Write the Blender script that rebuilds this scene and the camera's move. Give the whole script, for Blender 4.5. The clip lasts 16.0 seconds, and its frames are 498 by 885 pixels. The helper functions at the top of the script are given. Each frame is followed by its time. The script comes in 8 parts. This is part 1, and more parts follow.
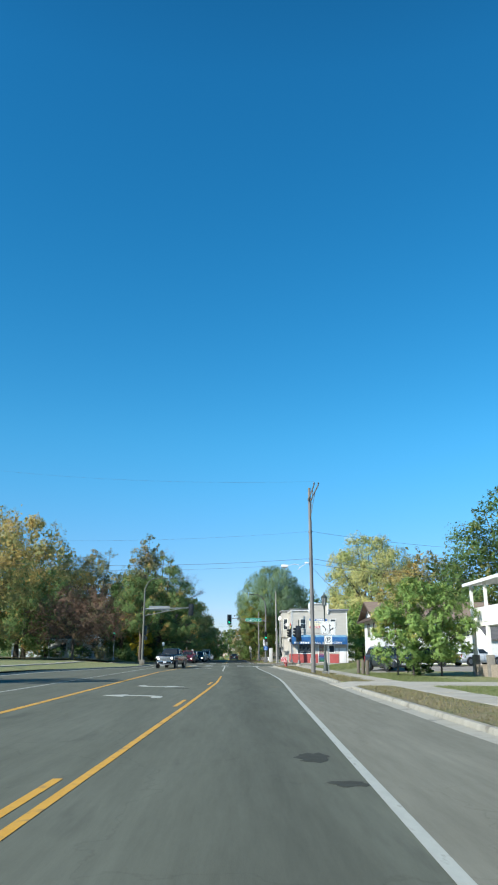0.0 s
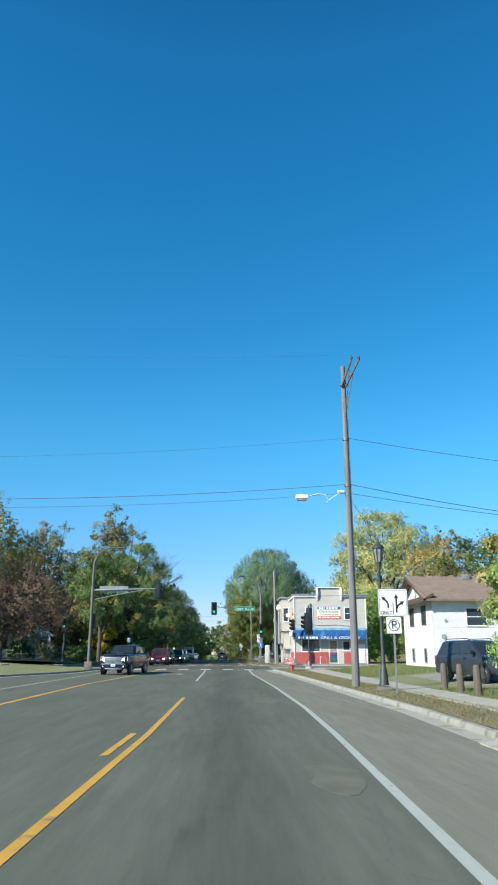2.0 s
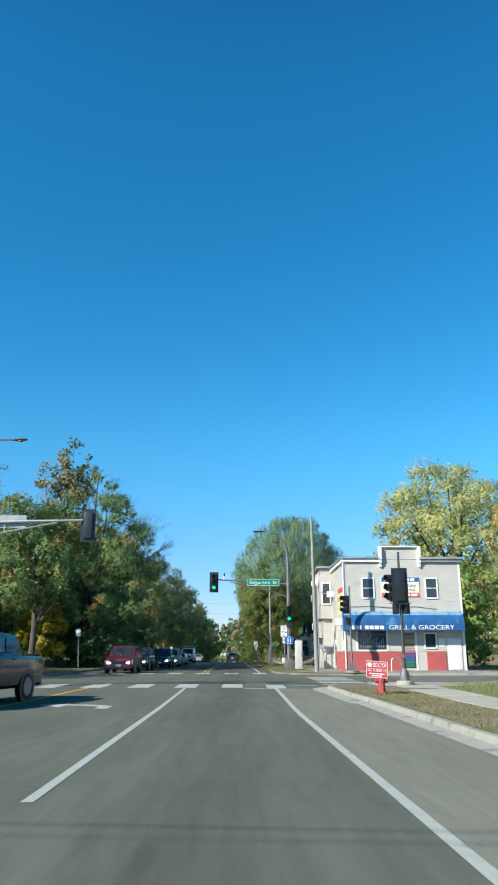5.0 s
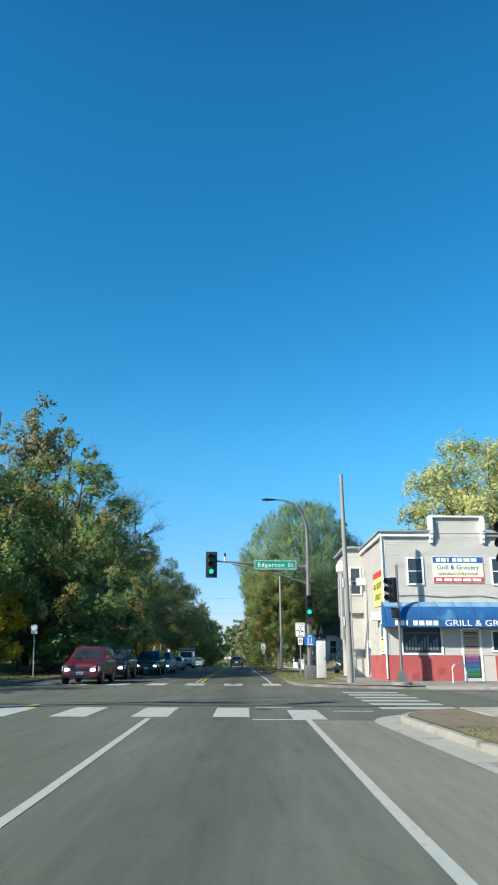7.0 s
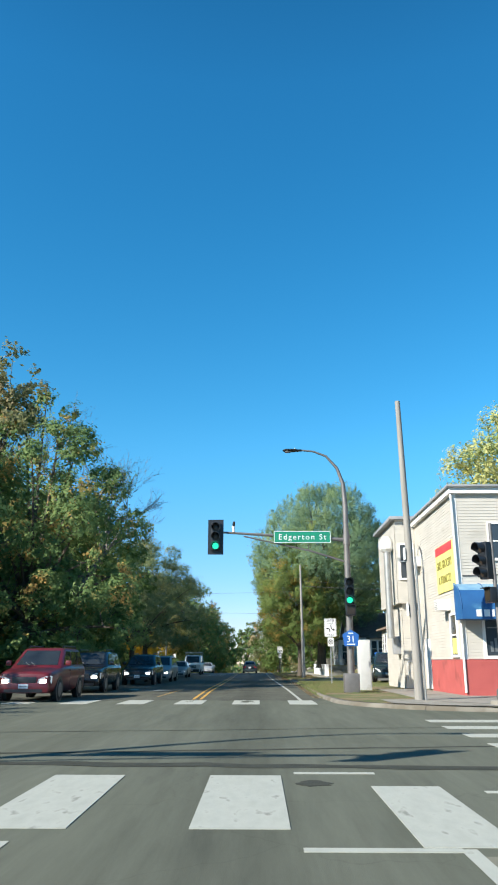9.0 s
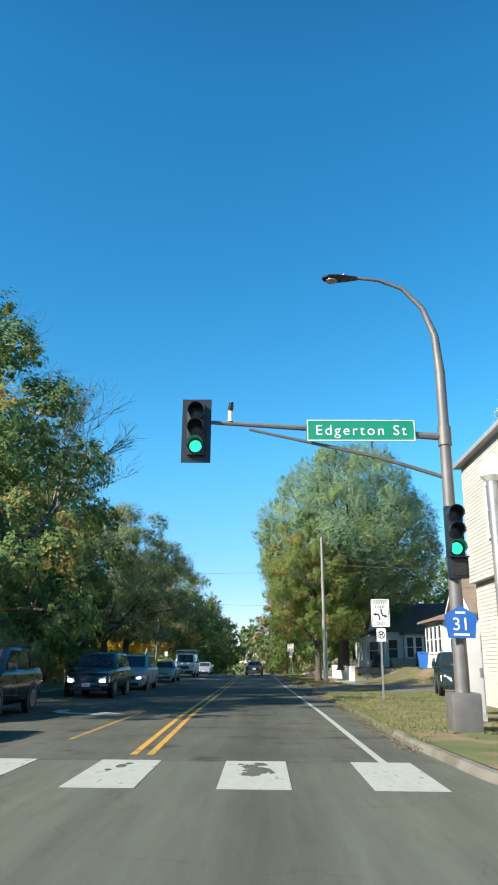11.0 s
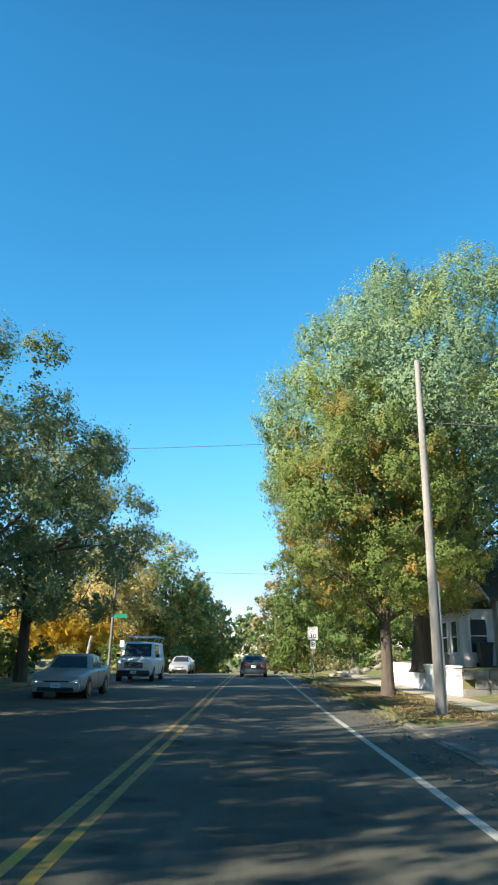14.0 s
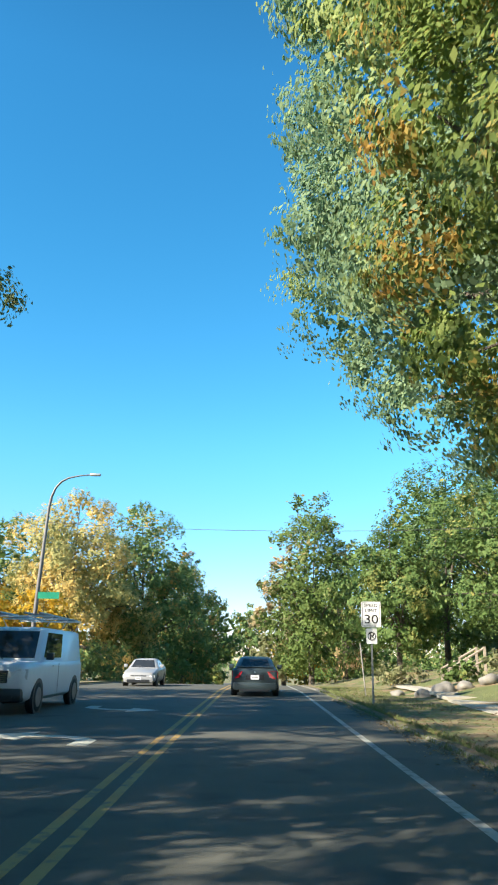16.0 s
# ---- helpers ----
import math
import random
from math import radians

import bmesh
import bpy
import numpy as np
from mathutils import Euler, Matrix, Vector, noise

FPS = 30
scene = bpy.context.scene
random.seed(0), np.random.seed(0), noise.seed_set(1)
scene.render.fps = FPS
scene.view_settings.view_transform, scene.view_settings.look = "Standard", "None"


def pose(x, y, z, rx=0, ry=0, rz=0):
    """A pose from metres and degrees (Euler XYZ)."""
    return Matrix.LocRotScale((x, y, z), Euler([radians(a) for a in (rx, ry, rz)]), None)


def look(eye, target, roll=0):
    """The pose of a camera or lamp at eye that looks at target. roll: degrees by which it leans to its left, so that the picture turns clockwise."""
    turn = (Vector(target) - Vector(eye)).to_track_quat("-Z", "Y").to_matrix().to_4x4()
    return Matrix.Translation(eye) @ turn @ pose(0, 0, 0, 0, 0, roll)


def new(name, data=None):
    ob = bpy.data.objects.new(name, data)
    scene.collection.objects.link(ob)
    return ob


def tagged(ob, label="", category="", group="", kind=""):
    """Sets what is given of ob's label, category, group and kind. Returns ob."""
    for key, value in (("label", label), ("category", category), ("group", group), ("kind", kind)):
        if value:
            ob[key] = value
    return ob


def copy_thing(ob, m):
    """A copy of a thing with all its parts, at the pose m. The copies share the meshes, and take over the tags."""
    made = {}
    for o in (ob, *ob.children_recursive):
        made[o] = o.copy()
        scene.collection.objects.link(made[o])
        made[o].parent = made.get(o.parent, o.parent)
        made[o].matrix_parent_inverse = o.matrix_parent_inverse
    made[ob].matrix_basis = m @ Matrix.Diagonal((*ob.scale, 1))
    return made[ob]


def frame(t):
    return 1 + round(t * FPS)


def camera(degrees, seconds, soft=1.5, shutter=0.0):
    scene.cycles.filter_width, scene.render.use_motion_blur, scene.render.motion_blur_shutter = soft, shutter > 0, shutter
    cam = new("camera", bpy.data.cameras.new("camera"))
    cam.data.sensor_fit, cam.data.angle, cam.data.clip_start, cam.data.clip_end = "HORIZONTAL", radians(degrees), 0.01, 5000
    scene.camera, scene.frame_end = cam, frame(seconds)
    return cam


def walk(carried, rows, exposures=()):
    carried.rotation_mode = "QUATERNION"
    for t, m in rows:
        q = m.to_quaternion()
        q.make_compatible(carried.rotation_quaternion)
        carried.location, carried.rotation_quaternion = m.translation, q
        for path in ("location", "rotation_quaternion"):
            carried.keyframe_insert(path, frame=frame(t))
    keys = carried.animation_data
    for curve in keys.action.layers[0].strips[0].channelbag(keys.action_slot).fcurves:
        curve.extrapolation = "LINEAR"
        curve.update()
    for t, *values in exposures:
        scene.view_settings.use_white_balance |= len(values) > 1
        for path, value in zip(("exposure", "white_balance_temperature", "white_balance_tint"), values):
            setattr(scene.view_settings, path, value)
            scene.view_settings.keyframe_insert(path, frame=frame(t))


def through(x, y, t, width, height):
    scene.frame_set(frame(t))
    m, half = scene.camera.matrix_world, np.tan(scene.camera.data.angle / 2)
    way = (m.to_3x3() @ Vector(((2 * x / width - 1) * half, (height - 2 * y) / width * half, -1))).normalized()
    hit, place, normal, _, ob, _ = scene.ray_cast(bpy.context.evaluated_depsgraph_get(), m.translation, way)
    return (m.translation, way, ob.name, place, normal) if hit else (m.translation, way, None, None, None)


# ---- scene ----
cam = camera(37.6, 16.0, soft=2.0, shutter=0.05)
METRES, EYE, TILT, LEAN, TURN = 150.0, 1.4, 1.78, 0.0, -0.9
ROWS = [
    (0.0, 0.0, 0.0, 0.0, -0.08, 14.37, -0.3),
    (0.5, 0.0002, 0.0422, -0.0011, -0.39, 14.22, -0.28),
    (1.0, 0.0005, 0.085, -0.0026, -0.42, 14.33, -0.26),
    (1.5, 0.0004, 0.1272, -0.0039, -0.57, 14.3, -0.31),
    (2.0, 0.0005, 0.1696, -0.005, -0.79, 14.25, -0.1),
    (2.5, 0.0011, 0.2121, -0.0064, -0.82, 14.42, -0.18),
    (3.0, 0.0015, 0.2537, -0.0077, -0.56, 14.37, -0.28),
    (3.5, 0.0011, 0.2925, -0.0089, -0.23, 14.2, -0.36),
    (4.0, 0.001, 0.329, -0.0103, -0.06, 14.24, -0.07),
    (6.5, -0.001, 0.4602, -0.0147, 0.54, 14.48, -0.14),
    (7.0, -0.0013, 0.478, -0.0151, 0.65, 14.6, -0.15),
    (7.5, -0.0017, 0.4957, -0.0157, 0.85, 14.8, -0.18),
    (8.0, -0.0022, 0.5138, -0.0162, 1.22, 14.85, -0.08),
    (8.5, -0.0028, 0.533, -0.0168, 1.47, 14.8, -0.09),
    (9.0, -0.0036, 0.5532, -0.0173, 1.63, 14.94, -0.01),
    (11.5, -0.0084, 0.6848, -0.0203, 1.85, 14.73, -0.52),
    (12.0, -0.0094, 0.7172, -0.0215, 1.73, 14.52, -0.63),
    (12.5, -0.0102, 0.7474, -0.0227, 1.41, 14.6, -0.61),
    (13.0, -0.011, 0.7784, -0.0233, 1.49, 14.54, -0.5),
    (13.5, -0.0121, 0.8122, -0.0243, 1.65, 14.5, -0.54),
    (14.0, -0.0133, 0.8478, -0.0256, 1.65, 14.38, -0.55),
    (14.5, -0.0141, 0.8841, -0.0269, 1.55, 14.46, -0.68),
    (15.0, -0.0148, 0.9214, -0.0284, 1.52, 14.42, -0.79),
    (15.5, -0.016, 0.9609, -0.0297, 1.58, 14.73, -0.74),
    (16.0, -0.0169, 0.9992, -0.031, 1.72, 14.67, -0.8),
]
EXPOSURES = [(0.0, 0.7, 6380, 10), (3.5, 0.8, 6380, 10), (7.0, 0.8, 6450, 10), (9.0, 1.0, 6700, 11), (11.5, 1.17, 6900, 12), (12.0, 1.36, 7000, 12), (12.5, 1.29, 7200, 13), (13.0, 1.29, 7300, 13), (13.5, 1.44, 7350, 13), (14.0, 1.43, 7400, 13), (14.5, 1.57, 7400, 13), (16.0, 1.57, 7400, 13)]
walk(cam, [(t, pose(0, 0, EYE, TILT, LEAN, TURN) @ pose(METRES * x, METRES * y, METRES * z, 90 + pitch, roll, yaw)) for t, x, y, z, yaw, pitch, roll in ROWS], EXPOSURES)

# ---- sky and sun ----
SUN_AZ, SUN_EL = 54.0, 32.0      # light travels towards +x/+y, this many degrees from +y
world = bpy.data.worlds.new("clear_sky")
scene.world = world
world.use_nodes = True
wn, wl = world.node_tree.nodes, world.node_tree.links
sky = wn.new("ShaderNodeTexSky")
sky.sky_type, sky.sun_disc = "NISHITA", False
sky.sun_elevation, sky.sun_rotation = radians(SUN_EL), radians(SUN_AZ + 180)
sky.altitude, sky.air_density, sky.dust_density, sky.ozone_density = 900, 1.0, 0.0, 2.2
sat = wn.new("ShaderNodeHueSaturation")
sat.inputs["Hue"].default_value, sat.inputs["Saturation"].default_value = 0.485, 1.41
wl.new(sky.outputs[0], sat.inputs["Color"])
# clear air: the lowest sky stays pale blue
where, parts_of, near, low_tint, tint = wn.new("ShaderNodeTexCoord"), wn.new("ShaderNodeSeparateXYZ"), wn.new("ShaderNodeMapRange"), wn.new("ShaderNodeMix"), wn.new("ShaderNodeMix")
wl.new(where.outputs["Generated"], parts_of.inputs[0]), wl.new(parts_of.outputs[2], near.inputs[0])
near.inputs[1].default_value, near.inputs[2].default_value, near.interpolation_type = 0.0, 0.3, "SMOOTHSTEP"
low_tint.data_type = tint.data_type = "RGBA"
low_tint.inputs[6].default_value, low_tint.inputs[7].default_value = (0.51, 0.53, 0.74, 1), (1, 1, 1, 1)
wl.new(near.outputs[0], low_tint.inputs[0])
tint.blend_type = "MULTIPLY"
tint.inputs[0].default_value = 1.0
# higher up the blue is deeper and a little less saturated
deep, high, upper = wn.new("ShaderNodeHueSaturation"), wn.new("ShaderNodeMapRange"), wn.new("ShaderNodeMix")
deep.inputs["Hue"].default_value, deep.inputs["Saturation"].default_value, deep.inputs["Value"].default_value = 0.491, 1.37, 1.06
high.inputs[1].default_value, high.inputs[2].default_value = 0.22, 0.72
upper.data_type = "RGBA"
wl.new(sky.outputs[0], deep.inputs["Color"]), wl.new(parts_of.outputs[2], high.inputs[0]), wl.new(high.outputs[0], upper.inputs[0])
wl.new(sat.outputs[0], upper.inputs[6]), wl.new(deep.outputs[0], upper.inputs[7])
wl.new(upper.outputs[2], tint.inputs[6]), wl.new(low_tint.outputs[2], tint.inputs[7])
# towards the zenith the clear sky darkens further
crown_of_sky, dim = wn.new("ShaderNodeMapRange"), wn.new("ShaderNodeVectorMath")
crown_of_sky.inputs[1].default_value, crown_of_sky.inputs[2].default_value, crown_of_sky.inputs[3].default_value, crown_of_sky.inputs[4].default_value = 0.68, 1.0, 1.0, 0.5
dim.operation = "SCALE"
wl.new(parts_of.outputs[2], crown_of_sky.inputs[0]), wl.new(tint.outputs[2], dim.inputs[0]), wl.new(crown_of_sky.outputs[0], dim.inputs["Scale"])
wl.new(dim.outputs[0], wn["Background"].inputs[0])
wn["Background"].inputs[1].default_value = 0.113
sun = new("sun", bpy.data.lights.new("sun", "SUN"))
sun.data.energy, sun.data.angle, sun.data.color = 4.8, radians(0.55), (0.965, 0.935, 0.84)
az, el = radians(SUN_AZ), radians(SUN_EL)
sun.matrix_world = look((0, 0, 60), (math.sin(az) * math.cos(el), math.cos(az) * math.cos(el), 60 - math.sin(el)))

# ---- materials ----
def material(name, low, high, rough=0.8, scale=8.0, fine=60.0, bump=0.2, metal=0.0, stretch=(1, 1, 1), per_piece=0.0, coat=0.0, spots=None, spot_scale=1.0, spot_at=0.6, depth=0.01):
    """A surface between two colours, varied by a coarse and a fine noise, with relief; spots: a third colour in patches."""
    m = bpy.data.materials.new(name)
    m.use_nodes = True
    n, l = m.node_tree.nodes, m.node_tree.links
    b = n["Principled BSDF"]
    co, mp = n.new("ShaderNodeTexCoord"), n.new("ShaderNodeMapping")
    mp.inputs["Scale"].default_value = stretch
    l.new(co.outputs["Object"], mp.inputs[0])
    big, small = n.new("ShaderNodeTexNoise"), n.new("ShaderNodeTexNoise")
    big.inputs["Scale"].default_value, small.inputs["Scale"].default_value = scale, fine
    big.inputs["Detail"].default_value, small.inputs["Detail"].default_value = 5, 3
    l.new(mp.outputs[0], big.inputs[0]), l.new(mp.outputs[0], small.inputs[0])
    add = n.new("ShaderNodeMath")
    add.operation = "MULTIPLY_ADD"
    add.inputs[1].default_value = 0.45
    l.new(small.outputs[0], add.inputs[0])
    half = n.new("ShaderNodeMath")
    half.operation = "MULTIPLY_ADD"
    half.inputs[1].default_value, half.inputs[2].default_value = 1.5, -0.48
    l.new(big.outputs[0], half.inputs[0]), l.new(half.outputs[0], add.inputs[2])
    fac = add.outputs[0]
    if per_piece:
        info, more = n.new("ShaderNodeObjectInfo"), n.new("ShaderNodeMath")
        more.operation = "MULTIPLY_ADD"
        more.inputs[1].default_value = per_piece
        l.new(info.outputs["Random"], more.inputs[0]), l.new(fac, more.inputs[2])
        fac = more.outputs[0]
    mix = n.new("ShaderNodeMix")
    mix.data_type, mix.clamp_factor = "RGBA", True
    mix.inputs[6].default_value, mix.inputs[7].default_value = (*low, 1), (*high, 1)
    l.new(fac, mix.inputs[0])
    out = mix.outputs[2]
    if spots:
        sn, rp, sm = n.new("ShaderNodeTexNoise"), n.new("ShaderNodeValToRGB"), n.new("ShaderNodeMix")
        sn.inputs["Scale"].default_value, sn.inputs["Detail"].default_value = spot_scale, 6
        rp.color_ramp.elements[0].position, rp.color_ramp.elements[1].position = spot_at - 0.06, spot_at + 0.06
        sm.data_type = "RGBA"
        sm.inputs[7].default_value = (*spots, 1)
        l.new(mp.outputs[0], sn.inputs[0]), l.new(sn.outputs[0], rp.inputs[0]), l.new(rp.outputs[0], sm.inputs[0]), l.new(out, sm.inputs[6])
        out = sm.outputs[2]
    l.new(out, b.inputs["Base Color"])
    b.inputs["Roughness"].default_value, b.inputs["Metallic"].default_value = rough, metal
    b.inputs["Coat Weight"].default_value = coat
    if bump:
        bp = n.new("ShaderNodeBump")
        bp.inputs["Strength"].default_value, bp.inputs["Distance"].default_value = bump, depth
        l.new(small.outputs[0], bp.inputs["Height"]), l.new(bp.outputs[0], b.inputs["Normal"])
    return m


def leaf_material(name, colours, patch=None, patch_at=0.6, patch_scale=0.35, through=0.5):
    """Leaves: colours chosen leaf by leaf, a patch colour by a broad noise, some light passing through."""
    m = bpy.data.materials.new(name)
    m.use_nodes = True
    n, l = m.node_tree.nodes, m.node_tree.links
    b, outp = n["Principled BSDF"], n["Material Output"]
    mean = [sum(c[k] for c in colours) / len(colours) for k in range(3)]
    colours = [[0.96 * (0.62 * c[k] + 0.38 * mean[k]) for k in range(3)] for c in colours]
    patch = [0.96 * v for v in patch] if patch else None
    geo, ramp = n.new("ShaderNodeNewGeometry"), n.new("ShaderNodeValToRGB")
    e = ramp.color_ramp.elements
    while len(e) < len(colours):
        e.new(0.5)
    for i, c in enumerate(colours):
        e[i].position, e[i].color = i / max(1, len(colours) - 1), (*[v for v in c], 1)
    l.new(geo.outputs["Random Per Island"], ramp.inputs[0])
    out = ramp.outputs[0]
    if patch:
        co, nz, rp, mx = n.new("ShaderNodeTexCoord"), n.new("ShaderNodeTexNoise"), n.new("ShaderNodeValToRGB"), n.new("ShaderNodeMix")
        nz.inputs["Scale"].default_value, nz.inputs["Detail"].default_value = patch_scale, 3
        l.new(co.outputs["Object"], nz.inputs[0])
        ad = n.new("ShaderNodeMath")
        ad.operation = "MULTIPLY_ADD"
        ad.inputs[1].default_value = 0.12
        l.new(geo.outputs["Random Per Island"], ad.inputs[0]), l.new(nz.outputs[0], ad.inputs[2])
        rp.color_ramp.elements[0].position, rp.color_ramp.elements[1].position = patch_at - 0.02, patch_at + 0.1
        l.new(ad.outputs[0], rp.inputs[0]), l.new(rp.outputs[0], mx.inputs[0])
        mx.data_type = "RGBA"
        mx.inputs[7].default_value = (*[v for v in patch], 1)
        l.new(out, mx.inputs[6])
        out = mx.outputs[2]
    l.new(out, b.inputs["Base Color"])
    b.inputs["Roughness"].default_value, b.inputs["Specular IOR Level"].default_value = 0.65, 0.2
    tr, ms = n.new("ShaderNodeBsdfTranslucent"), n.new("ShaderNodeMixShader")
    l.new(out, tr.inputs[0])
    ms.inputs[0].default_value = 0.75 * through
    l.new(b.outputs[0], ms.inputs[1]), l.new(tr.outputs[0], ms.inputs[2]), l.new(ms.outputs[0], outp.inputs[0])
    return m


def glow(name, colour, strength):
    m = material(name, colour, colour, 0.3, bump=0)
    b = m.node_tree.nodes["Principled BSDF"]
    b.inputs["Emission Color"].default_value, b.inputs["Emission Strength"].default_value = (*colour, 1), strength
    return m


def dark_glass(name, colour=(0.02, 0.025, 0.03), rough=0.06):
    m = material(name, colour, [c * 1.6 for c in colour], rough, 0.8, 3, bump=0)
    m.node_tree.nodes["Principled BSDF"].inputs["Specular IOR Level"].default_value = 0.5
    return m


M = {}
M["asphalt"] = material("asphalt", (0.089, 0.094, 0.073), (0.132, 0.14, 0.112), 0.88, 0.5, 110, 0.22, stretch=(1.5, 0.22, 1), spots=(0.085, 0.09, 0.073), spot_scale=1.1, spot_at=0.68, depth=0.006)
M["asphalt_old"] = material("old_asphalt", (0.115, 0.11, 0.096), (0.18, 0.172, 0.15), 0.9, 0.7, 80, 0.5, spots=(0.075, 0.075, 0.075), spot_scale=1.2, spot_at=0.63)
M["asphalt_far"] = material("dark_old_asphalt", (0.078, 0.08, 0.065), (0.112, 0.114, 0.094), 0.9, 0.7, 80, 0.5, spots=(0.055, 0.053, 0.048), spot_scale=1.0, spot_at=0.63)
# road past the alley: tree shade put into a darker asphalt colour
M["asphalt_shade"] = material("shade_darkened_asphalt", (0.06, 0.062, 0.051), (0.086, 0.088, 0.073), 0.9, 0.7, 80, 0.5, spots=(0.045, 0.044, 0.04), spot_scale=1.0, spot_at=0.63)
M["asphalt_dusty"] = material("dusty_asphalt", (0.148, 0.146, 0.115), (0.2, 0.197, 0.158), 0.9, 0.5, 90, 0.4, stretch=(1.5, 0.25, 1))


def worn(m, centre, half):
    """Road wear: mottled fine patches, thin meandering cracks and an oily band along the middle of the lane."""
    n, l = m.node_tree.nodes, m.node_tree.links
    b = n["Principled BSDF"]
    src = b.inputs["Base Color"].links[0].from_socket
    co, mp, mid, ramp = n.new("ShaderNodeTexCoord"), n.new("ShaderNodeMapping"), n.new("ShaderNodeTexNoise"), n.new("ShaderNodeMapRange")
    mp.inputs["Scale"].default_value = (1.5, 0.12, 1)
    mid.inputs["Scale"].default_value, mid.inputs["Detail"].default_value, mid.inputs["Roughness"].default_value = 3.2, 9, 0.72
    ramp.inputs[1].default_value, ramp.inputs[2].default_value, ramp.inputs[3].default_value, ramp.inputs[4].default_value = 0.36, 0.64, 0.9, 1.1
    l.new(co.outputs["Object"], mp.inputs[0]), l.new(mp.outputs[0], mid.inputs[0]), l.new(mid.outputs[0], ramp.inputs[0])
    # the band
    xyz, sway, add, gap, band = n.new("ShaderNodeSeparateXYZ"), n.new("ShaderNodeTexNoise"), n.new("ShaderNodeMath"), n.new("ShaderNodeMath"), n.new("ShaderNodeMapRange")
    sway.inputs["Scale"].default_value, sway.inputs["Detail"].default_value = 1.3, 7
    l.new(mp.outputs[0], sway.inputs[0]), l.new(co.outputs["Object"], xyz.inputs[0])
    add.operation, gap.operation = "MULTIPLY_ADD", "ABSOLUTE"
    add.inputs[1].default_value = 1.1
    l.new(sway.outputs[0], add.inputs[0])
    off = n.new("ShaderNodeMath")
    off.operation = "SUBTRACT"
    off.inputs[1].default_value = centre + 0.55
    l.new(xyz.outputs[0], off.inputs[0]), l.new(off.outputs[0], add.inputs[2]), l.new(add.outputs[0], gap.inputs[0]), l.new(gap.outputs[0], band.inputs[0])
    band.inputs[1].default_value, band.inputs[2].default_value, band.inputs[3].default_value, band.inputs[4].default_value = 0.1 * half, half, 0.8, 1.03
    # cracks
    vor, edge = n.new("ShaderNodeTexVoronoi"), n.new("ShaderNodeMapRange")
    vor.feature = "DISTANCE_TO_EDGE"
    vor.inputs["Scale"].default_value = 0.28
    warp, vsum = n.new("ShaderNodeTexNoise"), n.new("ShaderNodeVectorMath")
    warp.inputs["Scale"].default_value, warp.inputs["Detail"].default_value = 0.9, 6
    vsum.operation = "MULTIPLY_ADD"
    vsum.inputs[1].default_value = (1.6, 1.6, 0)
    l.new(co.outputs["Object"], warp.inputs[0]), l.new(warp.outputs["Color"], vsum.inputs[0]), l.new(co.outputs["Object"], vsum.inputs[2]), l.new(vsum.outputs[0], vor.inputs["Vector"])
    edge.inputs[1].default_value, edge.inputs[2].default_value, edge.inputs[3].default_value, edge.inputs[4].default_value = 0.0, 0.005, 0.88, 1.0
    l.new(vor.outputs["Distance"], edge.inputs[0])
    last = ramp.outputs[0]
    for other in (band.outputs[0], edge.outputs[0]):
        mul = n.new("ShaderNodeMath")
        mul.operation = "MULTIPLY"
        l.new(last, mul.inputs[0]), l.new(other, mul.inputs[1])
        last = mul.outputs[0]
    sc = n.new("ShaderNodeVectorMath")
    sc.operation = "SCALE"
    l.new(src, sc.inputs[0]), l.new(last, sc.inputs["Scale"]), l.new(sc.outputs[0], b.inputs["Base Color"])


worn(M["asphalt"], 0.5, 1.0), worn(M["asphalt_far"], 0.3, 1.0), worn(M["asphalt_dusty"], 30, 1.0), worn(M["asphalt_old"], 60, 1.0)
M["concrete_kerb"] = material("weathered_kerb_concrete", (0.22, 0.21, 0.172), (0.32, 0.306, 0.255), 0.9, 2.2, 60, 0.4, per_piece=0.08, spots=(0.14, 0.13, 0.105), spot_scale=2.0, spot_at=0.62)
M["gutter"] = material("gutter_concrete", (0.27, 0.258, 0.21), (0.38, 0.362, 0.3), 0.9, 1.5, 60, 0.4, spots=(0.19, 0.18, 0.15), spot_scale=1.5, spot_at=0.6)
# tar repairs; also colours the painted shadow line at the crossing
M["tar"] = material("tar_patch", (0.038, 0.041, 0.035), (0.066, 0.069, 0.058), 0.85, 5, 80, 0.5)
M["worn_lane"] = material("paler_worn_asphalt", (0.1, 0.101, 0.077), (0.165, 0.166, 0.13), 0.9, 1.5, 90, 0.3)
M["gravelly"] = material("worn_asphalt_patch", (0.1, 0.098, 0.092), (0.16, 0.155, 0.14), 0.9, 3, 60, 0.6)
for nm in ("asphalt", "asphalt_old", "asphalt_far", "asphalt_dusty", "tar", "worn_lane", "gravelly"):
    M[nm].node_tree.nodes["Principled BSDF"].inputs["Specular IOR Level"].default_value = 0.08
M["concrete"] = material("concrete", (0.26, 0.238, 0.19), (0.39, 0.362, 0.3), 0.9, 1.2, 70, 0.35, per_piece=0.3, spots=(0.25, 0.24, 0.215), spot_scale=1.7, spot_at=0.64)
M["concrete_walk"] = material("trodden_concrete", (0.19, 0.175, 0.15), (0.3, 0.28, 0.24), 0.92, 1.3, 60, 0.4, spots=(0.15, 0.135, 0.11), spot_scale=1.1, spot_at=0.62)
M["concrete_dirty"] = material("dirty_concrete", (0.1, 0.092, 0.075), (0.2, 0.185, 0.155), 0.95, 1.6, 60, 0.5, per_piece=0.4, spots=(0.12, 0.105, 0.08), spot_scale=1.3, spot_at=0.55)
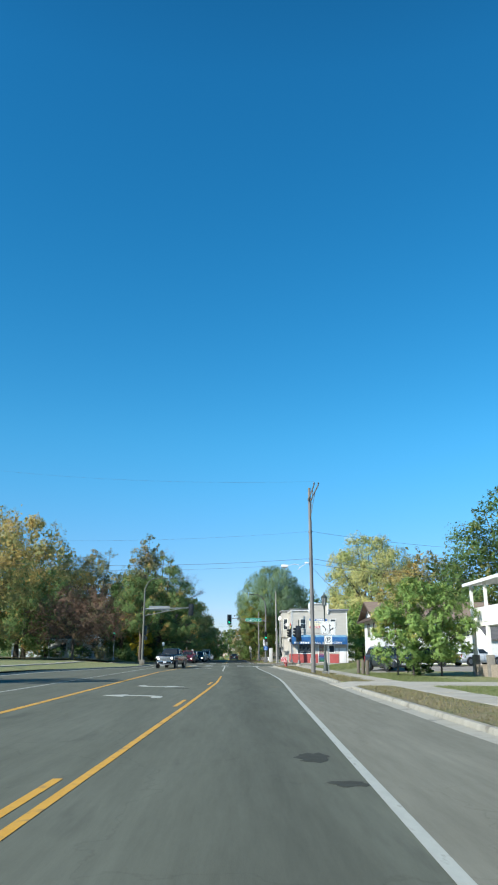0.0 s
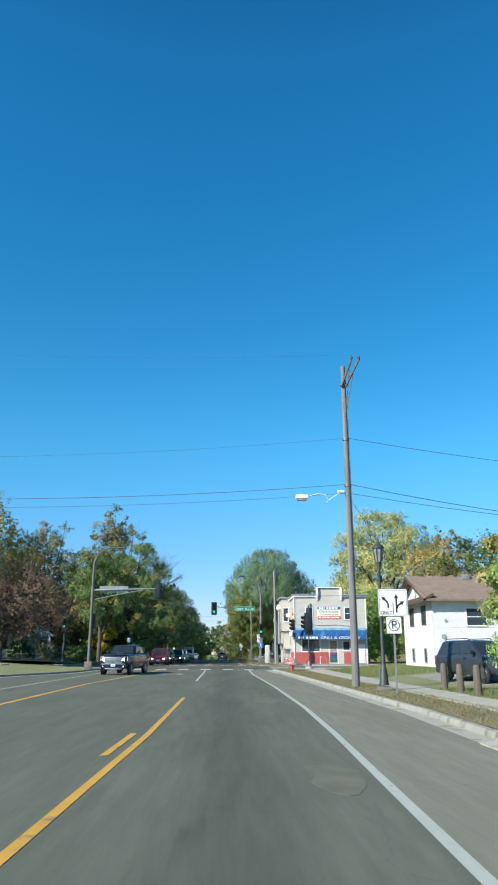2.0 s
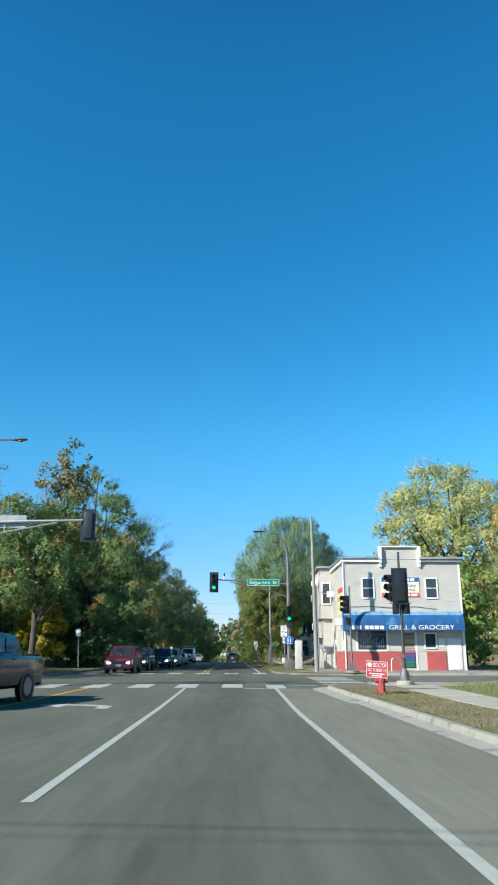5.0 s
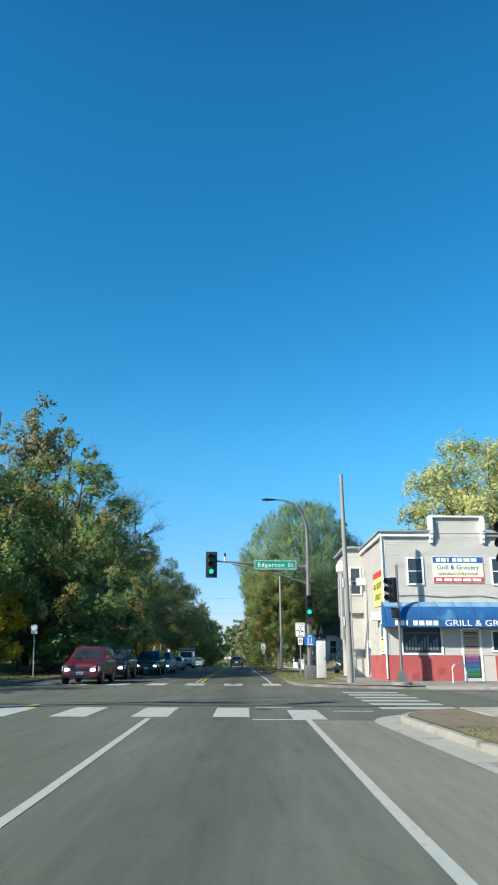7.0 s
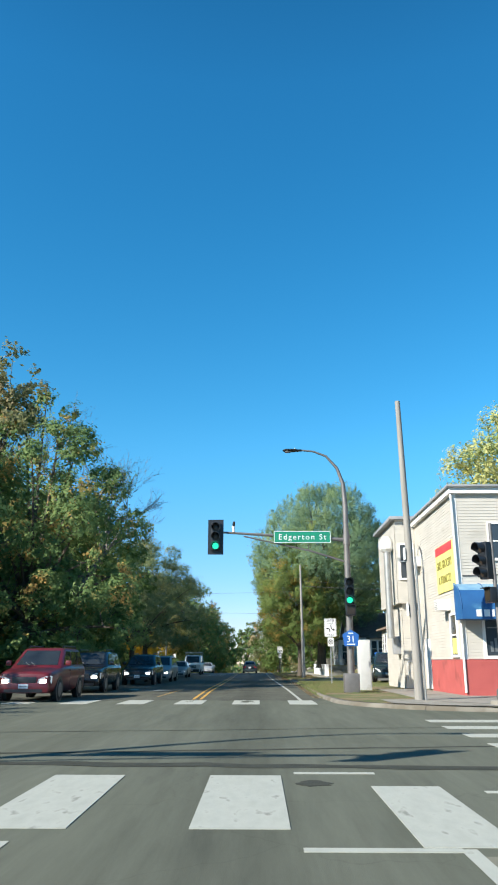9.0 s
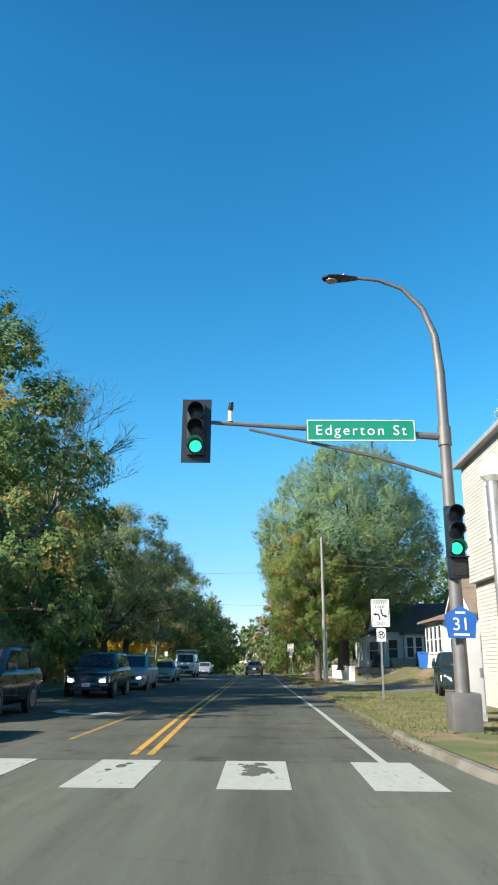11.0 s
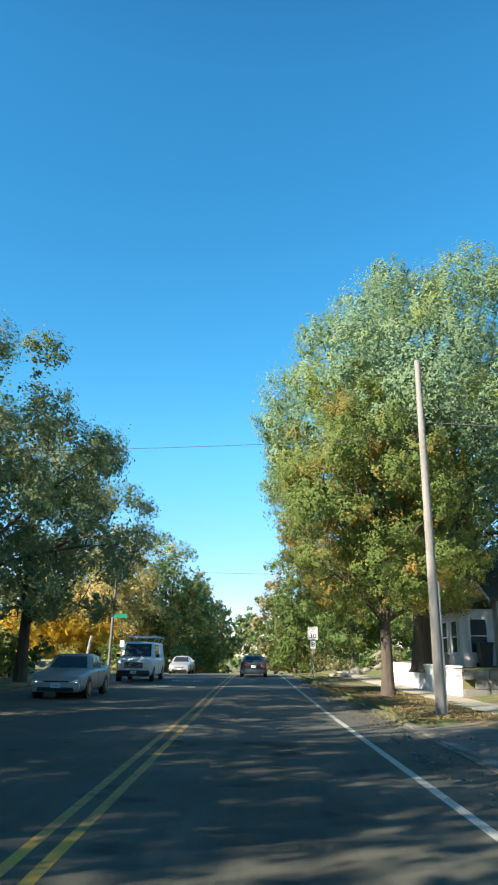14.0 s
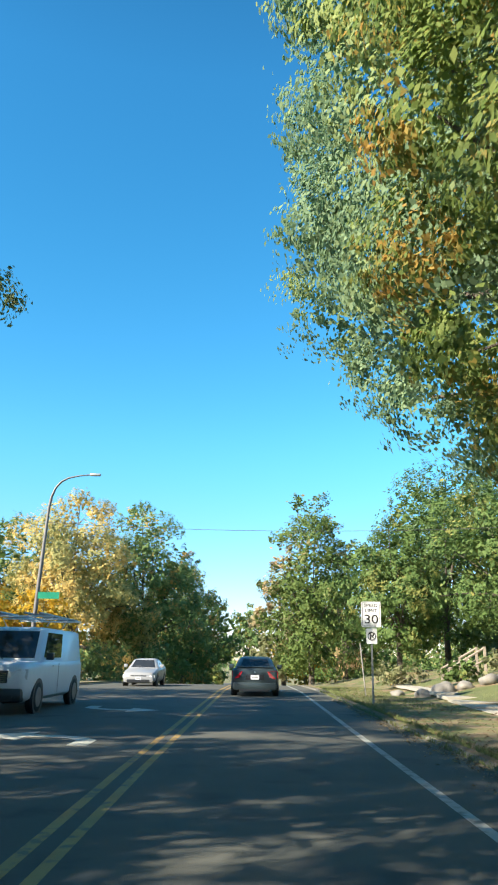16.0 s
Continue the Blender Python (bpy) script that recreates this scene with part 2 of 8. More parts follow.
M["white_paint"] = material("white_road_paint", (0.31, 0.32, 0.28), (0.41, 0.42, 0.37), 0.8, 3.5, 60, 0.3, stretch=(2.2, 0.8, 1), spots=(0.2, 0.205, 0.175), spot_scale=3.5, spot_at=0.66)
M["yellow_paint"] = material("yellow_road_paint", (0.47, 0.245, 0.022), (0.58, 0.32, 0.04), 0.7, 2.5, 60, 0.3, spots=(0.2, 0.15, 0.08), spot_scale=3, spot_at=0.63)
# faded yellow, dulled further so the colour carries tree shade
M["yellow_faded_shade"] = material("faded_shaded_yellow_paint", (0.25, 0.15, 0.035), (0.39, 0.24, 0.06), 0.75, 2.5, 60, 0.3, spots=(0.14, 0.11, 0.06), spot_scale=5, spot_at=0.58)
# faded white with the shade of the trees mixed into its colour
M["white_faded_shade"] = material("faded_shaded_white_paint", (0.22, 0.23, 0.21), (0.36, 0.38, 0.35), 0.8, 3.5, 60, 0.3, spots=(0.12, 0.125, 0.11), spot_scale=5, spot_at=0.58)
M["grass"] = material("dry_lawn", (0.065, 0.1, 0.026), (0.16, 0.165, 0.06), 0.95, 0.6, 40, 0.9, spots=(0.23, 0.165, 0.095), spot_scale=0.9, spot_at=0.52, depth=0.04)
M["verge"] = material("dry_verge", (0.17, 0.14, 0.075), (0.26, 0.21, 0.115), 0.95, 0.8, 40, 0.9, spots=(0.14, 0.14, 0.055), spot_scale=0.7, spot_at=0.56, depth=0.04)
M["dirt"] = material("reddish_earth", (0.15, 0.112, 0.07), (0.25, 0.195, 0.125), 0.95, 1.5, 40, 0.9, spots=(0.13, 0.13, 0.06), spot_scale=1.5, spot_at=0.6, depth=0.04)
M["lawn"] = material("green_lawn", (0.16, 0.178, 0.068), (0.24, 0.245, 0.105), 0.95, 0.5, 45, 0.9, spots=(0.19, 0.17, 0.08), spot_scale=0.35, spot_at=0.66, depth=0.04)
M["blade"] = leaf_material("grass_blade", [(0.11, 0.15, 0.05), (0.15, 0.185, 0.065), (0.21, 0.205, 0.09)], through=0.2)
M["blade_dry"] = leaf_material("dry_grass_blade", [(0.17, 0.15, 0.075), (0.24, 0.2, 0.1), (0.15, 0.165, 0.065)], through=0.2)
M["fallen"] = leaf_material("fallen_leaf", [(0.2, 0.135, 0.07), (0.3, 0.21, 0.11), (0.15, 0.1, 0.055), (0.36, 0.29, 0.15)], through=0.1)
M["bark"] = material("bark", (0.06, 0.048, 0.038), (0.14, 0.115, 0.09), 0.95, 3, 30, 0.9, stretch=(4, 4, 0.6), depth=0.03)
M["bark_grey"] = material("grey_bark", (0.1, 0.09, 0.08), (0.2, 0.18, 0.16), 0.95, 3, 30, 0.9, stretch=(4, 4, 0.6), depth=0.03)
M["pole_wood"] = material("weathered_pole_wood", (0.085, 0.083, 0.08), (0.25, 0.243, 0.235), 0.9, 1.6, 26, 0.6, stretch=(6, 6, 0.35))
M["pole_grey"] = material("grey_pole_wood", (0.2, 0.19, 0.172), (0.33, 0.312, 0.285), 0.9, 2, 40, 0.5, stretch=(6, 6, 0.35))
M["post_wood"] = material("dark_weathered_post", (0.07, 0.057, 0.045), (0.17, 0.145, 0.115), 0.92, 2, 40, 0.7, stretch=(6, 6, 0.35))
M["galv"] = material("galvanised_steel", (0.24, 0.25, 0.25), (0.38, 0.39, 0.39), 0.5, 3, 50, 0.1, metal=0.6)
M["bronze"] = material("weathered_brown_steel", (0.125, 0.12, 0.118), (0.2, 0.192, 0.188), 0.55, 3, 40, 0.15, metal=0.4)
M["dark_steel"] = material("dull_grey_green_steel", (0.085, 0.09, 0.075), (0.15, 0.155, 0.135), 0.7, 3, 40, 0.15)
M["green_iron"] = material("dark_green_iron", (0.035, 0.045, 0.04), (0.075, 0.09, 0.08), 0.55, 4, 60, 0.2, metal=0.3)
M["black"] = material("black_enamel", (0.01, 0.0125, 0.016), (0.02, 0.024, 0.03), 0.4, 5, 60, 0.1)
M["rubber"] = material("tyre_rubber", (0.015, 0.015, 0.015), (0.03, 0.03, 0.03), 0.8, 9, 80, 0.3)
M["wire"] = material("cable_jacket", (0.05, 0.05, 0.053), (0.1, 0.1, 0.1), 0.6, 4, 40, 0)
M["sign_white"] = material("white_sign_face", (0.68, 0.69, 0.69), (0.8, 0.8, 0.79), 0.35, 1.5, 40, 0.05)
M["sign_green"] = material("green_sign_face", (0.0, 0.18, 0.11), (0.01, 0.25, 0.15), 0.35, 2, 40, 0.05)
M["sign_blue"] = material("blue_sign_face", (0.015, 0.09, 0.32), (0.03, 0.13, 0.42), 0.35, 2, 40, 0.05)
M["sign_yellow"] = material("yellow_banner", (0.68, 0.62, 0.16), (0.78, 0.72, 0.26), 0.5, 2, 40, 0.05)
M["sign_cream"] = material("cream_sign_face", (0.75, 0.7, 0.5), (0.85, 0.8, 0.6), 0.5, 2, 40, 0.05)
M["sign_red"] = material("red_sign_face", (0.45, 0.035, 0.04), (0.58, 0.06, 0.06), 0.5, 2, 40, 0.05)
M["ink"] = material("black_ink", (0.012, 0.012, 0.012), (0.025, 0.025, 0.025), 0.5, 4, 30, 0)
M["ink_olive"] = material("olive_ink", (0.16, 0.14, 0.03), (0.22, 0.2, 0.05), 0.5, 4, 30, 0)
M["siding"] = material("white_lap_siding", (0.43, 0.405, 0.36), (0.53, 0.505, 0.455), 0.7, 0.8, 50, 0.12, stretch=(1, 1, 3), spots=(0.4, 0.375, 0.33), spot_scale=0.5, spot_at=0.68)
M["siding_white"] = material("clean_white_siding", (0.6, 0.6, 0.585), (0.71, 0.71, 0.695), 0.65, 0.8, 50, 0.12, stretch=(1, 1, 3))
M["siding_blue"] = material("pale_blue_siding", (0.5, 0.56, 0.6), (0.6, 0.66, 0.7), 0.7, 0.8, 50, 0.12, stretch=(1, 1, 3))
M["trim_white"] = material("white_trim_paint", (0.66, 0.65, 0.62), (0.78, 0.77, 0.74), 0.55, 3, 60, 0.1)
M["cabinet_grey"] = material("pale_grey_enamel", (0.42, 0.43, 0.42), (0.54, 0.55, 0.54), 0.55, 2, 50, 0.1, spots=(0.36, 0.35, 0.32), spot_scale=2, spot_at=0.66)
M["trim_brown"] = material("dark_brown_trim_paint", (0.06, 0.042, 0.032), (0.1, 0.072, 0.055), 0.7, 3, 50, 0.15)
M["trim_grey"] = material("grey_trim_paint", (0.22, 0.23, 0.24), (0.33, 0.34, 0.35), 0.6, 3, 60, 0.1)
M["red_brick"] = material("red_painted_stucco", (0.35, 0.07, 0.065), (0.45, 0.1, 0.09), 0.75, 1.5, 45, 0.4, spots=(0.28, 0.06, 0.055), spot_scale=1.2, spot_at=0.64)
M["awning"] = material("blue_canvas", (0.006, 0.062, 0.19), (0.012, 0.105, 0.28), 0.65, 1.2, 70, 0.2, spots=(0.06, 0.2, 0.34), spot_scale=1.1, spot_at=0.66)
M["awning_pale"] = material("bleached_blue_canvas", (0.03, 0.17, 0.36), (0.26, 0.4, 0.45), 0.7, 1.6, 70, 0.2)
for nm, c in (("green", (0.05, 0.22, 0.08)), ("teal", (0.05, 0.22, 0.24)), ("blue", (0.06, 0.14, 0.34)), ("violet", (0.2, 0.1, 0.28)), ("pink", (0.42, 0.14, 0.24)), ("tan", (0.4, 0.32, 0.22)), ("red", (0.36, 0.07, 0.06)), ("yellow", (0.48, 0.38, 0.1)), ("orange", (0.42, 0.18, 0.05)), ("brown", (0.16, 0.1, 0.07))):
    M["poster_" + nm] = material(nm + "_poster_print", [0.5 * v for v in c], [0.8 * v for v in c], 0.45, 9, 40, 0)
M["goods_pale"] = material("pale_goods_behind_glass", (0.07, 0.08, 0.09), (0.22, 0.24, 0.25), 0.4, 6, 30, 0)
M["shingle_brown"] = material("brown_shingles", (0.16, 0.115, 0.085), (0.26, 0.19, 0.145), 0.95, 2, 25, 0.8, stretch=(1, 1, 3))
M["shingle_grey"] = material("grey_shingles", (0.06, 0.058, 0.06), (0.13, 0.125, 0.125), 0.95, 2, 25, 0.8)
M["pane"] = dark_glass("window_glass", (0.03, 0.04, 0.05))
M["car_glass"] = dark_glass("tinted_car_glass", (0.018, 0.022, 0.026), 0.04)
M["chrome"] = material("chrome", (0.55, 0.56, 0.57), (0.7, 0.7, 0.71), 0.18, 4, 40, 0, metal=1.0)
M["alloy"] = material("alloy_rim", (0.16, 0.165, 0.17), (0.28, 0.29, 0.3), 0.4, 4, 40, 0, metal=0.9)
M["lens_red"] = material("red_lamp_lens", (0.42, 0.012, 0.02), (0.6, 0.03, 0.04), 0.15, 12, 60, 0.1, coat=0.6)
M["lens_clear"] = material("clear_lamp_lens", (0.5, 0.52, 0.54), (0.7, 0.71, 0.72), 0.12, 12, 60, 0.1, coat=0.6)
M["plate"] = material("number_plate", (0.5, 0.54, 0.6), (0.65, 0.68, 0.72), 0.4, 8, 40, 0)
M["green_light"] = glow("lit_green_lens", (0.01, 0.55, 0.32), 0.95)
M["headlight_on"] = glow("lit_headlamp", (1.0, 0.93, 0.8), 4.0)
M["lens_off"] = material("unlit_lens", (0.02, 0.015, 0.012), (0.04, 0.03, 0.02), 0.3, 9, 40, 0)
M["lantern_glass"] = material("frosted_lantern_glass", (0.16, 0.17, 0.17), (0.3, 0.31, 0.3), 0.25, 6, 40, 0.05)
M["hydrant_red"] = material("red_hydrant_paint", (0.3, 0.03, 0.025), (0.42, 0.06, 0.05), 0.55, 6, 60, 0.2)
M["bin_blue"] = material("blue_plastic", (0.015, 0.11, 0.42), (0.03, 0.16, 0.5), 0.5, 3, 40, 0.1)
M["bin_dark"] = material("dark_plastic", (0.02, 0.022, 0.022), (0.045, 0.045, 0.045), 0.55, 3, 40, 0.1)
M["wood_rail"] = material("brown_stair_wood", (0.22, 0.18, 0.14), (0.35, 0.3, 0.24), 0.8, 3, 40, 0.4, stretch=(1, 1, 4))
M["wall_white"] = material("white_painted_block", (0.6, 0.62, 0.62), (0.74, 0.75, 0.75), 0.8, 1.1, 40, 0.3, spots=(0.45, 0.45, 0.43), spot_scale=1.3, spot_at=0.66)
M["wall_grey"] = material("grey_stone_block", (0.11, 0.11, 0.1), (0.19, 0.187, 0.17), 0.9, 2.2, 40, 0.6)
M["stone"] = material("field_stone", (0.15, 0.14, 0.125), (0.27, 0.255, 0.225), 0.9, 3, 30, 0.6)
M["leaf_green"] = leaf_material("green_leaves", [(0.07, 0.135, 0.042), (0.12, 0.2, 0.06), (0.185, 0.265, 0.085)], (0.3, 0.29, 0.09), 0.64)
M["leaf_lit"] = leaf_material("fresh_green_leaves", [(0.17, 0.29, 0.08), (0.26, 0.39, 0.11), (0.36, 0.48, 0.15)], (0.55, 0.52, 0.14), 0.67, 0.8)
M["leaf_oak"] = leaf_material("dark_green_oak_leaves", [(0.1, 0.175, 0.065), (0.165, 0.26, 0.09), (0.25, 0.34, 0.12)], (0.6, 0.36, 0.12), 0.65, 0.6)
M["leaf_maple"] = leaf_material("turning_maple_leaves", [(0.115, 0.2, 0.062), (0.2, 0.28, 0.085), (0.31, 0.36, 0.11)], (0.48, 0.31, 0.09), 0.61, 0.7, 0.7)
M["leaf_silver"] = leaf_material("silver_green_leaves", [(0.14, 0.24, 0.145), (0.215, 0.33, 0.19), (0.32, 0.43, 0.25)], (0.33, 0.4, 0.15), 0.62, 0.3, 0.6)
M["leaf_dusk"] = leaf_material("dull_green_leaves", [(0.13, 0.2, 0.1), (0.2, 0.28, 0.14), (0.3, 0.37, 0.2)], (0.4, 0.37, 0.16), 0.62, 0.3, 0.6)
M["leaf_yellow"] = leaf_material("yellow_green_leaves", [(0.26, 0.28, 0.11), (0.4, 0.39, 0.15), (0.54, 0.49, 0.2)], (0.66, 0.55, 0.23), 0.58, 0.22, 0.62)
M["leaf_straw"] = leaf_material("pale_yellow_leaves", [(0.44, 0.45, 0.18), (0.6, 0.58, 0.24), (0.72, 0.66, 0.3)], (0.32, 0.4, 0.16), 0.58, 0.3, 0.6)
M["leaf_pale"] = leaf_material("pale_yellow_green_leaves", [(0.24, 0.26, 0.1), (0.37, 0.36, 0.14), (0.5, 0.44, 0.18)], (0.6, 0.44, 0.16), 0.54, 0.22)
M["leaf_orange_tip"] = leaf_material("green_leaves_with_orange", [(0.08, 0.14, 0.04), (0.13, 0.2, 0.055), (0.2, 0.26, 0.08)], (0.52, 0.34, 0.2), 0.62, 0.2)
M["leaf_gold"] = leaf_material("golden_leaves", [(0.6, 0.34, 0.03), (0.72, 0.46, 0.05), (0.45, 0.36, 0.06)], (0.3, 0.3, 0.06), 0.66, 0.4, 0.62)
M["leaf_lemon"] = leaf_material("yellow_and_green_leaves", [(0.3, 0.32, 0.06), (0.56, 0.46, 0.05), (0.7, 0.56, 0.06)], (0.16, 0.24, 0.06), 0.63, 0.5)
M["leaf_russet"] = leaf_material("russet_leaves", [(0.16, 0.1, 0.07), (0.23, 0.145, 0.1), (0.3, 0.19, 0.13)], (0.13, 0.14, 0.06), 0.62, 0.4)
M["leaf_fade"] = leaf_material("fading_brown_green_leaves", [(0.17, 0.205, 0.095), (0.265, 0.28, 0.14), (0.37, 0.35, 0.19)], (0.48, 0.37, 0.21), 0.61, 0.3, 0.62)


def paint(name, colour, rough=0.42):
    return material(name, colour, [c * 1.15 for c in colour], rough, 1.5, 20, 0, metal=0.05, coat=0.25)


P = {"teal": paint("grey_teal_car_paint", (0.022, 0.036, 0.042)), "red": paint("dark_red_car_paint", (0.11, 0.01, 0.016)), "black": paint("black_car_paint", (0.008, 0.009, 0.011), 0.2),
     "silver": paint("silver_car_paint", (0.25, 0.26, 0.27)), "navy": paint("dark_blue_grey_car_paint", (0.025, 0.032, 0.042)), "white": paint("white_van_paint", (0.62, 0.64, 0.66)), "green": paint("dark_green_car_paint", (0.014, 0.022, 0.02), 0.25)}

# ---- building helpers ----
def put(bm, name, mat, parent=None, smooth=40.0):
    me = bpy.data.meshes.new(name)
    bmesh.ops.recalc_face_normals(bm, faces=bm.faces)
    bm.to_mesh(me)
    bm.free()
    me.materials.append(mat)
    if smooth:
        me.shade_smooth()
        me.set_sharp_from_angle(angle=radians(smooth))
    ob = new(name, me)
    ob.parent = parent
    return ob


def part(name, bm, mat, parent, label="", smooth=40.0):
    return tagged(put(bm, name, mat, parent, smooth), label)


def thing(name, m, label, category, group="", kind=""):
    ob = new(name)
    ob.empty_display_size = 0.2
    ob.matrix_basis = m
    return tagged(ob, label, category, group, kind)


def box(x0, x1, y0, y1, z0, z1, bevel=0.0, bm=None):
    bm = bm or bmesh.new()
    v = [bm.verts.new((x, y, z)) for x in (x0, x1) for y in (y0, y1) for z in (z0, z1)]
    fs = [bm.faces.new([v[i] for i in q]) for q in ((0, 1, 3, 2), (4, 6, 7, 5), (0, 4, 5, 1), (2, 3, 7, 6), (0, 2, 6, 4), (1, 5, 7, 3))]
    if bevel:
        es = list({e for f in fs for e in f.edges})
        bmesh.ops.bevel(bm, geom=es, offset=bevel, segments=2, affect="EDGES", profile=0.6)
    return bm


def tube(pts, radii, n=8, bm=None, cap=True):
    """A round, tapering tube along points."""
    bm = bm or bmesh.new()
    pts = [Vector(p) for p in pts]
    if not isinstance(radii, (list, tuple)):
        radii = [radii] * len(pts)
    rings, side = [], None
    for i, p in enumerate(pts):
        d = (pts[min(i + 1, len(pts) - 1)] - pts[max(i - 1, 0)]).normalized()
        if side is None:
            side = d.orthogonal().normalized()
        side = (side - d * side.dot(d)).normalized()
        up = d.cross(side)
        rings.append([bm.verts.new(p + (side * math.cos(a) + up * math.sin(a)) * radii[i]) for a in (2 * math.pi * k / n for k in range(n))])
    for a, b in zip(rings, rings[1:]):
        for k in range(n):
            bm.faces.new((a[k], a[(k + 1) % n], b[(k + 1) % n], b[k]))
    if cap:
        bm.faces.new(rings[0][::-1]), bm.faces.new(rings[-1])
    return bm


def prism(outline, d0, d1, plane="xz", bm=None):
    """A flat outline given depth. plane 'xz': outline in x, z and depth in y; 'xy': depth in z; 'yz': depth in x."""
    bm = bm or bmesh.new()
    def at(p, d):
        return {"xz": (p[0], d, p[1]), "xy": (p[0], p[1], d), "yz": (d, p[0], p[1])}[plane]
    a, b = [bm.verts.new(at(p, d0)) for p in outline], [bm.verts.new(at(p, d1)) for p in outline]
    bm.faces.new(a), bm.faces.new(b[::-1])
    for i in range(len(a)):
        j = (i + 1) % len(a)
        bm.faces.new((a[i], b[i], b[j], a[j]))
    return bm


def loft(sections, bm=None):
    """Skin over rings of equal count, closed at both ends."""
    bm = bm or bmesh.new()
    rings = [[bm.verts.new(p) for p in s] for s in sections]
    n = len(rings[0])
    for a, b in zip(rings, rings[1:]):
        for k in range(n):
            bm.faces.new((a[k], a[(k + 1) % n], b[(k + 1) % n], b[k]))
    bm.faces.new(rings[0][::-1]), bm.faces.new(rings[-1])
    return bm


def quads(corners, name, mat, parent=None):
    """One mesh of many loose quads; corners: array (n, 4, 3)."""
    n = len(corners)
    me = bpy.data.meshes.new(name)
    me.vertices.add(4 * n), me.loops.add(4 * n), me.polygons.add(n)
    me.vertices.foreach_set("co", np.ascontiguousarray(corners, dtype=np.float32).ravel())
    me.loops.foreach_set("vertex_index", np.arange(4 * n, dtype=np.int32))
    me.polygons.foreach_set("loop_start", np.arange(0, 4 * n, 4, dtype=np.int32))
    me.update(calc_edges=True)
    me.materials.append(mat)
    ob = new(name, me)
    ob.parent = parent
    return ob


def writing(text, size, mat, parent, x, y, z, width=0.0, name="lettering", depth=0.006, turn=0, apart=1.0):
    """Raised letters that face -y, centred at x, z; width: the line is fitted to it. turn: degrees about z."""
    cu = bpy.data.curves.new(name, "FONT")
    cu.body, cu.size, cu.extrude, cu.align_x, cu.align_y, cu.resolution_u = text, size, depth, "CENTER", "CENTER", 3
    cu.space_character = apart
    tmp = bpy.data.objects.new(name, cu)
    scene.collection.objects.link(tmp)
    bpy.context.view_layer.update()
    me = bpy.data.meshes.new_from_object(tmp)
    wide = tmp.dimensions.x
    bpy.data.objects.remove(tmp)
    k = width / wide if width and wide else 1.0
    me.transform(pose(x, y, z, 0, 0, turn) @ pose(0, 0, 0, 90) @ Matrix.Diagonal((k, 1, 1, 1)))
    me.materials.append(mat)
    ob = new(name, me)
    ob.parent = parent
    return ob


def G(y):
    """The road's height along its length: a faint swell at the crossing, and the fall behind the crest."""
    return float(np.interp(y, (-60, 0, 60, 80, 103, 122, 150, 184, 200, 260, 400, 2000), (0, 0, -0.03, -0.03, 0.12, 0.11, 0.02, 0.02, -0.25, -2.6, -5.0, -5.0)))


def edge_line(y):
    """x of the white edge line."""
    return float(np.interp(y, (-60, 5, 12, 27, 40, 47, 60, 77, 90, 120, 147, 165, 260), (1.3, 1.48, 1.67, 2.1, 2.52, 2.66, 2.64, 2.36, 2.34, 2.16, 1.86, 1.74, 1.4)))

# ---- ground, road, lawns ----
def kerb_right(y):
    """x of the right kerb's face, with its round corners at the side street (y 91 to 103.5)."""
    x = float(np.interp(y, (-60, 15, 30, 45, 60, 80, 112, 123, 135, 150, 165, 180, 260), (4.5, 4.75, 4.95, 5.35, 5.15, 4.75, 3.05, 3.1, 3.25, 3.2, 2.85, 2.6, 2.2)))
    if 88.2 < y <= 91:
        x += 2.8 - math.sqrt(max(0.0, 2.8 ** 2 - (y - 88.2) ** 2))
    if 103.5 <= y < 108.5:
        x += 5 - math.sqrt(max(0.0, 25 - (108.5 - y) ** 2))
    return x


def kerb_left(y):
    x = float(np.interp(y, (-60, 45, 60, 74, 83, 90, 106, 130, 180, 260), (-15.7, -15.7, -15.2, -13.2, -10.7, -10.2, -9.9, -9.7, -9.6, -9.6)))
    if 91 < y <= 95:
        x -= 4 - math.sqrt(max(0.0, 16 - (y - 91) ** 2))
    if 105 <= y < 109:
        x -= 4 - math.sqrt(max(0.0, 16 - (109 - y) ** 2))
    return x


def rise(x, y):
    """How far lawns lie above the kerb."""
    if x > 0 and y < 90:
        return 0.45 * np.clip((x - 9.5) / 5, 0, 1) * np.clip((y - 52) / 14, 0, 1)
    if x > 0:
        up = 0.95 * np.clip((x - 7.3) / 0.05, 0, 1) * (1.0 if 155 < y < 170.2 else 0.0)
        return max(up, 0.75 * np.clip((x - 5.4) / 3.2, 0, 1) * np.clip((y - 171) / 6, 0, 1), 1.05 * np.clip((x - 8.2) / 2.9, 0, 1) * np.clip((y - 144.7) / 3, 0, 1))
    return 0.5 * np.clip((-14 - x) / 8, 0, 1)


def surface(name, rows, mat, label, kind="structure", category="ground", smooth=30.0):
    """A sheet over rows of points, each row as long as the next."""
    bm = bmesh.new()
    vs = [[bm.verts.new(p) for p in r] for r in rows]
    for a, b in zip(vs, vs[1:]):
        for i in range(len(a) - 1):
            bm.faces.new((a[i], a[i + 1], b[i + 1], b[i]))
    return tagged(put(bm, name, mat, None, smooth), label, category, kind=kind)


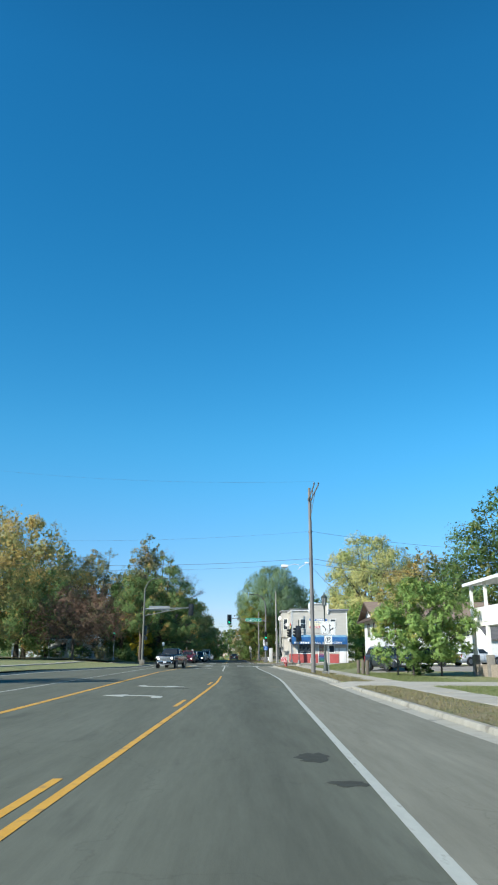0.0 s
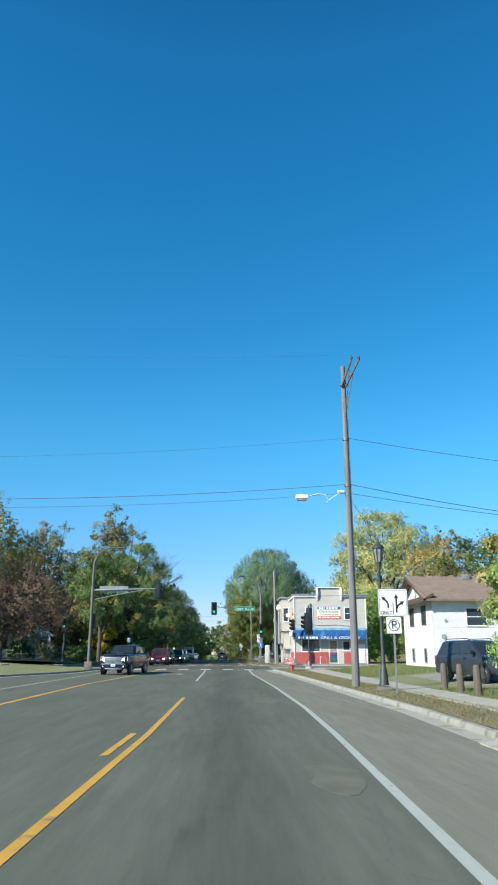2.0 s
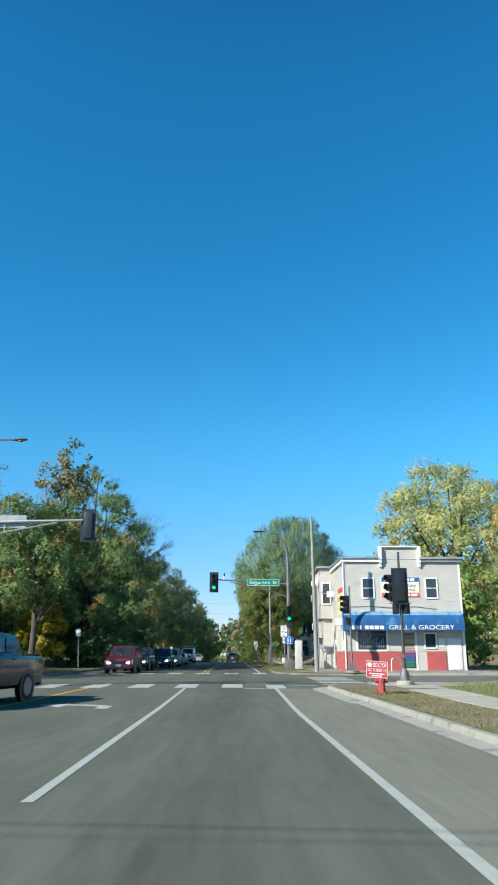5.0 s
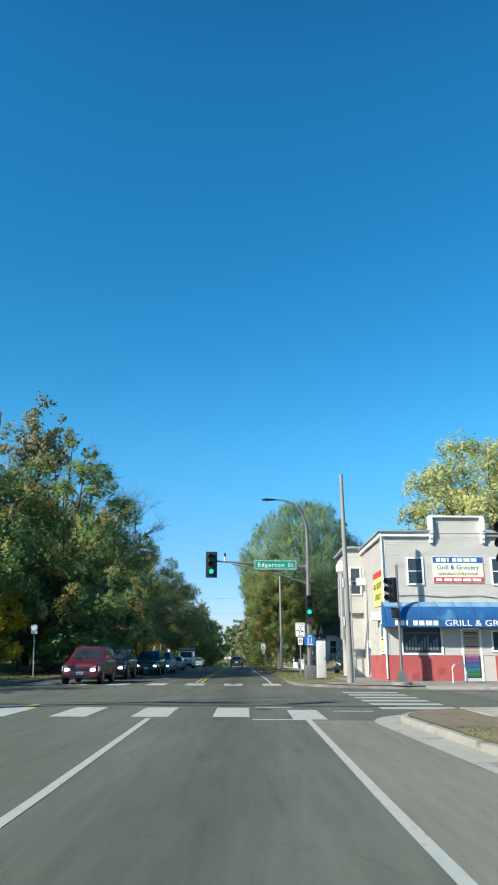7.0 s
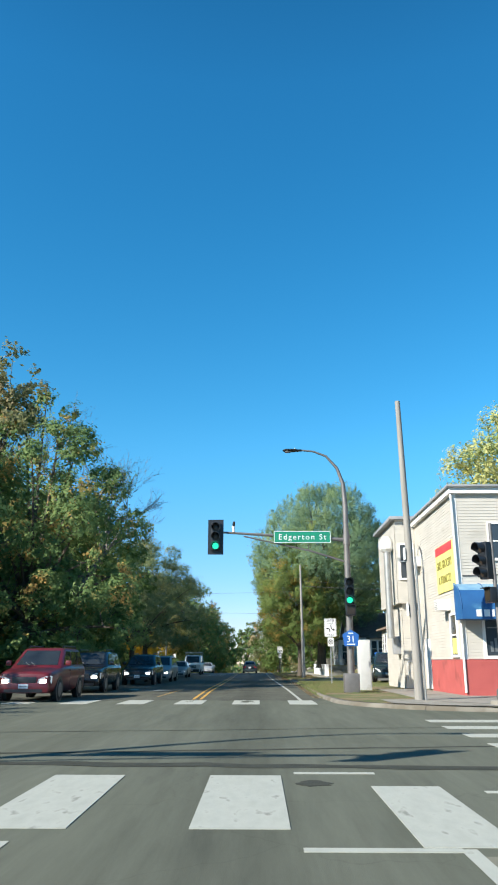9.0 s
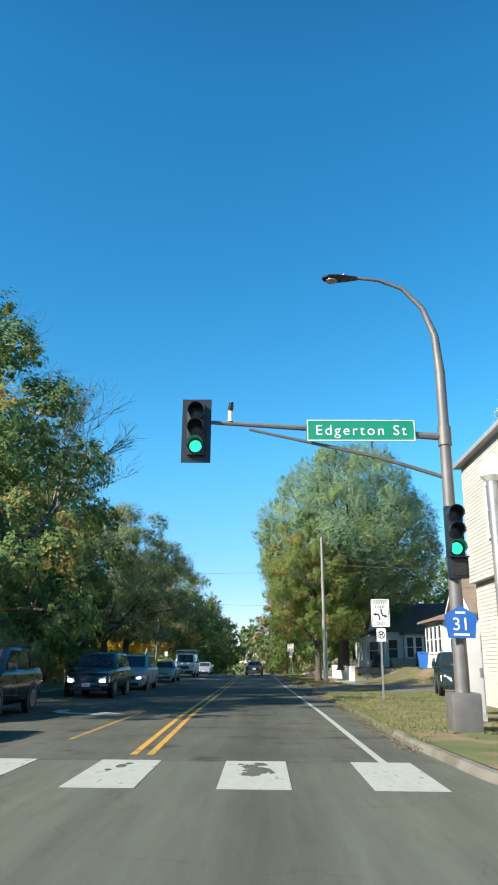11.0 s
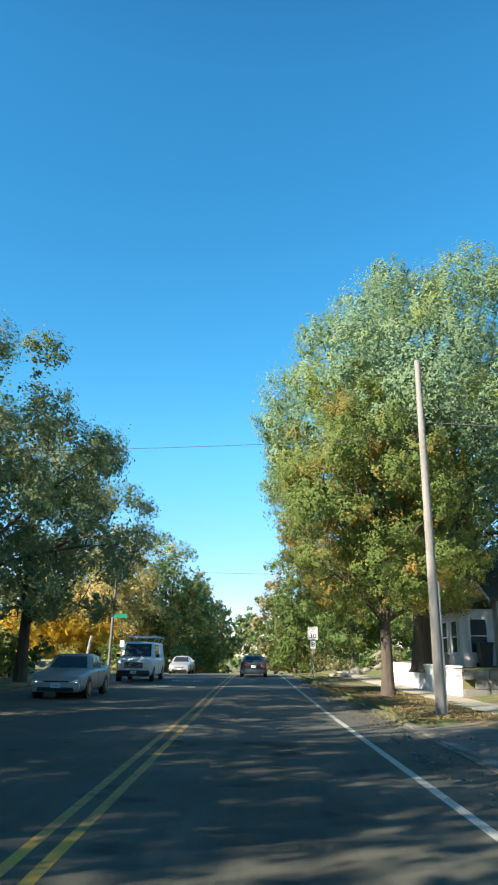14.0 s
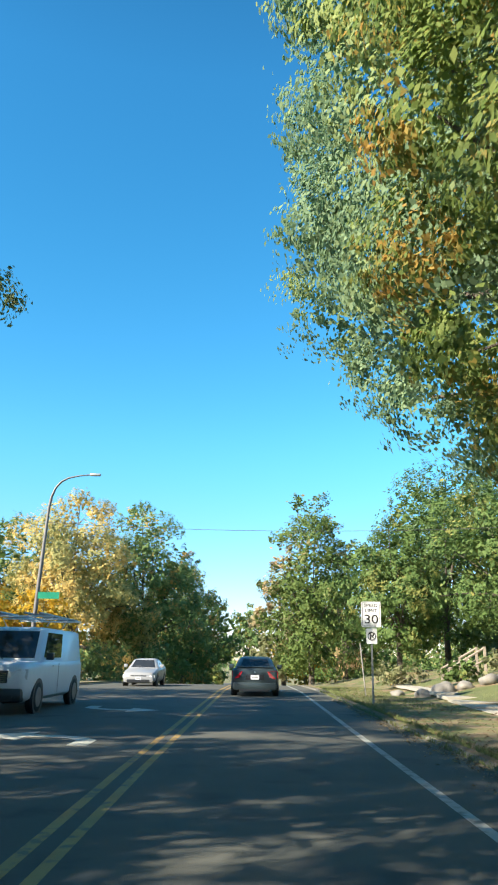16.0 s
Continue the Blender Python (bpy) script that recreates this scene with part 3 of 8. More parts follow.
far_y = [-900, -400, -150] + list(range(-60, 301, 20)) + [400, 600, 1000, 2500]
surface("ground", [[(x, y, G(y) - 0.07) for x in (-1800, -600, -200, -60, 0, 60, 200, 600, 1800)] for y in far_y], M["grass"], "dry grassy ground reaching the horizon")
ys = sorted(set(list(range(-60, 301))))
surface("road", [[(x, y, G(y)) for x in (-19, -15, -9, -5, -1, 2, 5, 9)] for y in ys], M["asphalt"], "grey worn asphalt road with turn lane", category="road")
for nm, xs in (("side_street", (9, 14, 40, 80)), ("side_street", (-80, -40, -22, -19))):
    surface(nm, [[(x, y, G(y)) for x in xs] for y in range(86, 113)], M["asphalt_old"], "older grey asphalt of the crossing side street", category="road")


def lawn(name, kerb, y0, y1, reach, mat, label):
    """A raised block behind a kerb; rows run away from the road."""
    yy = sorted(set([y0, y1] + [y for y in range(math.ceil(y0), int(y1) + 1)] + [y0 + (y1 - y0 > 0) * d for d in (0.1, 0.3, 0.6, 1.5)] + [y1 - d for d in (0.1, 0.3, 0.6, 1.5)] + ([154.99, 155.01, 170.19, 170.21] if y0 > 100 and reach > 0 else [])))
    rows = []
    for y in yy:
        k = kerb(y)
        s = 1 if reach > 0 else -1
        cols = [k + s * 0.14] + [max(k + 0.16, v) if s > 0 else min(k - 0.16, -v) for v in (4.2, 5, 5.6, 6.4, 7.29, 7.36, 8.5, 9.5, 11, 12.5, 14, 16, 20, 30, 50, 80)]
        gap_here = s > 0 and (33 < y < 39 or 133.5 < y < 144.4)
        rows.append([(x, y, G(y) + (0.06 if i == 0 and y > 112 else 0.13) - (0.22 if gap_here and x < k + 1.6 else 0) + rise(x, y) + 0.012 * noise.noise((x * 0.9, y * 0.9, 0))) for i, x in enumerate(cols)])
    return surface(name, rows, mat, label, category="lawn")


lawn("lawn_right_near", kerb_right, -60, 91, 1, M["lawn"], "green lawn and dry verge beside the kerb")
lawn("lawn_right_far", kerb_right, 103.5, 300, 1, M["grass"], "dry grass verge with raised front lawns")
lawn("lawn_left_near", kerb_left, -60, 95, -1, M["lawn"], "green lawn beside the road")
lawn("lawn_left_far", kerb_left, 105, 300, -1, M["grass"], "shaded dry grass under the trees")


def slab(name, x0, x1, y0, y1, mat, label, dz=0.145, lift=None, category="paving"):
    """A paved patch lying on the lawn, running down to the gutter at its road side if lift is given."""
    n = max(2, int(y1 - y0) + 1)
    cols = np.linspace(x0, x1, 9)
    rows = [[(x, y, G(y) + dz + rise(x, y) - (lift if lift and x < x0 + 0.6 else 0)) for x in cols] for y in np.linspace(y0, y1, n)]
    down = lambda p: (p[0], p[1], p[2] - 0.2)
    rows = [[down(r[0])] + r + [down(r[-1])] for r in rows]
    rows = [[down(p) for p in rows[0]]] + rows + [[down(p) for p in rows[-1]]]
    return surface(name, rows, mat, label, category=category)


slab("driveway", 4.7, 13, 33.6, 38.4, M["concrete"], "pale concrete driveway apron crossing the verge", lift=0.12, category="driveway")
slab("parking_area", 10.6, 30, 56.8, 67.5, M["concrete_walk"], "worn concrete parking area beside the house", category="driveway")
slab("alley", 3.1, 40, 133.9, 144.2, M["asphalt_old"], "worn asphalt alley opening onto the road", dz=0.165, lift=0.15, category="alley")
cy = [103.66, 103.9, 104.3, 104.8, 105.4, 106, 106.8, 107.6]
surface("corner_paving", [[(x, y, G(y) + 0.147) for x in list(np.linspace(max(kerb_right(y) + 0.15, 4.6), 8.1, 6)) + [12, 17]] for y in cy], M["concrete_walk"], "worn concrete paving at the street corner", category="paving")
slab("corner_paving", 8.08, 17, 107.6, 110.6, M["concrete_walk"], "worn concrete paving in front of the corner shop")
slab("side_path", 6.0, 8.08, 107.6, 117, M["concrete_walk"], "worn concrete path beside the shop")
surface("bare_corner", [[(x, y, G(y) + 0.146 + 0.008 * noise.noise((2 * x, 2 * y, 5))) for x in np.linspace(kerb_right(y) + 0.16, max(8.3, kerb_right(y) + 0.3), 6)] for y in (86.0, 87, 88, 88.6, 89.2, 89.8, 90.3, 90.7)], M["dirt"], "bare reddish-brown earth at the street corner", category="verge")
slab("corner_ramp", 6.2, 9.5, 88.3, 90.8, M["concrete"], "pale concrete ramp at the street corner", dz=0.168)

# from y 141 on, the darker colour stands for shade under the trees
for ya, yb, mt, lab in ((109.7, 141, "asphalt_far", "worn asphalt resurfacing past the crossing"), (141, 300, "asphalt_shade", "asphalt past the alley, colour darkened for tree shade")):
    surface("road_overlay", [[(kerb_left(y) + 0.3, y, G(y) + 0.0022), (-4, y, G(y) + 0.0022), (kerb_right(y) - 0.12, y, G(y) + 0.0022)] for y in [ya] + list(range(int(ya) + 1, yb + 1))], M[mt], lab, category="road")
surface("shoulder", [[(edge_line(y) + 0.02, y, G(y) + 0.0022), (kerb_right(y) - 0.38, y, G(y) + 0.0022)] for y in range(-60, 90)], M["asphalt_dusty"], "paler dusty shoulder beside the edge line", category="road")
surface("verge", [[(x, y, G(y) + 0.142 + 0.01 * noise.noise((x, y, 3))) for x in (kerb_right(y) + 0.16, kerb_right(y) + 0.7, 6.2, 6.84)] for y in range(-20, 34)], M["verge"], "dry brown grass verge by the kerb", category="verge")
surface("verge", [[(x, y, G(y) + 0.142 + 0.01 * noise.noise((x, y, 3))) for x in (kerb_right(y) + 0.16, kerb_right(y) + 0.7, 6.2, 6.84)] for y in range(39, 87)], M["verge"], "dry brown grass verge by the kerb", category="verge")

# ---- road markings ----
def strip(name, y0, y1, fx, width, mat, label, dz=0.005, category="road marking"):
    yy = [y0] + [y for y in range(math.ceil(y0 + 1e-6), math.ceil(y1 - 1e-6))] + [y1]
    rows = [[(fx(y) - width / 2, y, G(y) + dz), (fx(y) + width / 2, y, G(y) + dz)] for y in yy]
    return surface(name, rows, mat, label, category=category, smooth=0)


def yellow_x(y):
    return float(np.interp(y, (-60, 6, 11, 22, 32, 40, 54, 100, 110, 118, 134, 150, 160, 260), (-2.0, -1.88, -1.72, -1.4, -1.15, -0.97, -0.95, -1.35, -1.42, -1.56, -1.62, -1.7, -1.8, -2.0)))


strip("edge_line", -60, 89.2, edge_line, 0.13, M["white_paint"], "solid white edge line worn by traffic")
strip("edge_line", 109.6, 146, edge_line, 0.12, M["white_paint"], "solid white edge line worn by traffic")
# under the trees the line is painted dimmer to stand for shade
strip("edge_line", 146, 260, edge_line, 0.12, M["white_faded_shade"], "faded white edge line, dulled for tree shade")
strip("lane_line", -60, 51.6, yellow_x, 0.12, M["yellow_paint"], "solid yellow centre lane line")
for k in range(-3, 3):
    y0 = 6.2 + 15.45 * k
    if y0 + 3 < 54:
        strip("lane_dash", y0, y0 + 3.1, lambda y: yellow_x(y) - 0.28, 0.12, M["yellow_paint"], "broken yellow lane dash beside the solid line")
strip("lane_line", -60, 62, lambda y: float(np.interp(y, (-60, 20, 60), (-5.6, -5.75, -6.25))), 0.2, M["yellow_paint"], "solid yellow line of the opposite lane")
strip("turn_lane_line", 66.5, 89.4, lambda y: -1.13 - 0.006 * (y - 67), 0.13, M["white_paint"], "solid white line beside the turn lane")
strip("opposite_lane_line", 62, 94, lambda y: float(np.interp(y, (62, 94), (-6.3, -5.0))), 0.18, M["yellow_paint"], "solid yellow line of the opposite lane")
strip("edge_line", -60, 88, lambda y: -8.85, 0.12, M["white_paint"], "white edge line of the opposite lane")
for off in (-0.12, 0.12):
    strip("double_line", 110.4, 134, lambda y: yellow_x(y) + 1.1 * off, 0.11, M["yellow_paint"], "double yellow line in the middle of the road")
    # beyond y 134 wear and painted tree shade share the duller yellow
    strip("double_line", 134, 260, lambda y: yellow_x(y) + 1.1 * off, 0.11, M["yellow_faded_shade"], "double yellow line, worn and dulled for tree shade")
strip("opposite_lane_line", 112.5, 120.5, lambda y: float(np.interp(y, (112, 120, 131), (-3.1, -2.95, -2.0))), 0.11, M["yellow_faded_shade"], "faded yellow line of the opposite lane")


def bar(x0, x1, y0, y1, skew=0.0):
    bm = prism([(x0, y0), (x1, y0), (x1 + skew, y1), (x0 + skew, y1)], G(y0) + 0.001, G(y0) + 0.007, "xy")
    for v in bm.verts:
        v.co.z += G(v.co.y) - G(y0)
    return tagged(put(bm, "crosswalk_bar", M["white_paint"], None, 0), "white crosswalk bar with cracked worn paint", "crosswalk bar", "crosswalk bars", "structure")


for k in range(-5, 1):
    bar(0.17 + 1.9 * k, 1.03 + 1.9 * k, 89.85, 92.75)
bar(2.02, 2.78, 89.25, 92.0)
for k in range(-4, 3):
    bar(-1.9 + 1.82 * k, -1.03 + 1.82 * k, 107.3, 109.75)
for k in range(6):
    bar(4.6, 6.65, 92.5 + 1.6 * k, 93.1 + 1.6 * k)
for x0, x1, y in ((1.2, 2.2, 92.9), (1.1, 2.3, 89.1), (3.2, 4.2, 91.6)):
    bar(x0, x1, y, y + 0.12)


def arrow(x, y, turn, size=1.0):
    """A painted turn arrow: shaft, bend and head, pointing to its left at turn 0 (along +y)."""
    pts = [(1.05, -0.9), (1.05, -0.1), (0.75, 0.35), (0.3, 0.6), (-0.3, 0.7), (-0.3, 1.2), (-1.1, 0.5), (-0.3, -0.3), (-0.3, 0.35), (0.2, 0.3), (0.5, 0.12), (0.72, -0.2), (0.72, -0.9)]
    bm = prism([(px * size, py * size) for px, py in pts], 0.001, 0.007, "xy")
    ob = put(bm, "turn_arrow", M["white_paint"], None, 0)
    ob.matrix_basis = pose(x, y, G(y), 0, 0, turn)
    return tagged(ob, "white painted turn arrow on the asphalt", "road arrow", "turn arrows", "structure")


arrow(-3.55, 26.75, 0), arrow(-3.4, 35.1, 180), arrow(-3.6, 80.0, 0), arrow(-4.0, 163.5, 0), arrow(-4.4, 119.8, 180), arrow(-4.0, 171.5, 180)


def patch(x, y, w, l, mat, label, seed, up=0.004):
    rnd = random.Random(seed)
    pts = [(math.cos(a) * w / 2 * rnd.uniform(0.6, 1.1), math.sin(a) * l / 2 * rnd.uniform(0.6, 1.1)) for a in (2 * math.pi * k / 18 for k in range(18))]
    bm = prism(pts, 0.0005, up, "xy")
    ob = put(bm, "asphalt_patch", mat, None, 0)
    ob.matrix_basis = pose(x, y, G(y))
    return tagged(ob, label, "road patch", "road patches", "structure")


patch(1.12, 11.2, 0.55, 1.3, M["tar"], "dark tar repair patch in the lane", 1)
patch(1.3, 9.0, 0.5, 0.5, M["tar"], "small dark tar spot in the lane", 2)
patch(1.72, 49.8, 1.0, 3.2, M["worn_lane"], "paler worn patch in the lane", 12)
patch(1.85, 35.2, 0.8, 2.6, M["worn_lane"], "paler worn patch in the lane", 13)
patch(-2.3, 32.8, 0.7, 0.45, M["tar"], "dark tar spot beside the arrow", 5)
for k, (px, py, pw, pl) in enumerate(((0.3, 108.45, 0.3, 0.5), (0.4, 108.8, 0.42, 0.6), (0.28, 109.15, 0.3, 0.55), (0.42, 109.4, 0.24, 0.4), (0.14, 109.35, 0.1, 0.16), (0.58, 108.6, 0.1, 0.2), (-1.62, 108.7, 0.1, 0.2), (-1.44, 109.35, 0.12, 0.16))):
    patch(px, py, pw, pl, M["asphalt"], "worn-through spot in a crosswalk bar", 80 + k, 0.009 + 0.0005 * k)
patch(-1.5, 109.1, 0.18, 0.45, M["asphalt"], "worn-through spot in a crosswalk bar", 9, 0.009)
patch(1.4, 92.2, 0.45, 0.5, M["tar"], "dark tar spot at the crosswalk", 6)
# sealed cracks; the first, widest line paints a shadow cast across the road
for k, (x0, y0, x1, y1) in enumerate(((-9, 94.15, 5.2, 93.35), (-5, 94.6, 5.5, 96.0), (-9, 97.4, 6, 99.4))):
    rnd = random.Random(40 + k)
    n = 22
    c = [(x0 + (x1 - x0) * i / n + rnd.uniform(-0.03, 0.03), y0 + (y1 - y0) * i / n + rnd.uniform(-0.035, 0.035)) for i in range(n + 1)]
    w = (0.2, 0.05, 0.025)[k]
    surface("seam_shadow_line", [[(x, y - w * u, G(y - w) + 0.005), (x, y + w * v, G(y + w) + 0.005)] for (x, y), u, v in ((p, rnd.uniform(0.5, 1.3), rnd.uniform(0.5, 1.3)) for p in c)], M["tar"], "dark sealed crack lines, the widest painted for a shadow", category="road crack", smooth=0)

# ---- trees ----
def tree(x, y, h, r, low, trunk, leaves, size, mat, label, seed, name="tree", bark="bark", lobes=46, lobe=0.3, squash=0.85, lean=(0, 0), z=None, profile=0.5, category="tree", lift=0.35, hang=0.0, limbs=16, ragged=0.16, per=34, inner_size=1.8, spray=0.5, inside=0.2, tight=0.26):
    """A trunk with limbs and a crown of leaves: sprays of leaves stand on rounded boughs that fill the crown's outline. low: the crown's underside."""
    rng = np.random.RandomState(seed)
    base = G(y) + 0.1 + (rise(x, y) if abs(x) > 4 and -60 < y < 300 else 0) if z is None else z
    top = thing(name, pose(x, y, base), label, category)
    # boughs, spread evenly over the crown's outline
    many = lobes * 7
    s, ang, ph = rng.beta(1.1, 1.0, many), rng.uniform(0, 2 * np.pi, many), rng.uniform(0, 6.28, 3)
    wave = 1 + ragged * (np.sin(2 * ang + ph[0] + 3 * s) + 0.8 * np.sin(3 * ang + ph[1] - 5 * s) + 0.5 * np.sin(5 * ang + ph[2] + 9 * s))
    rl = r * lobe * rng.uniform(0.6, 1.25, many)
    rad = np.maximum(0, r * np.sin(np.pi * np.clip(0.1 + 0.88 * s ** 0.85, 0, 1)) ** profile * wave - rl * rng.uniform(0.7, 1.3, many)) * np.where(rng.rand(many) < 0.2, 0.5, 1)
    cz = np.clip(low + (h - low) * s, low + rl * squash * 0.8, h - rl * squash * 0.85)
    cand = np.stack([rad * np.cos(ang) + lean[0] * s, rad * np.sin(ang) + lean[1] * s, cz], 1)
    took, far = [0], np.linalg.norm(cand - cand[0], axis=1)
    while len(took) < lobes:
        k = int(np.argmax(far * (0.75 + 0.25 * rng.rand(many))))
        took.append(k)
        far = np.minimum(far, np.linalg.norm(cand - cand[k], axis=1))
    bough, rl = cand[took], rl[took]
    heart = np.array([lean[0] * 0.5, lean[1] * 0.5, low + (h - low) * 0.42])
    out = bough - heart
    out /= np.linalg.norm(out, axis=1, keepdims=True) + 1e-6
    # sprays on the outer side of each bough
    n_sp = max(20, leaves // per)
    own = rng.choice(lobes, n_sp, p=rl ** 2 / np.sum(rl ** 2))
    d = rng.normal(size=(n_sp, 3))
    d /= np.linalg.norm(d, axis=1, keepdims=True)
    back = (np.sum(d * (out[own] + np.array([0, 0, 0.45])), axis=1) < -0.15) & (rng.rand(n_sp) < 0.85)
    d[back] *= -1
    foot = bough[own] + d * (rl[own] * rng.uniform(0.6, 1.0, n_sp) ** 0.5)[:, None] * np.array([1, 1, squash])
    along = d * 0.75 + out[own] * 0.35 + np.array([0, 0, lift]) + rng.normal(size=(n_sp, 3)) * 0.3
    along /= np.linalg.norm(along, axis=1, keepdims=True)
    reach = rl[own] * spray * rng.uniform(0.5, 1.3, n_sp) * np.where(rng.rand(n_sp) < 0.06, 1.7, 1)
    pick = rng.randint(0, n_sp, leaves)
    u = rng.rand(leaves)
    c = foot[pick] + along[pick] * (reach[pick] * (u - 0.35))[:, None] + rng.normal(size=(leaves, 3)) * (reach[pick] * tight * (1.15 - 0.75 * u))[:, None]
    c[:, 2] -= hang * u * u * reach[pick]
    nrm = d[pick] * 0.75 + out[own[pick]] * 0.3 + rng.normal(size=(leaves, 3)) * 0.2 + np.array([0, 0, 0.3])
    inner = rng.rand(leaves) < inside          # broad sprays inside the boughs close the crown
    c[inner] = bough[own[pick[inner]]] + rng.normal(size=(int(inner.sum()), 3)) * (rl[own[pick[inner]]] * 0.36)[:, None]
    deep = inner & (rng.rand(leaves) < 0.3)
    c[deep] = heart + (c[deep] - heart) * rng.uniform(0.35, 0.85, int(deep.sum()))[:, None]
    c[:, 2] = np.maximum(c[:, 2], 0.15)
    nrm /= np.linalg.norm(nrm, axis=1, keepdims=True)
    t = np.cross(nrm, rng.normal(size=(leaves, 3)))
    if hang:
        t = t / np.linalg.norm(t, axis=1, keepdims=True) + np.array([0, 0, -1.0]) * hang
        t -= nrm * np.sum(t * nrm, axis=1, keepdims=True)
    t /= np.linalg.norm(t, axis=1, keepdims=True) + 1e-6
    b = np.cross(nrm, t)
    l = size * rng.uniform(0.7, 1.4, leaves)[:, None] * np.where(inner, inner_size, 1.0)[:, None]
    quads(np.stack([c - t * l * 0.5, c + b * l * 0.3 + nrm * l * 0.06, c + t * l * 0.5, c - b * l * 0.3 + nrm * l * 0.06], 1), "crown", mat, top)
    bm = bmesh.new()
    fork = low + (h - low) * 0.3
    n = 7
    mid = [(lean[0] * 0.3 * i / n + rng.normal() * 0.03 * i / n * r * 0.3, lean[1] * 0.3 * i / n + rng.normal() * 0.03 * i / n * r * 0.3, fork * i / n) for i in range(n + 1)]
    tube([(0, 0, -0.15)] + mid, [trunk * 1.5] + [trunk * (1.2 if i == 0 else 1) * (1 - 0.4 * i / n) for i in range(n + 1)], 10, bm)
    for i in range(min(lobes, limbs)):
        e = Vector(bough[i])
        k = rng.uniform(0.45, 1.0)
        a = Vector(mid[int(k * n)])
        w = trunk * rng.uniform(0.3, 0.5)
        q = a.lerp(e, 0.45) + Vector((0, 0, 0.12 * (e - a).length)) + Vector(rng.normal(size=3)) * 0.04 * r
        pts = [a * (1 - v) ** 2 + q * 2 * v * (1 - v) + e * v * v for v in (0, 0.2, 0.4, 0.6, 0.8, 1)]
        tube(pts, [w * (1 - 0.82 * v) for v in (0, 0.2, 0.4, 0.6, 0.8, 1)], 6, bm, False)
        for j in range(3):
            p0 = pts[2 + j]
            p2 = p0 + Vector(rng.normal(size=3)).normalized() * r * 0.22 + Vector((0, 0, 0.08 * r))
            tube([p0, p0.lerp(p2, 0.5) + Vector(rng.normal(size=3)) * 0.02 * r, p2], [w * 0.3, w * 0.2, w * 0.06], 5, bm, False)
    part("trunk", bm, M[bark], top)
    return top


def bare_tree(x, y, h, seed, label, spread=0.6, trunk=0.22, lean=(0.04, 0)):
    """A leafless tree: forking limbs down to fine twigs."""
    rng = random.Random(seed)
    top = thing("bare_tree", pose(x, y, G(y) + 0.1), label, "tree")
    bm = bmesh.new()
    def grow(p, d, length, w, level):
        q = p + d * length * 0.5 + Vector((rng.uniform(-1, 1), rng.uniform(-1, 1), 0.3)) * length * 0.07
        e = p + d * length
        tube([p, q, e], [w, w * 0.82, w * 0.62], 8 if level < 2 else 3, bm, False)
        if level >= 7:
            return
        for k in range((3, 3, 3, 3, 3, 3, 2)[level]):
            nd = (d + Vector((rng.uniform(-1, 1), rng.uniform(-1, 1), rng.uniform(-0.4, 0.55))) * spread + Vector((0, 0, 0.06))).normalized()
            grow(q.lerp(e, rng.uniform(0.2, 1.0)), nd, length * rng.uniform(0.58, 0.85), max(w * 0.55, 0.006), level + 1)
    grow(Vector((0, 0, -0.1)), Vector((*lean, 1)), h * 0.3, trunk, 0)
    part("trunk", bm, M["bark_grey"], top)
    return top


# far side of the road to the left
oak = tree(-12.8, 127.0, 17.3, 6.6, 0.9, 0.4, 76000, 0.165, M["leaf_oak"], "large dark green oak with a few orange sprays", 11, limbs=30, lobes=84, lobe=0.19, ragged=0.15, inside=0.1, inner_size=1.6)
oak.scale = (1.02, 0.55, 1.0)      # flattened along y to narrow the shadow it casts on the road
tree(-14.5, 115.2, 12.6, 4.7, 4.5, 0.26, 34000, 0.15, M["leaf_oak"], "dark green tree near the street corner beside the oak", 65, limbs=20, lobes=46, lobe=0.24, inside=0.16)
tree(-18.6, 123.0, 13.8, 4.6, 0.9, 0.28, 30000, 0.16, M["leaf_oak"], "dark green tree in the row before the oak", 66, limbs=20, lobes=46, lobe=0.24, inside=0.18)
tree(-15.4, 126.8, 20.9, 2.5, 13.4, 0.16, 8000, 0.18, M["leaf_fade"], "slender fading tree rising over the oak", 61, lobes=22, lobe=0.4)
tree(-22.5, 121.5, 17.0, 5.2, 3.6, 0.34, 20000, 0.18, M["leaf_fade"], "tall tree with fading brown-green leaves", 12, lobe=0.25, ragged=0.22, inside=0.12)
tree(-23.2, 32.6, 11.4, 4.2, 3.0, 0.26, 9000, 0.26, M["leaf_green"], "green tree standing back from the wide shoulder", 64)
tree(-14.4, 131.6, 11.4, 3.9, 0.9, 0.22, 30000, 0.15, M["leaf_oak"], "dense dark green tree beside the oak", 63, lobes=40, lobe=0.24, inside=0.2)
tree(-13.0, 139.5, 12.6, 5.2, 1.6, 0.3, 36000, 0.17, M["leaf_green"], "dense green tree overhanging the road", 13, lobe=0.21, lobes=50, inside=0.22, inner_size=1.7)
bare_tree(-12.3, 133.5, 21.2, 5, "grey leafless tree with fine twigs", 0.74, 0.27, (0.14, -0.04))
tree(-10.6, 151, 12.0, 5.5, 2.8, 0.26, 80000, 0.11, M["leaf_dusk"], "dense grey-green tree overhanging the road", 14, lobes=52, lobe=0.2, inside=0.22, inner_size=1.35)
tree(-11.3, 163.5, 12.8, 5.9, 3.0, 0.3, 84000, 0.1, M["leaf_dusk"], "grey-green tree with long boughs over the road", 15, lobes=50, lobe=0.19, ragged=0.2, inner_size=1.35, inside=0.22, squash=0.6)
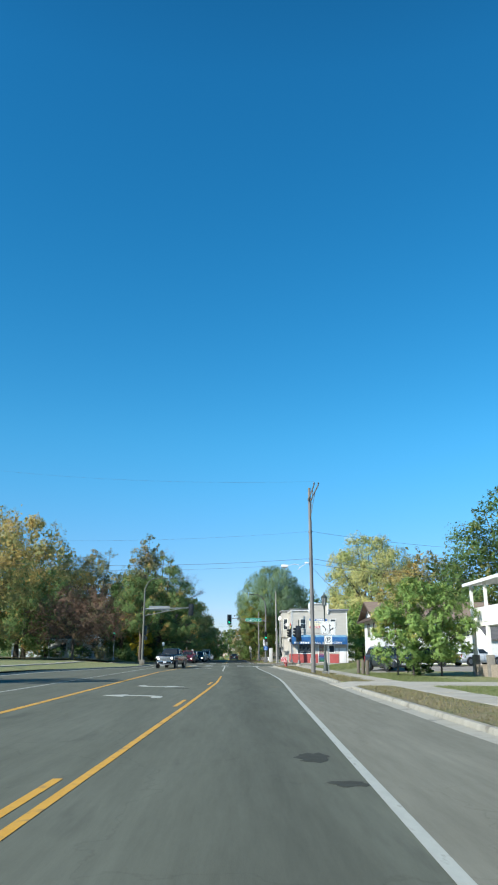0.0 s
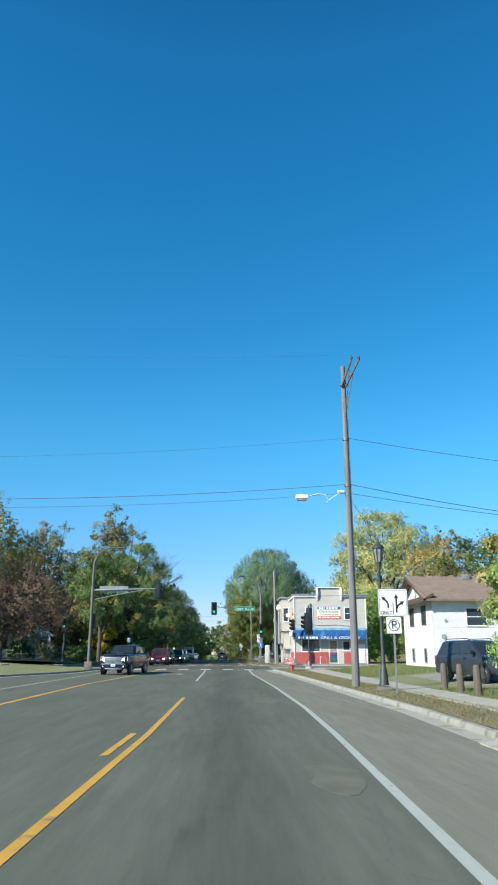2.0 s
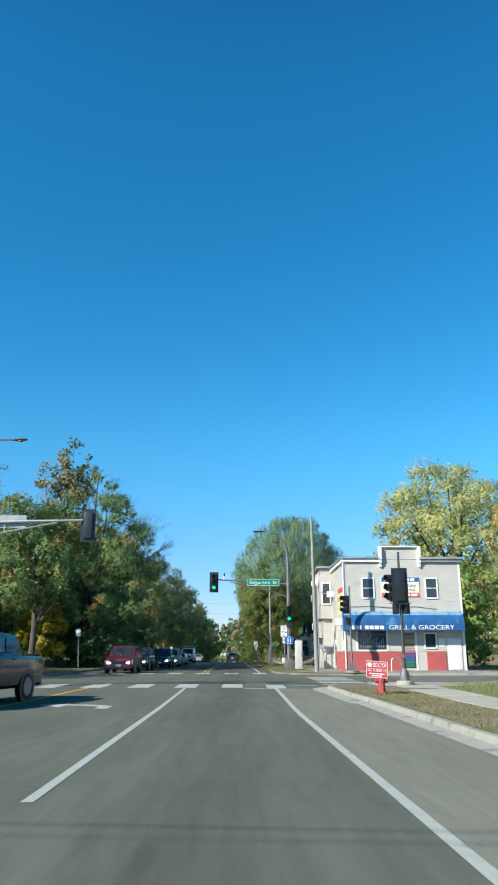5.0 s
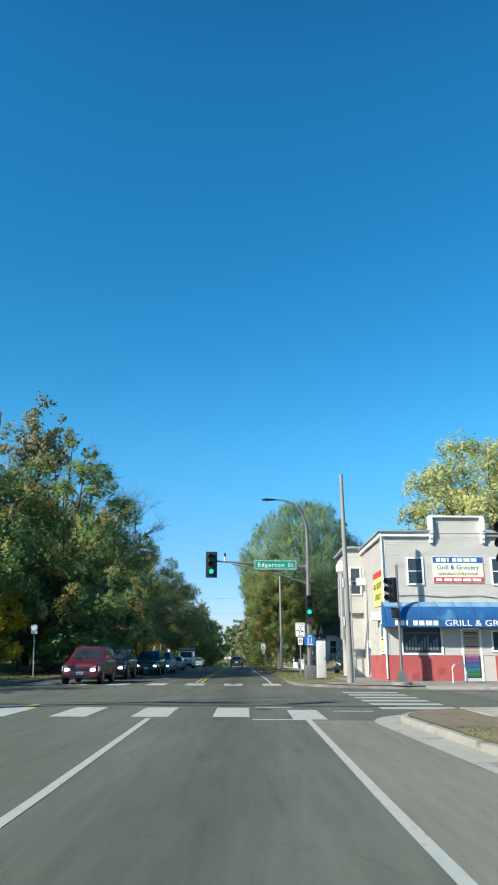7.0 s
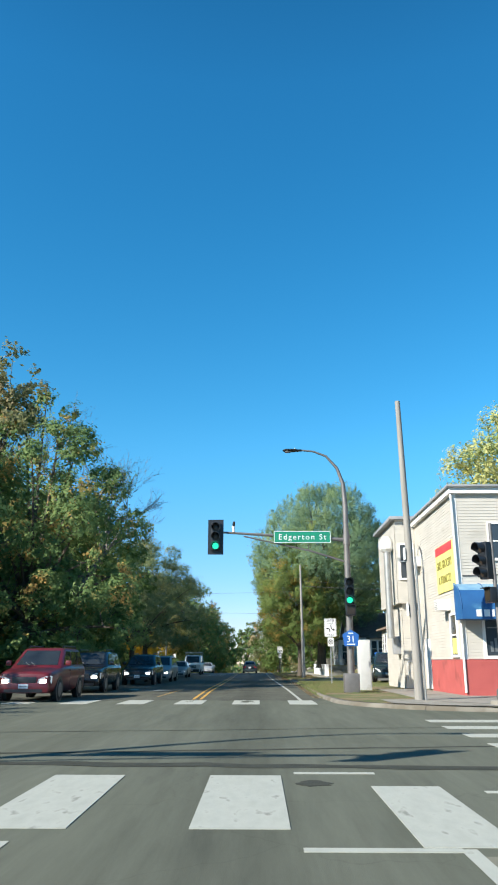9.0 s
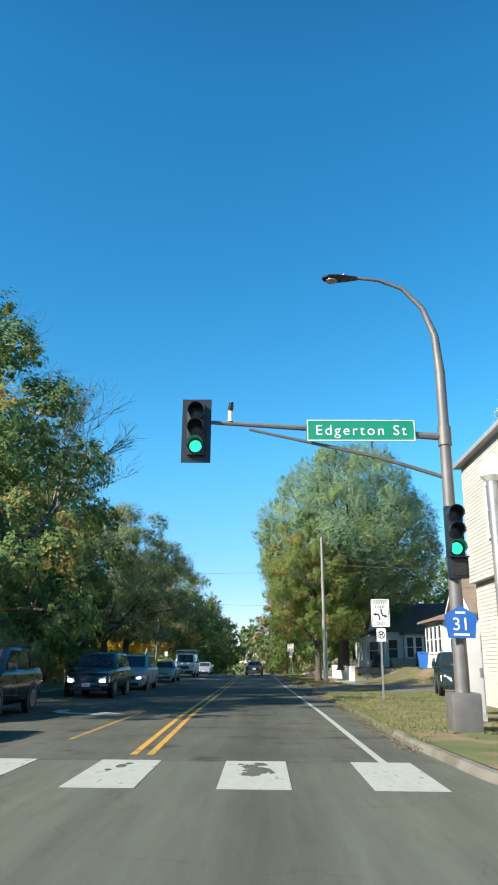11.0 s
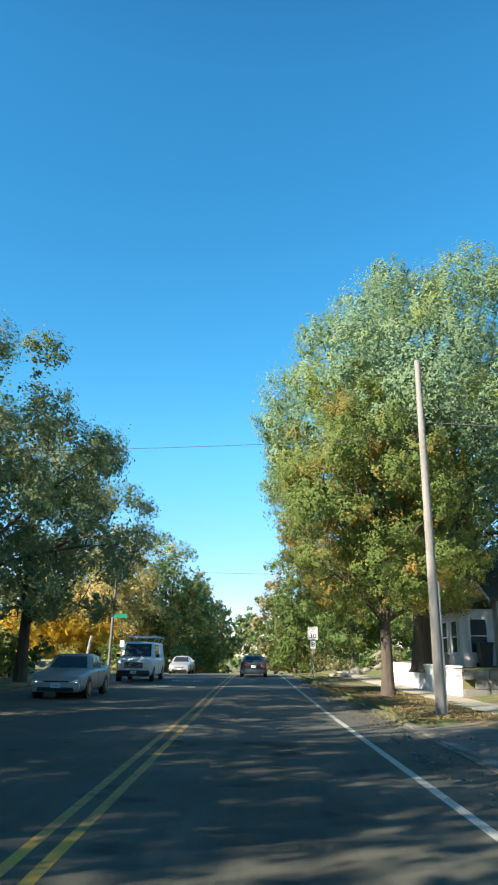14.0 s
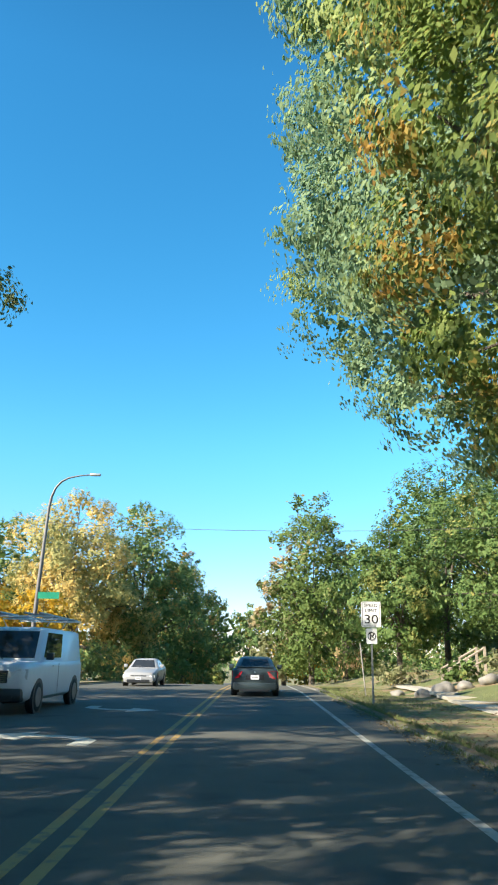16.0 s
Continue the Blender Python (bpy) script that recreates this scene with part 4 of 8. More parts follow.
# three unseen trees behind the row, added to deepen shade on the road
tree(-20, 144.5, 17.5, 5.8, 1.0, 0.32, 20000, 0.25, M["leaf_oak"], "unseen dark green tree added to shade the road", 33, inside=0.12)
tree(-21, 168.5, 18.2, 6.2, 1.0, 0.32, 20000, 0.27, M["leaf_oak"], "unseen dark green tree added to shade the road", 68, inside=0.18)
tree(-20.5, 157, 18.2, 6.4, 1.0, 0.32, 24000, 0.27, M["leaf_oak"], "unseen dark green tree added to shade the road", 34, inside=0.18)
tree(-31, 152, 12, 7, 0.8, 0.35, 14000, 0.36, M["leaf_oak"], "dark green tree behind the roadside row", 16)
tree(-31, 134, 12, 7, 0.8, 0.35, 12000, 0.36, M["leaf_oak"], "dark green tree behind the roadside row", 17)
tree(-31, 170, 12, 7, 0.8, 0.35, 10000, 0.38, M["leaf_green"], "green tree behind the roadside row", 18)
tree(-14.9, 119.3, 5.7, 1.95, 0.5, 0.09, 12000, 0.13, M["leaf_lemon"], "small yellow and green tree under the oak", 19, profile=0.8, lobes=20)
tree(-22, 203, 6.8, 4.2, 0.8, 0.14, 10000, 0.24, M["leaf_gold"], "small golden orange tree beside the road", 20, lobes=30)
tree(-17, 207, 6.5, 3.2, 0.8, 0.14, 7000, 0.24, M["leaf_gold"], "small golden orange tree beside the road", 21, lobes=30)
tree(-18.0, 221, 17.5, 7.6, 0.4, 0.36, 44000, 0.22, M["leaf_pale"], "broad tree turning pale yellow", 22, lobes=60, lobe=0.26)
tree(-12.4, 229, 18.8, 6.6, 0.2, 0.34, 36000, 0.235, M["leaf_oak"], "tall dark green tree by the road", 23, lobes=60, lobe=0.27, ragged=0.1)
tree(-9.2, 241, 14.5, 5.6, 0.2, 0.32, 32000, 0.22, M["leaf_oak"], "tall dark green tree by the road", 24, ragged=0.1)
tree(-28, 232, 17, 8, 0.5, 0.34, 12000, 0.42, M["leaf_green"], "broad green tree far back", 25)
tree(-9.0, 262, 13, 6.0, 0.2, 0.32, 11000, 0.42, M["leaf_green"], "green tree further down the road", 26)
tree(-21.2, 99, 9.1, 6.3, 2.3, 0.2, 20000, 0.17, M["leaf_russet"], "small spreading tree with russet leaves", 27, limbs=22, profile=0.45, inside=0.1)
tree(-31.0, 111.5, 14.0, 6.6, 1.2, 0.34, 30000, 0.2, M["leaf_oak"], "dark green tree behind the russet one", 67, lobes=50, lobe=0.24, inside=0.2)
tree(-34.5, 120, 22.6, 9.2, 6.2, 0.4, 32000, 0.27, M["leaf_pale"], "tall tree with yellowing crown", 28, lobe=0.24, lobes=60, inside=0.24)
tree(-35.5, 92, 19.6, 9.6, 0.8, 0.4, 30000, 0.26, M["leaf_pale"], "tall pale green tree behind the lawn", 29, inside=0.2, lobes=60, lobe=0.24)
tree(-27, 128, 17.0, 7.0, 1.0, 0.36, 16000, 0.26, M["leaf_fade"], "tall tree with fading brown-green leaves", 30, inside=0.1)
tree(-44, 112, 20, 9, 1.5, 0.4, 12000, 0.4, M["leaf_fade"], "tall fading tree far back", 31)
tree(-35, 140, 19, 9, 0.8, 0.4, 9000, 0.48, M["leaf_oak"], "tall dark green tree far back", 32)

# right side
tree(4.65, 155.0, 12.8, 4.3, 3.0, 0.235, 150000, 0.086, M["leaf_maple"], "maple turning yellow and orange beside the kerb", 41, limbs=26, lobes=84, lobe=0.21, inner_size=1.35, per=40, ragged=0.07, inside=0.18, tight=0.18, spray=0.6)
tree(7.1, 160.4, 18.6, 8.4, 4.4, 0.45, 270000, 0.116, M["leaf_silver"], "tall silver-green maple with a dense feathery crown", 42, limbs=40, lobes=130, lobe=0.17, lift=0.9, ragged=0.07, profile=0.62, per=40, inner_size=1.25, squash=1.05, lean=(1.1, 0), spray=0.62, inside=0.2, tight=0.18, z=1.0)
tree(31.0, 131, 17.0, 6.5, 1.5, 0.35, 26000, 0.24, M["leaf_pale"], "tall pale green tree behind the white house", 62)
tree(27.5, 152, 24.2, 11.0, 3.0, 0.5, 80000, 0.22, M["leaf_straw"], "broad tree with yellow-green autumn crown", 43, ragged=0.12, limbs=26, lobes=85, lobe=0.19, inside=0.3, tight=0.24, spray=0.36)
tree(21.5, 128, 9.5, 4.5, 0.5, 0.2, 14000, 0.22, M["leaf_lit"], "green tree behind the corner shop", 44)
tree(42, 160, 22, 9, 2.5, 0.45, 9000, 0.45, M["leaf_fade"], "tall fading tree far back", 45)
tree(36, 126, 17.0, 8, 1.5, 0.4, 24000, 0.26, M["leaf_green"], "broad green tree behind the white house", 46, inside=0.25)
tree(34.2, 90, 21.5, 7.5, 2.0, 0.4, 36000, 0.25, M["leaf_green"], "tall green tree behind the houses", 47, inside=0.28, lobes=60)
tree(11.5, 49.3, 6.2, 2.4, 0.9, 0.07, 30000, 0.1, M["leaf_lit"], "young green tree at the edge of the lawn", 48, limbs=14, lobes=34, lobe=0.24, inside=0.06)
tree(13.4, 49.6, 5.9, 2.5, 1.0, 0.07, 30000, 0.1, M["leaf_lit"], "young green tree at the edge of the lawn", 49, limbs=14, lobes=34, lobe=0.24, inside=0.06)
tree(10.8, 50.8, 6.2, 1.4, 2.4, 0.05, 6500, 0.11, M["leaf_yellow"], "young tree with yellowing leaves", 50, lobes=20)
tree(4.1, 213, 16.2, 4.3, 1.0, 0.25, 28000, 0.19, M["leaf_orange_tip"], "slender tree with an orange tip", 51, limbs=16, lobes=50, lobe=0.32)
tree(2.0, 219, 11.0, 2.8, 0.6, 0.2, 9000, 0.26, M["leaf_fade"], "tree with pinkish fading leaves", 52, lobes=30)
tree(8.8, 199, 9.8, 3.8, 1.4, 0.2, 24000, 0.16, M["leaf_green"], "full green tree in a front yard", 53)
tree(13.4, 205, 15.4, 5.4, 1.6, 0.25, 28000, 0.19, M["leaf_green"], "full green tree in a front yard", 54, lobes=56)
tree(14.4, 192, 11.5, 4.8, 2.4, 0.22, 28000, 0.16, M["leaf_green"], "full green tree beside the house steps", 55, limbs=20)
tree(18.5, 210, 18.5, 6.5, 2.0, 0.3, 12000, 0.34, M["leaf_silver"], "tall pale green tree behind the yards", 56)
tree(22, 176, 11.2, 6, 2.0, 0.3, 24000, 0.2, M["leaf_green"], "green tree behind the houses", 57)
tree(-2.4, 318, 16.6, 3.9, 7.0, 0.3, 9000, 0.36, M["leaf_oak"], "dark tree standing far down the road", 58, inside=0.1)
tree(5.5, 245, 10.5, 4.2, 0.5, 0.25, 8000, 0.32, M["leaf_gold"], "yellowing tree further down the road", 59)
tree(9, 232, 15, 5, 1.0, 0.3, 10000, 0.34, M["leaf_green"], "green tree further down the road", 60)

# ---- buildings ----
def lap(p0, p1, z0, z1, pitch=0.115, span=None, proud=0.018, bm=None):
    """Lapped boards on a wall from p0 to p1 (plan), outer side to the right of p0 -> p1. span(z): the part of the length that is clad."""
    bm = bm or bmesh.new()
    a, b = Vector((*p0, 0)), Vector((*p1, 0))
    out = (b - a).normalized().cross(Vector((0, 0, 1)))
    z = z0
    while z < z1 - 0.01:
        t = min(z + pitch, z1)
        s0, s1 = span(z) if span else (0, 1)
        u0, u1 = span(t) if span else (0, 1)
        if s1 - s0 > 0.01:
            q = [a.lerp(b, s0) + Vector((0, 0, z)), a.lerp(b, s1) + Vector((0, 0, z)), a.lerp(b, u1) + Vector((0, 0, t)), a.lerp(b, u0) + Vector((0, 0, t))]
            v = [bm.verts.new(q[0] + out * proud), bm.verts.new(q[1] + out * proud), bm.verts.new(q[2] + out * 0.004), bm.verts.new(q[3] + out * 0.004), bm.verts.new(q[0]), bm.verts.new(q[1])]
            bm.faces.new(v[:4]), bm.faces.new((v[4], v[5], v[1], v[0]))
        z = t
    return bm


def window(parent, x, y, z, w, h, turn=0, name="window", rails=1, frame=0.09, mat="trim_white", bars=0, pane="pane"):
    """A window on a wall; x, y, z: the middle of its sill line; turn 0 faces -y, -90 faces -x."""
    top = new(name)
    top.parent, top.matrix_basis = parent, pose(x, y, z, 0, 0, turn)
    bm = box(-w / 2 - frame, -w / 2, -0.05, 0.03, -frame, h + frame)
    box(w / 2, w / 2 + frame, -0.05, 0.03, -frame, h + frame, bm=bm)
    box(-w / 2, w / 2, -0.05, 0.03, h, h + frame, bm=bm), box(-w / 2, w / 2, -0.07, 0.03, -frame, 0, bm=bm)
    for k in range(rails):
        zz = h * (k + 1) / (rails + 1)
        box(-w / 2, w / 2, -0.035, 0.03, zz - 0.025, zz + 0.025, bm=bm)
    for k in range(bars):
        xx = -w / 2 + w * (k + 1) / (bars + 1)
        box(xx - 0.025, xx + 0.025, -0.034, 0.03, 0, h, bm=bm)
    part("window_frame", bm, M[mat], top)
    part("pane", box(-w / 2, w / 2, -0.012, 0.0, 0, h), M[pane], top)
    return top


shop = thing("corner_shop", pose(8.2, 110.5, G(110) + 0.14), "two-storey corner shop with pale siding and red base", "shop")
SW, SD, SH = 8.1, 12.0, 7.6
part("wall", box(0, SW, 0, SD, 0, SH), M["siding"], shop)
part("siding", lap((0, -0.005), (SW, -0.005), 1.25, SH - 0.1), M["siding"], shop, smooth=0)
part("siding", lap((-0.005, SD), (-0.005, 0), 1.25, SH - 0.1), M["siding"], shop, smooth=0)
part("siding", lap((SW + 0.005, 0), (SW + 0.005, SD), 0.2, SH - 0.1), M["siding"], shop, smooth=0)
bm = box(-0.06, 3.75, -0.07, 0.0, -0.1, 1.23)
box(-0.06, 0.0, 0.0, 5.2, -0.1, 1.23, bm=bm)
part("base", bm, M["red_brick"], shop, "red painted masonry base")
part("base", box(5.45, 6.75, -0.07, 0.0, -0.1, 1.23), M["red_brick"], shop, "red painted masonry base")
part("corner_board", box(-0.035, 0.09, -0.035, 0.09, 1.23, SH - 0.1), M["trim_white"], shop)
part("corner_board", box(SW - 0.09, SW + 0.035, -0.035, 0.09, 0, SH - 0.1), M["trim_white"], shop)
bm = box(-0.18, 2.5, -0.18, 0.1, SH - 0.3, SH - 0.07)
box(-0.18, 0.0, 0.1, SD, SH - 0.3, SH - 0.07, bm=bm)
part("frieze", bm, M["trim_white"], shop)
bm = box(-0.28, 2.55, -0.3, 0.1, SH - 0.07, SH + 0.02, 0.02)
box(-0.28, 0.0, 0.1, SD, SH - 0.07, SH + 0.02, 0.02, bm=bm)
part("cornice", bm, M["trim_grey"], shop, "grey painted cornice")
bm = box(5.3, SW + 0.28, -0.3, 0.1, SH - 0.12, SH + 0.02, 0.02)
box(5.3, SW + 0.2, -0.2, 0.1, SH - 0.3, SH - 0.12, bm=bm)
part("cornice", bm, M["trim_grey"], shop, "grey painted cornice")
part("parapet", box(2.6, 5.25, -0.02, 0.25, SH - 0.3, SH + 0.72), M["siding"], shop)
part("siding", lap((2.65, -0.03), (5.2, -0.03), SH - 0.1, SH + 0.66), M["siding"], shop, smooth=0)
part("cornice", box(2.48, 5.37, -0.22, 0.3, SH + 0.72, SH + 0.82, 0.02), M["trim_white"], shop)
for xx in (2.55, 5.3):
    bm = box(xx - 0.11, xx + 0.11, -0.3, 0.05, SH - 0.15, SH + 0.72, 0.02)
    box(xx - 0.1, xx + 0.1, -0.24, 0.05, SH - 0.42, SH - 0.15, 0.02, bm=bm), box(xx - 0.09, xx + 0.09, -0.17, 0.05, SH - 0.65, SH - 0.42, 0.02, bm=bm)
    part("bracket", bm, M["trim_white"], shop)
part("roof", box(-0.1, SW + 0.1, 0.05, SD, SH, SH + 0.08), M["shingle_grey"], shop)
for xx in (1.62, 6.05):
    window(shop, xx, -0.02, 4.85, 0.72, 1.28)
window(shop, 1.75, -0.02, 1.36, 1.95, 1.28, rails=0, frame=0.11, bars=0)
window(shop, 5.75, -0.02, 1.5, 0.7, 0.9, rails=0)
bm = box(3.75, 3.87, -0.03, 0.03, 0, 2.65)
box(4.7, 4.82, -0.03, 0.03, 0, 2.65, bm=bm), box(3.75, 4.82, -0.03, 0.03, 2.52, 2.65, bm=bm)
door = part("door", bm, M["trim_white"], shop, "shop door with posters behind the glass")
part("glass", box(3.88, 4.69, -0.012, 0.0, 0.15, 2.5), M["pane"], door)
for k, c in enumerate(("green", "teal", "blue", "violet", "pink", "tan", "red", "yellow", "orange", "brown")):
    part("poster", box(3.93, 4.62, -0.02, -0.013, 0.22 + 0.225 * k, 0.42 + 0.225 * k), M["poster_" + c], door)
for k in range(11):
    part("goods", box(0.92 + 0.155 * k, 1.02 + 0.155 * k, -0.036, -0.033, 1.5, 1.85 + 0.12 * ((k * 5) % 4)), M["goods_pale"], shop, "pale goods behind the shop window")
part("shelf", box(0.85, 2.65, -0.037, -0.033, 2.32, 2.36), M["goods_pale"], shop)
part("door", box(6.9, 7.85, -0.05, 0.02, 0.05, 2.1, 0.01), M["trim_white"], shop, "plain white side door")
part("poster", box(6.3, 6.75, -0.045, -0.035, 1.55, 2.1), M["sign_white"], shop)
# arched canvas awning along the front
arc = [(-0.95 * math.cos(a) if k else -0.95, 2.95 + 0.95 * math.sin(a)) for k, a in enumerate(np.linspace(0, math.pi / 2, 9))]
outline = [(0.0, 2.6), (-0.95, 2.6)] + arc + [(0.0, 3.9)]
aw = part("awning", prism(outline, -0.25, SW - 0.2, "yz"), M["awning"], shop, "blue canvas awning with white lettering", smooth=50)
top_arc = [(py - 0.004, pz + 0.004) for py, pz in arc[4:]]
part("faded_top", prism(top_arc + [(py + 0.02, pz - 0.03) for py, pz in top_arc[::-1]], -0.252, SW - 0.198, "yz"), M["awning_pale"], aw, "sun-bleached top of the canvas", smooth=50)
for k in range(10):
    xx = -0.25 + (SW + 0.05) * k / 9
    part("rib", tube([(xx, -0.96 * math.cos(a), 2.96 + 0.96 * math.sin(a)) for a in np.linspace(0, math.pi / 2, 9)], 0.014, 5), M["awning"], aw)
writing("GRILL & GROCERY", 0.42, M["sign_white"], aw, 4.98, -0.96, 2.79, 4.45)
for x0, w in ((0.25, 0.2), (0.52, 0.2), (0.79, 0.1), (1.15, 0.24), (1.46, 0.26), (1.79, 0.32), (2.18, 0.24)):
    part("mark", box(x0, x0 + w, -0.962, -0.95, 2.68, 2.92), M["sign_white"], aw)
sg = part("shop_sign", box(2.55, 5.2, -0.06, -0.02, 4.88, 6.25), M["sign_cream"], shop, "painted shop sign in blue, cream and red bands")
part("band", box(2.57, 5.18, -0.068, -0.055, 5.92, 6.23), M["sign_blue"], sg)
part("band", box(2.57, 5.18, -0.068, -0.055, 4.9, 5.18), M["sign_red"], sg)
writing("Grill & Grocery", 0.34, M["sign_blue"], sg, 3.87, -0.068, 5.68, 2.2)
writing("CHICAGO STYLE FOOD", 0.19, M["ink"], sg, 3.87, -0.068, 5.34, 2.1)
for x0, w in ((2.75, 0.22), (3.02, 0.24), (3.32, 0.1), (3.6, 0.22), (3.88, 0.26), (4.2, 0.32), (4.58, 0.3)):
    part("mark", box(x0, x0 + w, -0.076, -0.066, 5.98, 6.17), M["sign_white"], sg)
for x0, w in ((2.7, 0.3), (3.1, 0.42), (3.6, 0.42), (4.1, 0.42), (4.6, 0.45)):
    part("mark", box(x0, x0 + w, -0.076, -0.066, 4.97, 5.11), M["sign_white"], sg)
bn = part("banner", box(-0.06, -0.02, 0.5, 3.2, 3.8, 5.65), M["sign_yellow"], shop, "yellow advertising banner on the side wall")
part("band", box(-0.068, -0.055, 0.52, 3.18, 5.3, 5.63), M["sign_red"], bn)
writing("GRILL GROCERY", 0.46, M["ink_olive"], bn, -0.07, 1.85, 4.86, 2.4, turn=-90), writing("& TOBACCO", 0.46, M["ink_olive"], bn, -0.07, 1.85, 4.27, 1.9, turn=-90)
part("downpipe", tube([(-0.12, -0.1, SH - 0.25), (-0.1, -0.09, SH - 0.6), (-0.09, -0.09, 3.9), (-0.09, -0.09, 1.2), (-0.09, -0.09, 0.1)], 0.045, 8), M["trim_white"], shop)
part("cable", tube([(0.1, -0.05, 3.95 + 0.25), (1.5, -0.06, 4.25), (3.2, -0.06, 4.15), (4.9, -0.06, 4.22), (6.3, -0.06, 4.05)], 0.016, 5), M["wire"], shop)
for yy, zz in ((1.5, 3.05), (6.2, 5.35)):
    ac = part("air_conditioner", box(-0.5, 0.02, yy, yy + 0.62, zz, zz + 0.42, 0.015), M["trim_white"], shop, "window air conditioner")
    for k in range(5):
        part("louvre", box(-0.51, -0.5, yy + 0.06, yy + 0.56, zz + 0.06 + 0.065 * k, zz + 0.09 + 0.065 * k), M["trim_grey"], ac)
window(shop, -0.02, 1.2, 1.4, 0.85, 1.45, -90)
part("side_door", box(-0.06, 0.0, 5.4, 6.3, 0.05, 2.1, 0.01), M["trim_white"], shop)
part("notice", box(-0.045, -0.034, 0.85, 1.5, 1.45, 2.0), M["sign_yellow"], shop, "yellow notice in the side window")
# the rear wing, its upper floor jutting out over the side
wing = part("wing", box(-0.95, 0.0, 7.2, 12.0, 3.75, SH + 0.05), M["siding"], shop, "upper rear wing jutting over the side yard")
part("siding", lap((-0.95, 7.195), (0, 7.195), 3.75, SH - 0.1), M["siding"], wing, smooth=0)
part("siding", lap((-0.955, 12.0), (-0.955, 7.2), 3.75, SH - 0.1), M["siding"], wing, smooth=0)
part("eave", box(-1.2, 0.0, 6.95, 12.2, SH + 0.05, SH + 0.2, 0.02), M["trim_grey"], wing)
window(shop, -0.48, 7.18, 4.9, 0.55, 1.55)
window(shop, -0.97, 9.0, 4.9, 0.8, 1.5, -90)
lw = part("lower_wing", box(-0.75, 0.0, 7.5, 12.0, 0, 3.75), M["siding"], shop, "pale lower rear wing with lapped boards")
part("siding", lap((-0.75, 7.495), (0, 7.495), 0, 3.7), M["siding"], lw, smooth=0), part("siding", lap((-0.755, 12.0), (-0.755, 7.5), 0, 3.7), M["siding"], lw, smooth=0)
part("gas_pipe", tube([(-0.2, 7.42, 0.0), (-0.2, 7.42, 1.1), (-0.24, 7.42, 1.16), (-0.6, 7.42, 1.16), (-0.64, 7.42, 1.1), (-0.64, 7.42, 0.4)], 0.025, 6), M["galv"], lw)
vent = part("vent_duct", tube([(-1.25, 7.9, 2.2), (-1.25, 7.9, 6.2)], 0.17, 10), M["galv"], shop, "galvanised kitchen vent duct")
part("cowl", tube([(-1.25, 7.9, 6.2), (-1.25, 7.9, 6.35), (-1.25, 7.9, 6.7), (-1.25, 7.9, 6.95)], [0.18, 0.33, 0.33, 0.15], 12), M["trim_white"], vent)
part("meter_box", box(-1.1, -0.76, 8.2, 8.6, 1.5, 2.3, 0.02), M["trim_grey"], shop)


def gable_house(x, y, base, lx, ly, eave, apex, ridge, mat, roof, label, over=0.45, pitch=0.115, name="house", fascia="trim_white"):
    """A house lx by ly with a gable roof; ridge 'x' or 'y': the way the ridge runs. Returns the thing; its origin is the corner at least x and y."""
    h = thing(name, pose(x, y, base), label, "house")
    part("wall", box(0, lx, 0, ly, -1.0, eave), M[mat], h)
    def cl(n):
        return lambda z: (0, 1) if z <= eave else (min(0.5, 0.5 * (z - eave) / (apex - eave)), max(0.5, 1 - 0.5 * (z - eave) / (apex - eave)))
    sides = [((0, -0.004), (lx, -0.004), ridge == "y"), ((-0.004, ly), (-0.004, 0), ridge == "x"), ((lx + 0.004, 0), (lx + 0.004, ly), ridge == "x"), ((lx, ly + 0.004), (0, ly + 0.004), ridge == "y")]
    for p0, p1, gab in sides:
        part("siding", lap(p0, p1, 0, apex if gab else eave, pitch, cl(0) if gab else None), M[mat], h, smooth=0)
    if ridge == "x":
        part("gable", prism([(0, eave), (ly, eave), (ly / 2, apex)], 0, lx, "yz"), M[mat], h)
        for sgn in (0, 1):
            y0, y1 = (-over, ly / 2) if sgn == 0 else (ly + over, ly / 2)
            z0 = eave - over * (apex - eave) / (ly / 2)
            part("roof", prism([(y0, z0), (y1, apex), (y1, apex + 0.16), (y0, z0 + 0.14)], -over, lx + over, "yz"), M[roof], h)
        bm = prism([(-over, eave - over * (apex - eave) / (ly / 2) - 0.08), (ly / 2, apex - 0.08), (ly / 2, apex + 0.12), (-over, eave - over * (apex - eave) / (ly / 2) + 0.1)], -over - 0.03, -over, "yz")
        part("fascia", bm, M[fascia], h)
        part("fascia", prism([(ly + over, eave - over * (apex - eave) / (ly / 2) - 0.08), (ly / 2, apex - 0.08), (ly / 2, apex + 0.12), (ly + over, eave - over * (apex - eave) / (ly / 2) + 0.1)], -over - 0.03, -over, "yz"), M[fascia], h)
    else:
        part("gable", prism([(0, eave), (lx, eave), (lx / 2, apex)], 0, ly, "xz"), M[mat], h)
        for sgn in (0, 1):
            x0, x1 = (-over, lx / 2) if sgn == 0 else (lx + over, lx / 2)
            z0 = eave - over * (apex - eave) / (lx / 2)
            part("roof", prism([(x0, z0), (x1, apex), (x1, apex + 0.16), (x0, z0 + 0.14)], -over, ly + over, "xz"), M[roof], h)
            part("fascia", prism([(x0, z0 - 0.08), (x1, apex - 0.08), (x1, apex + 0.12), (x0, z0 + 0.1)], -over - 0.03, -over, "xz"), M[fascia], h)
    return h


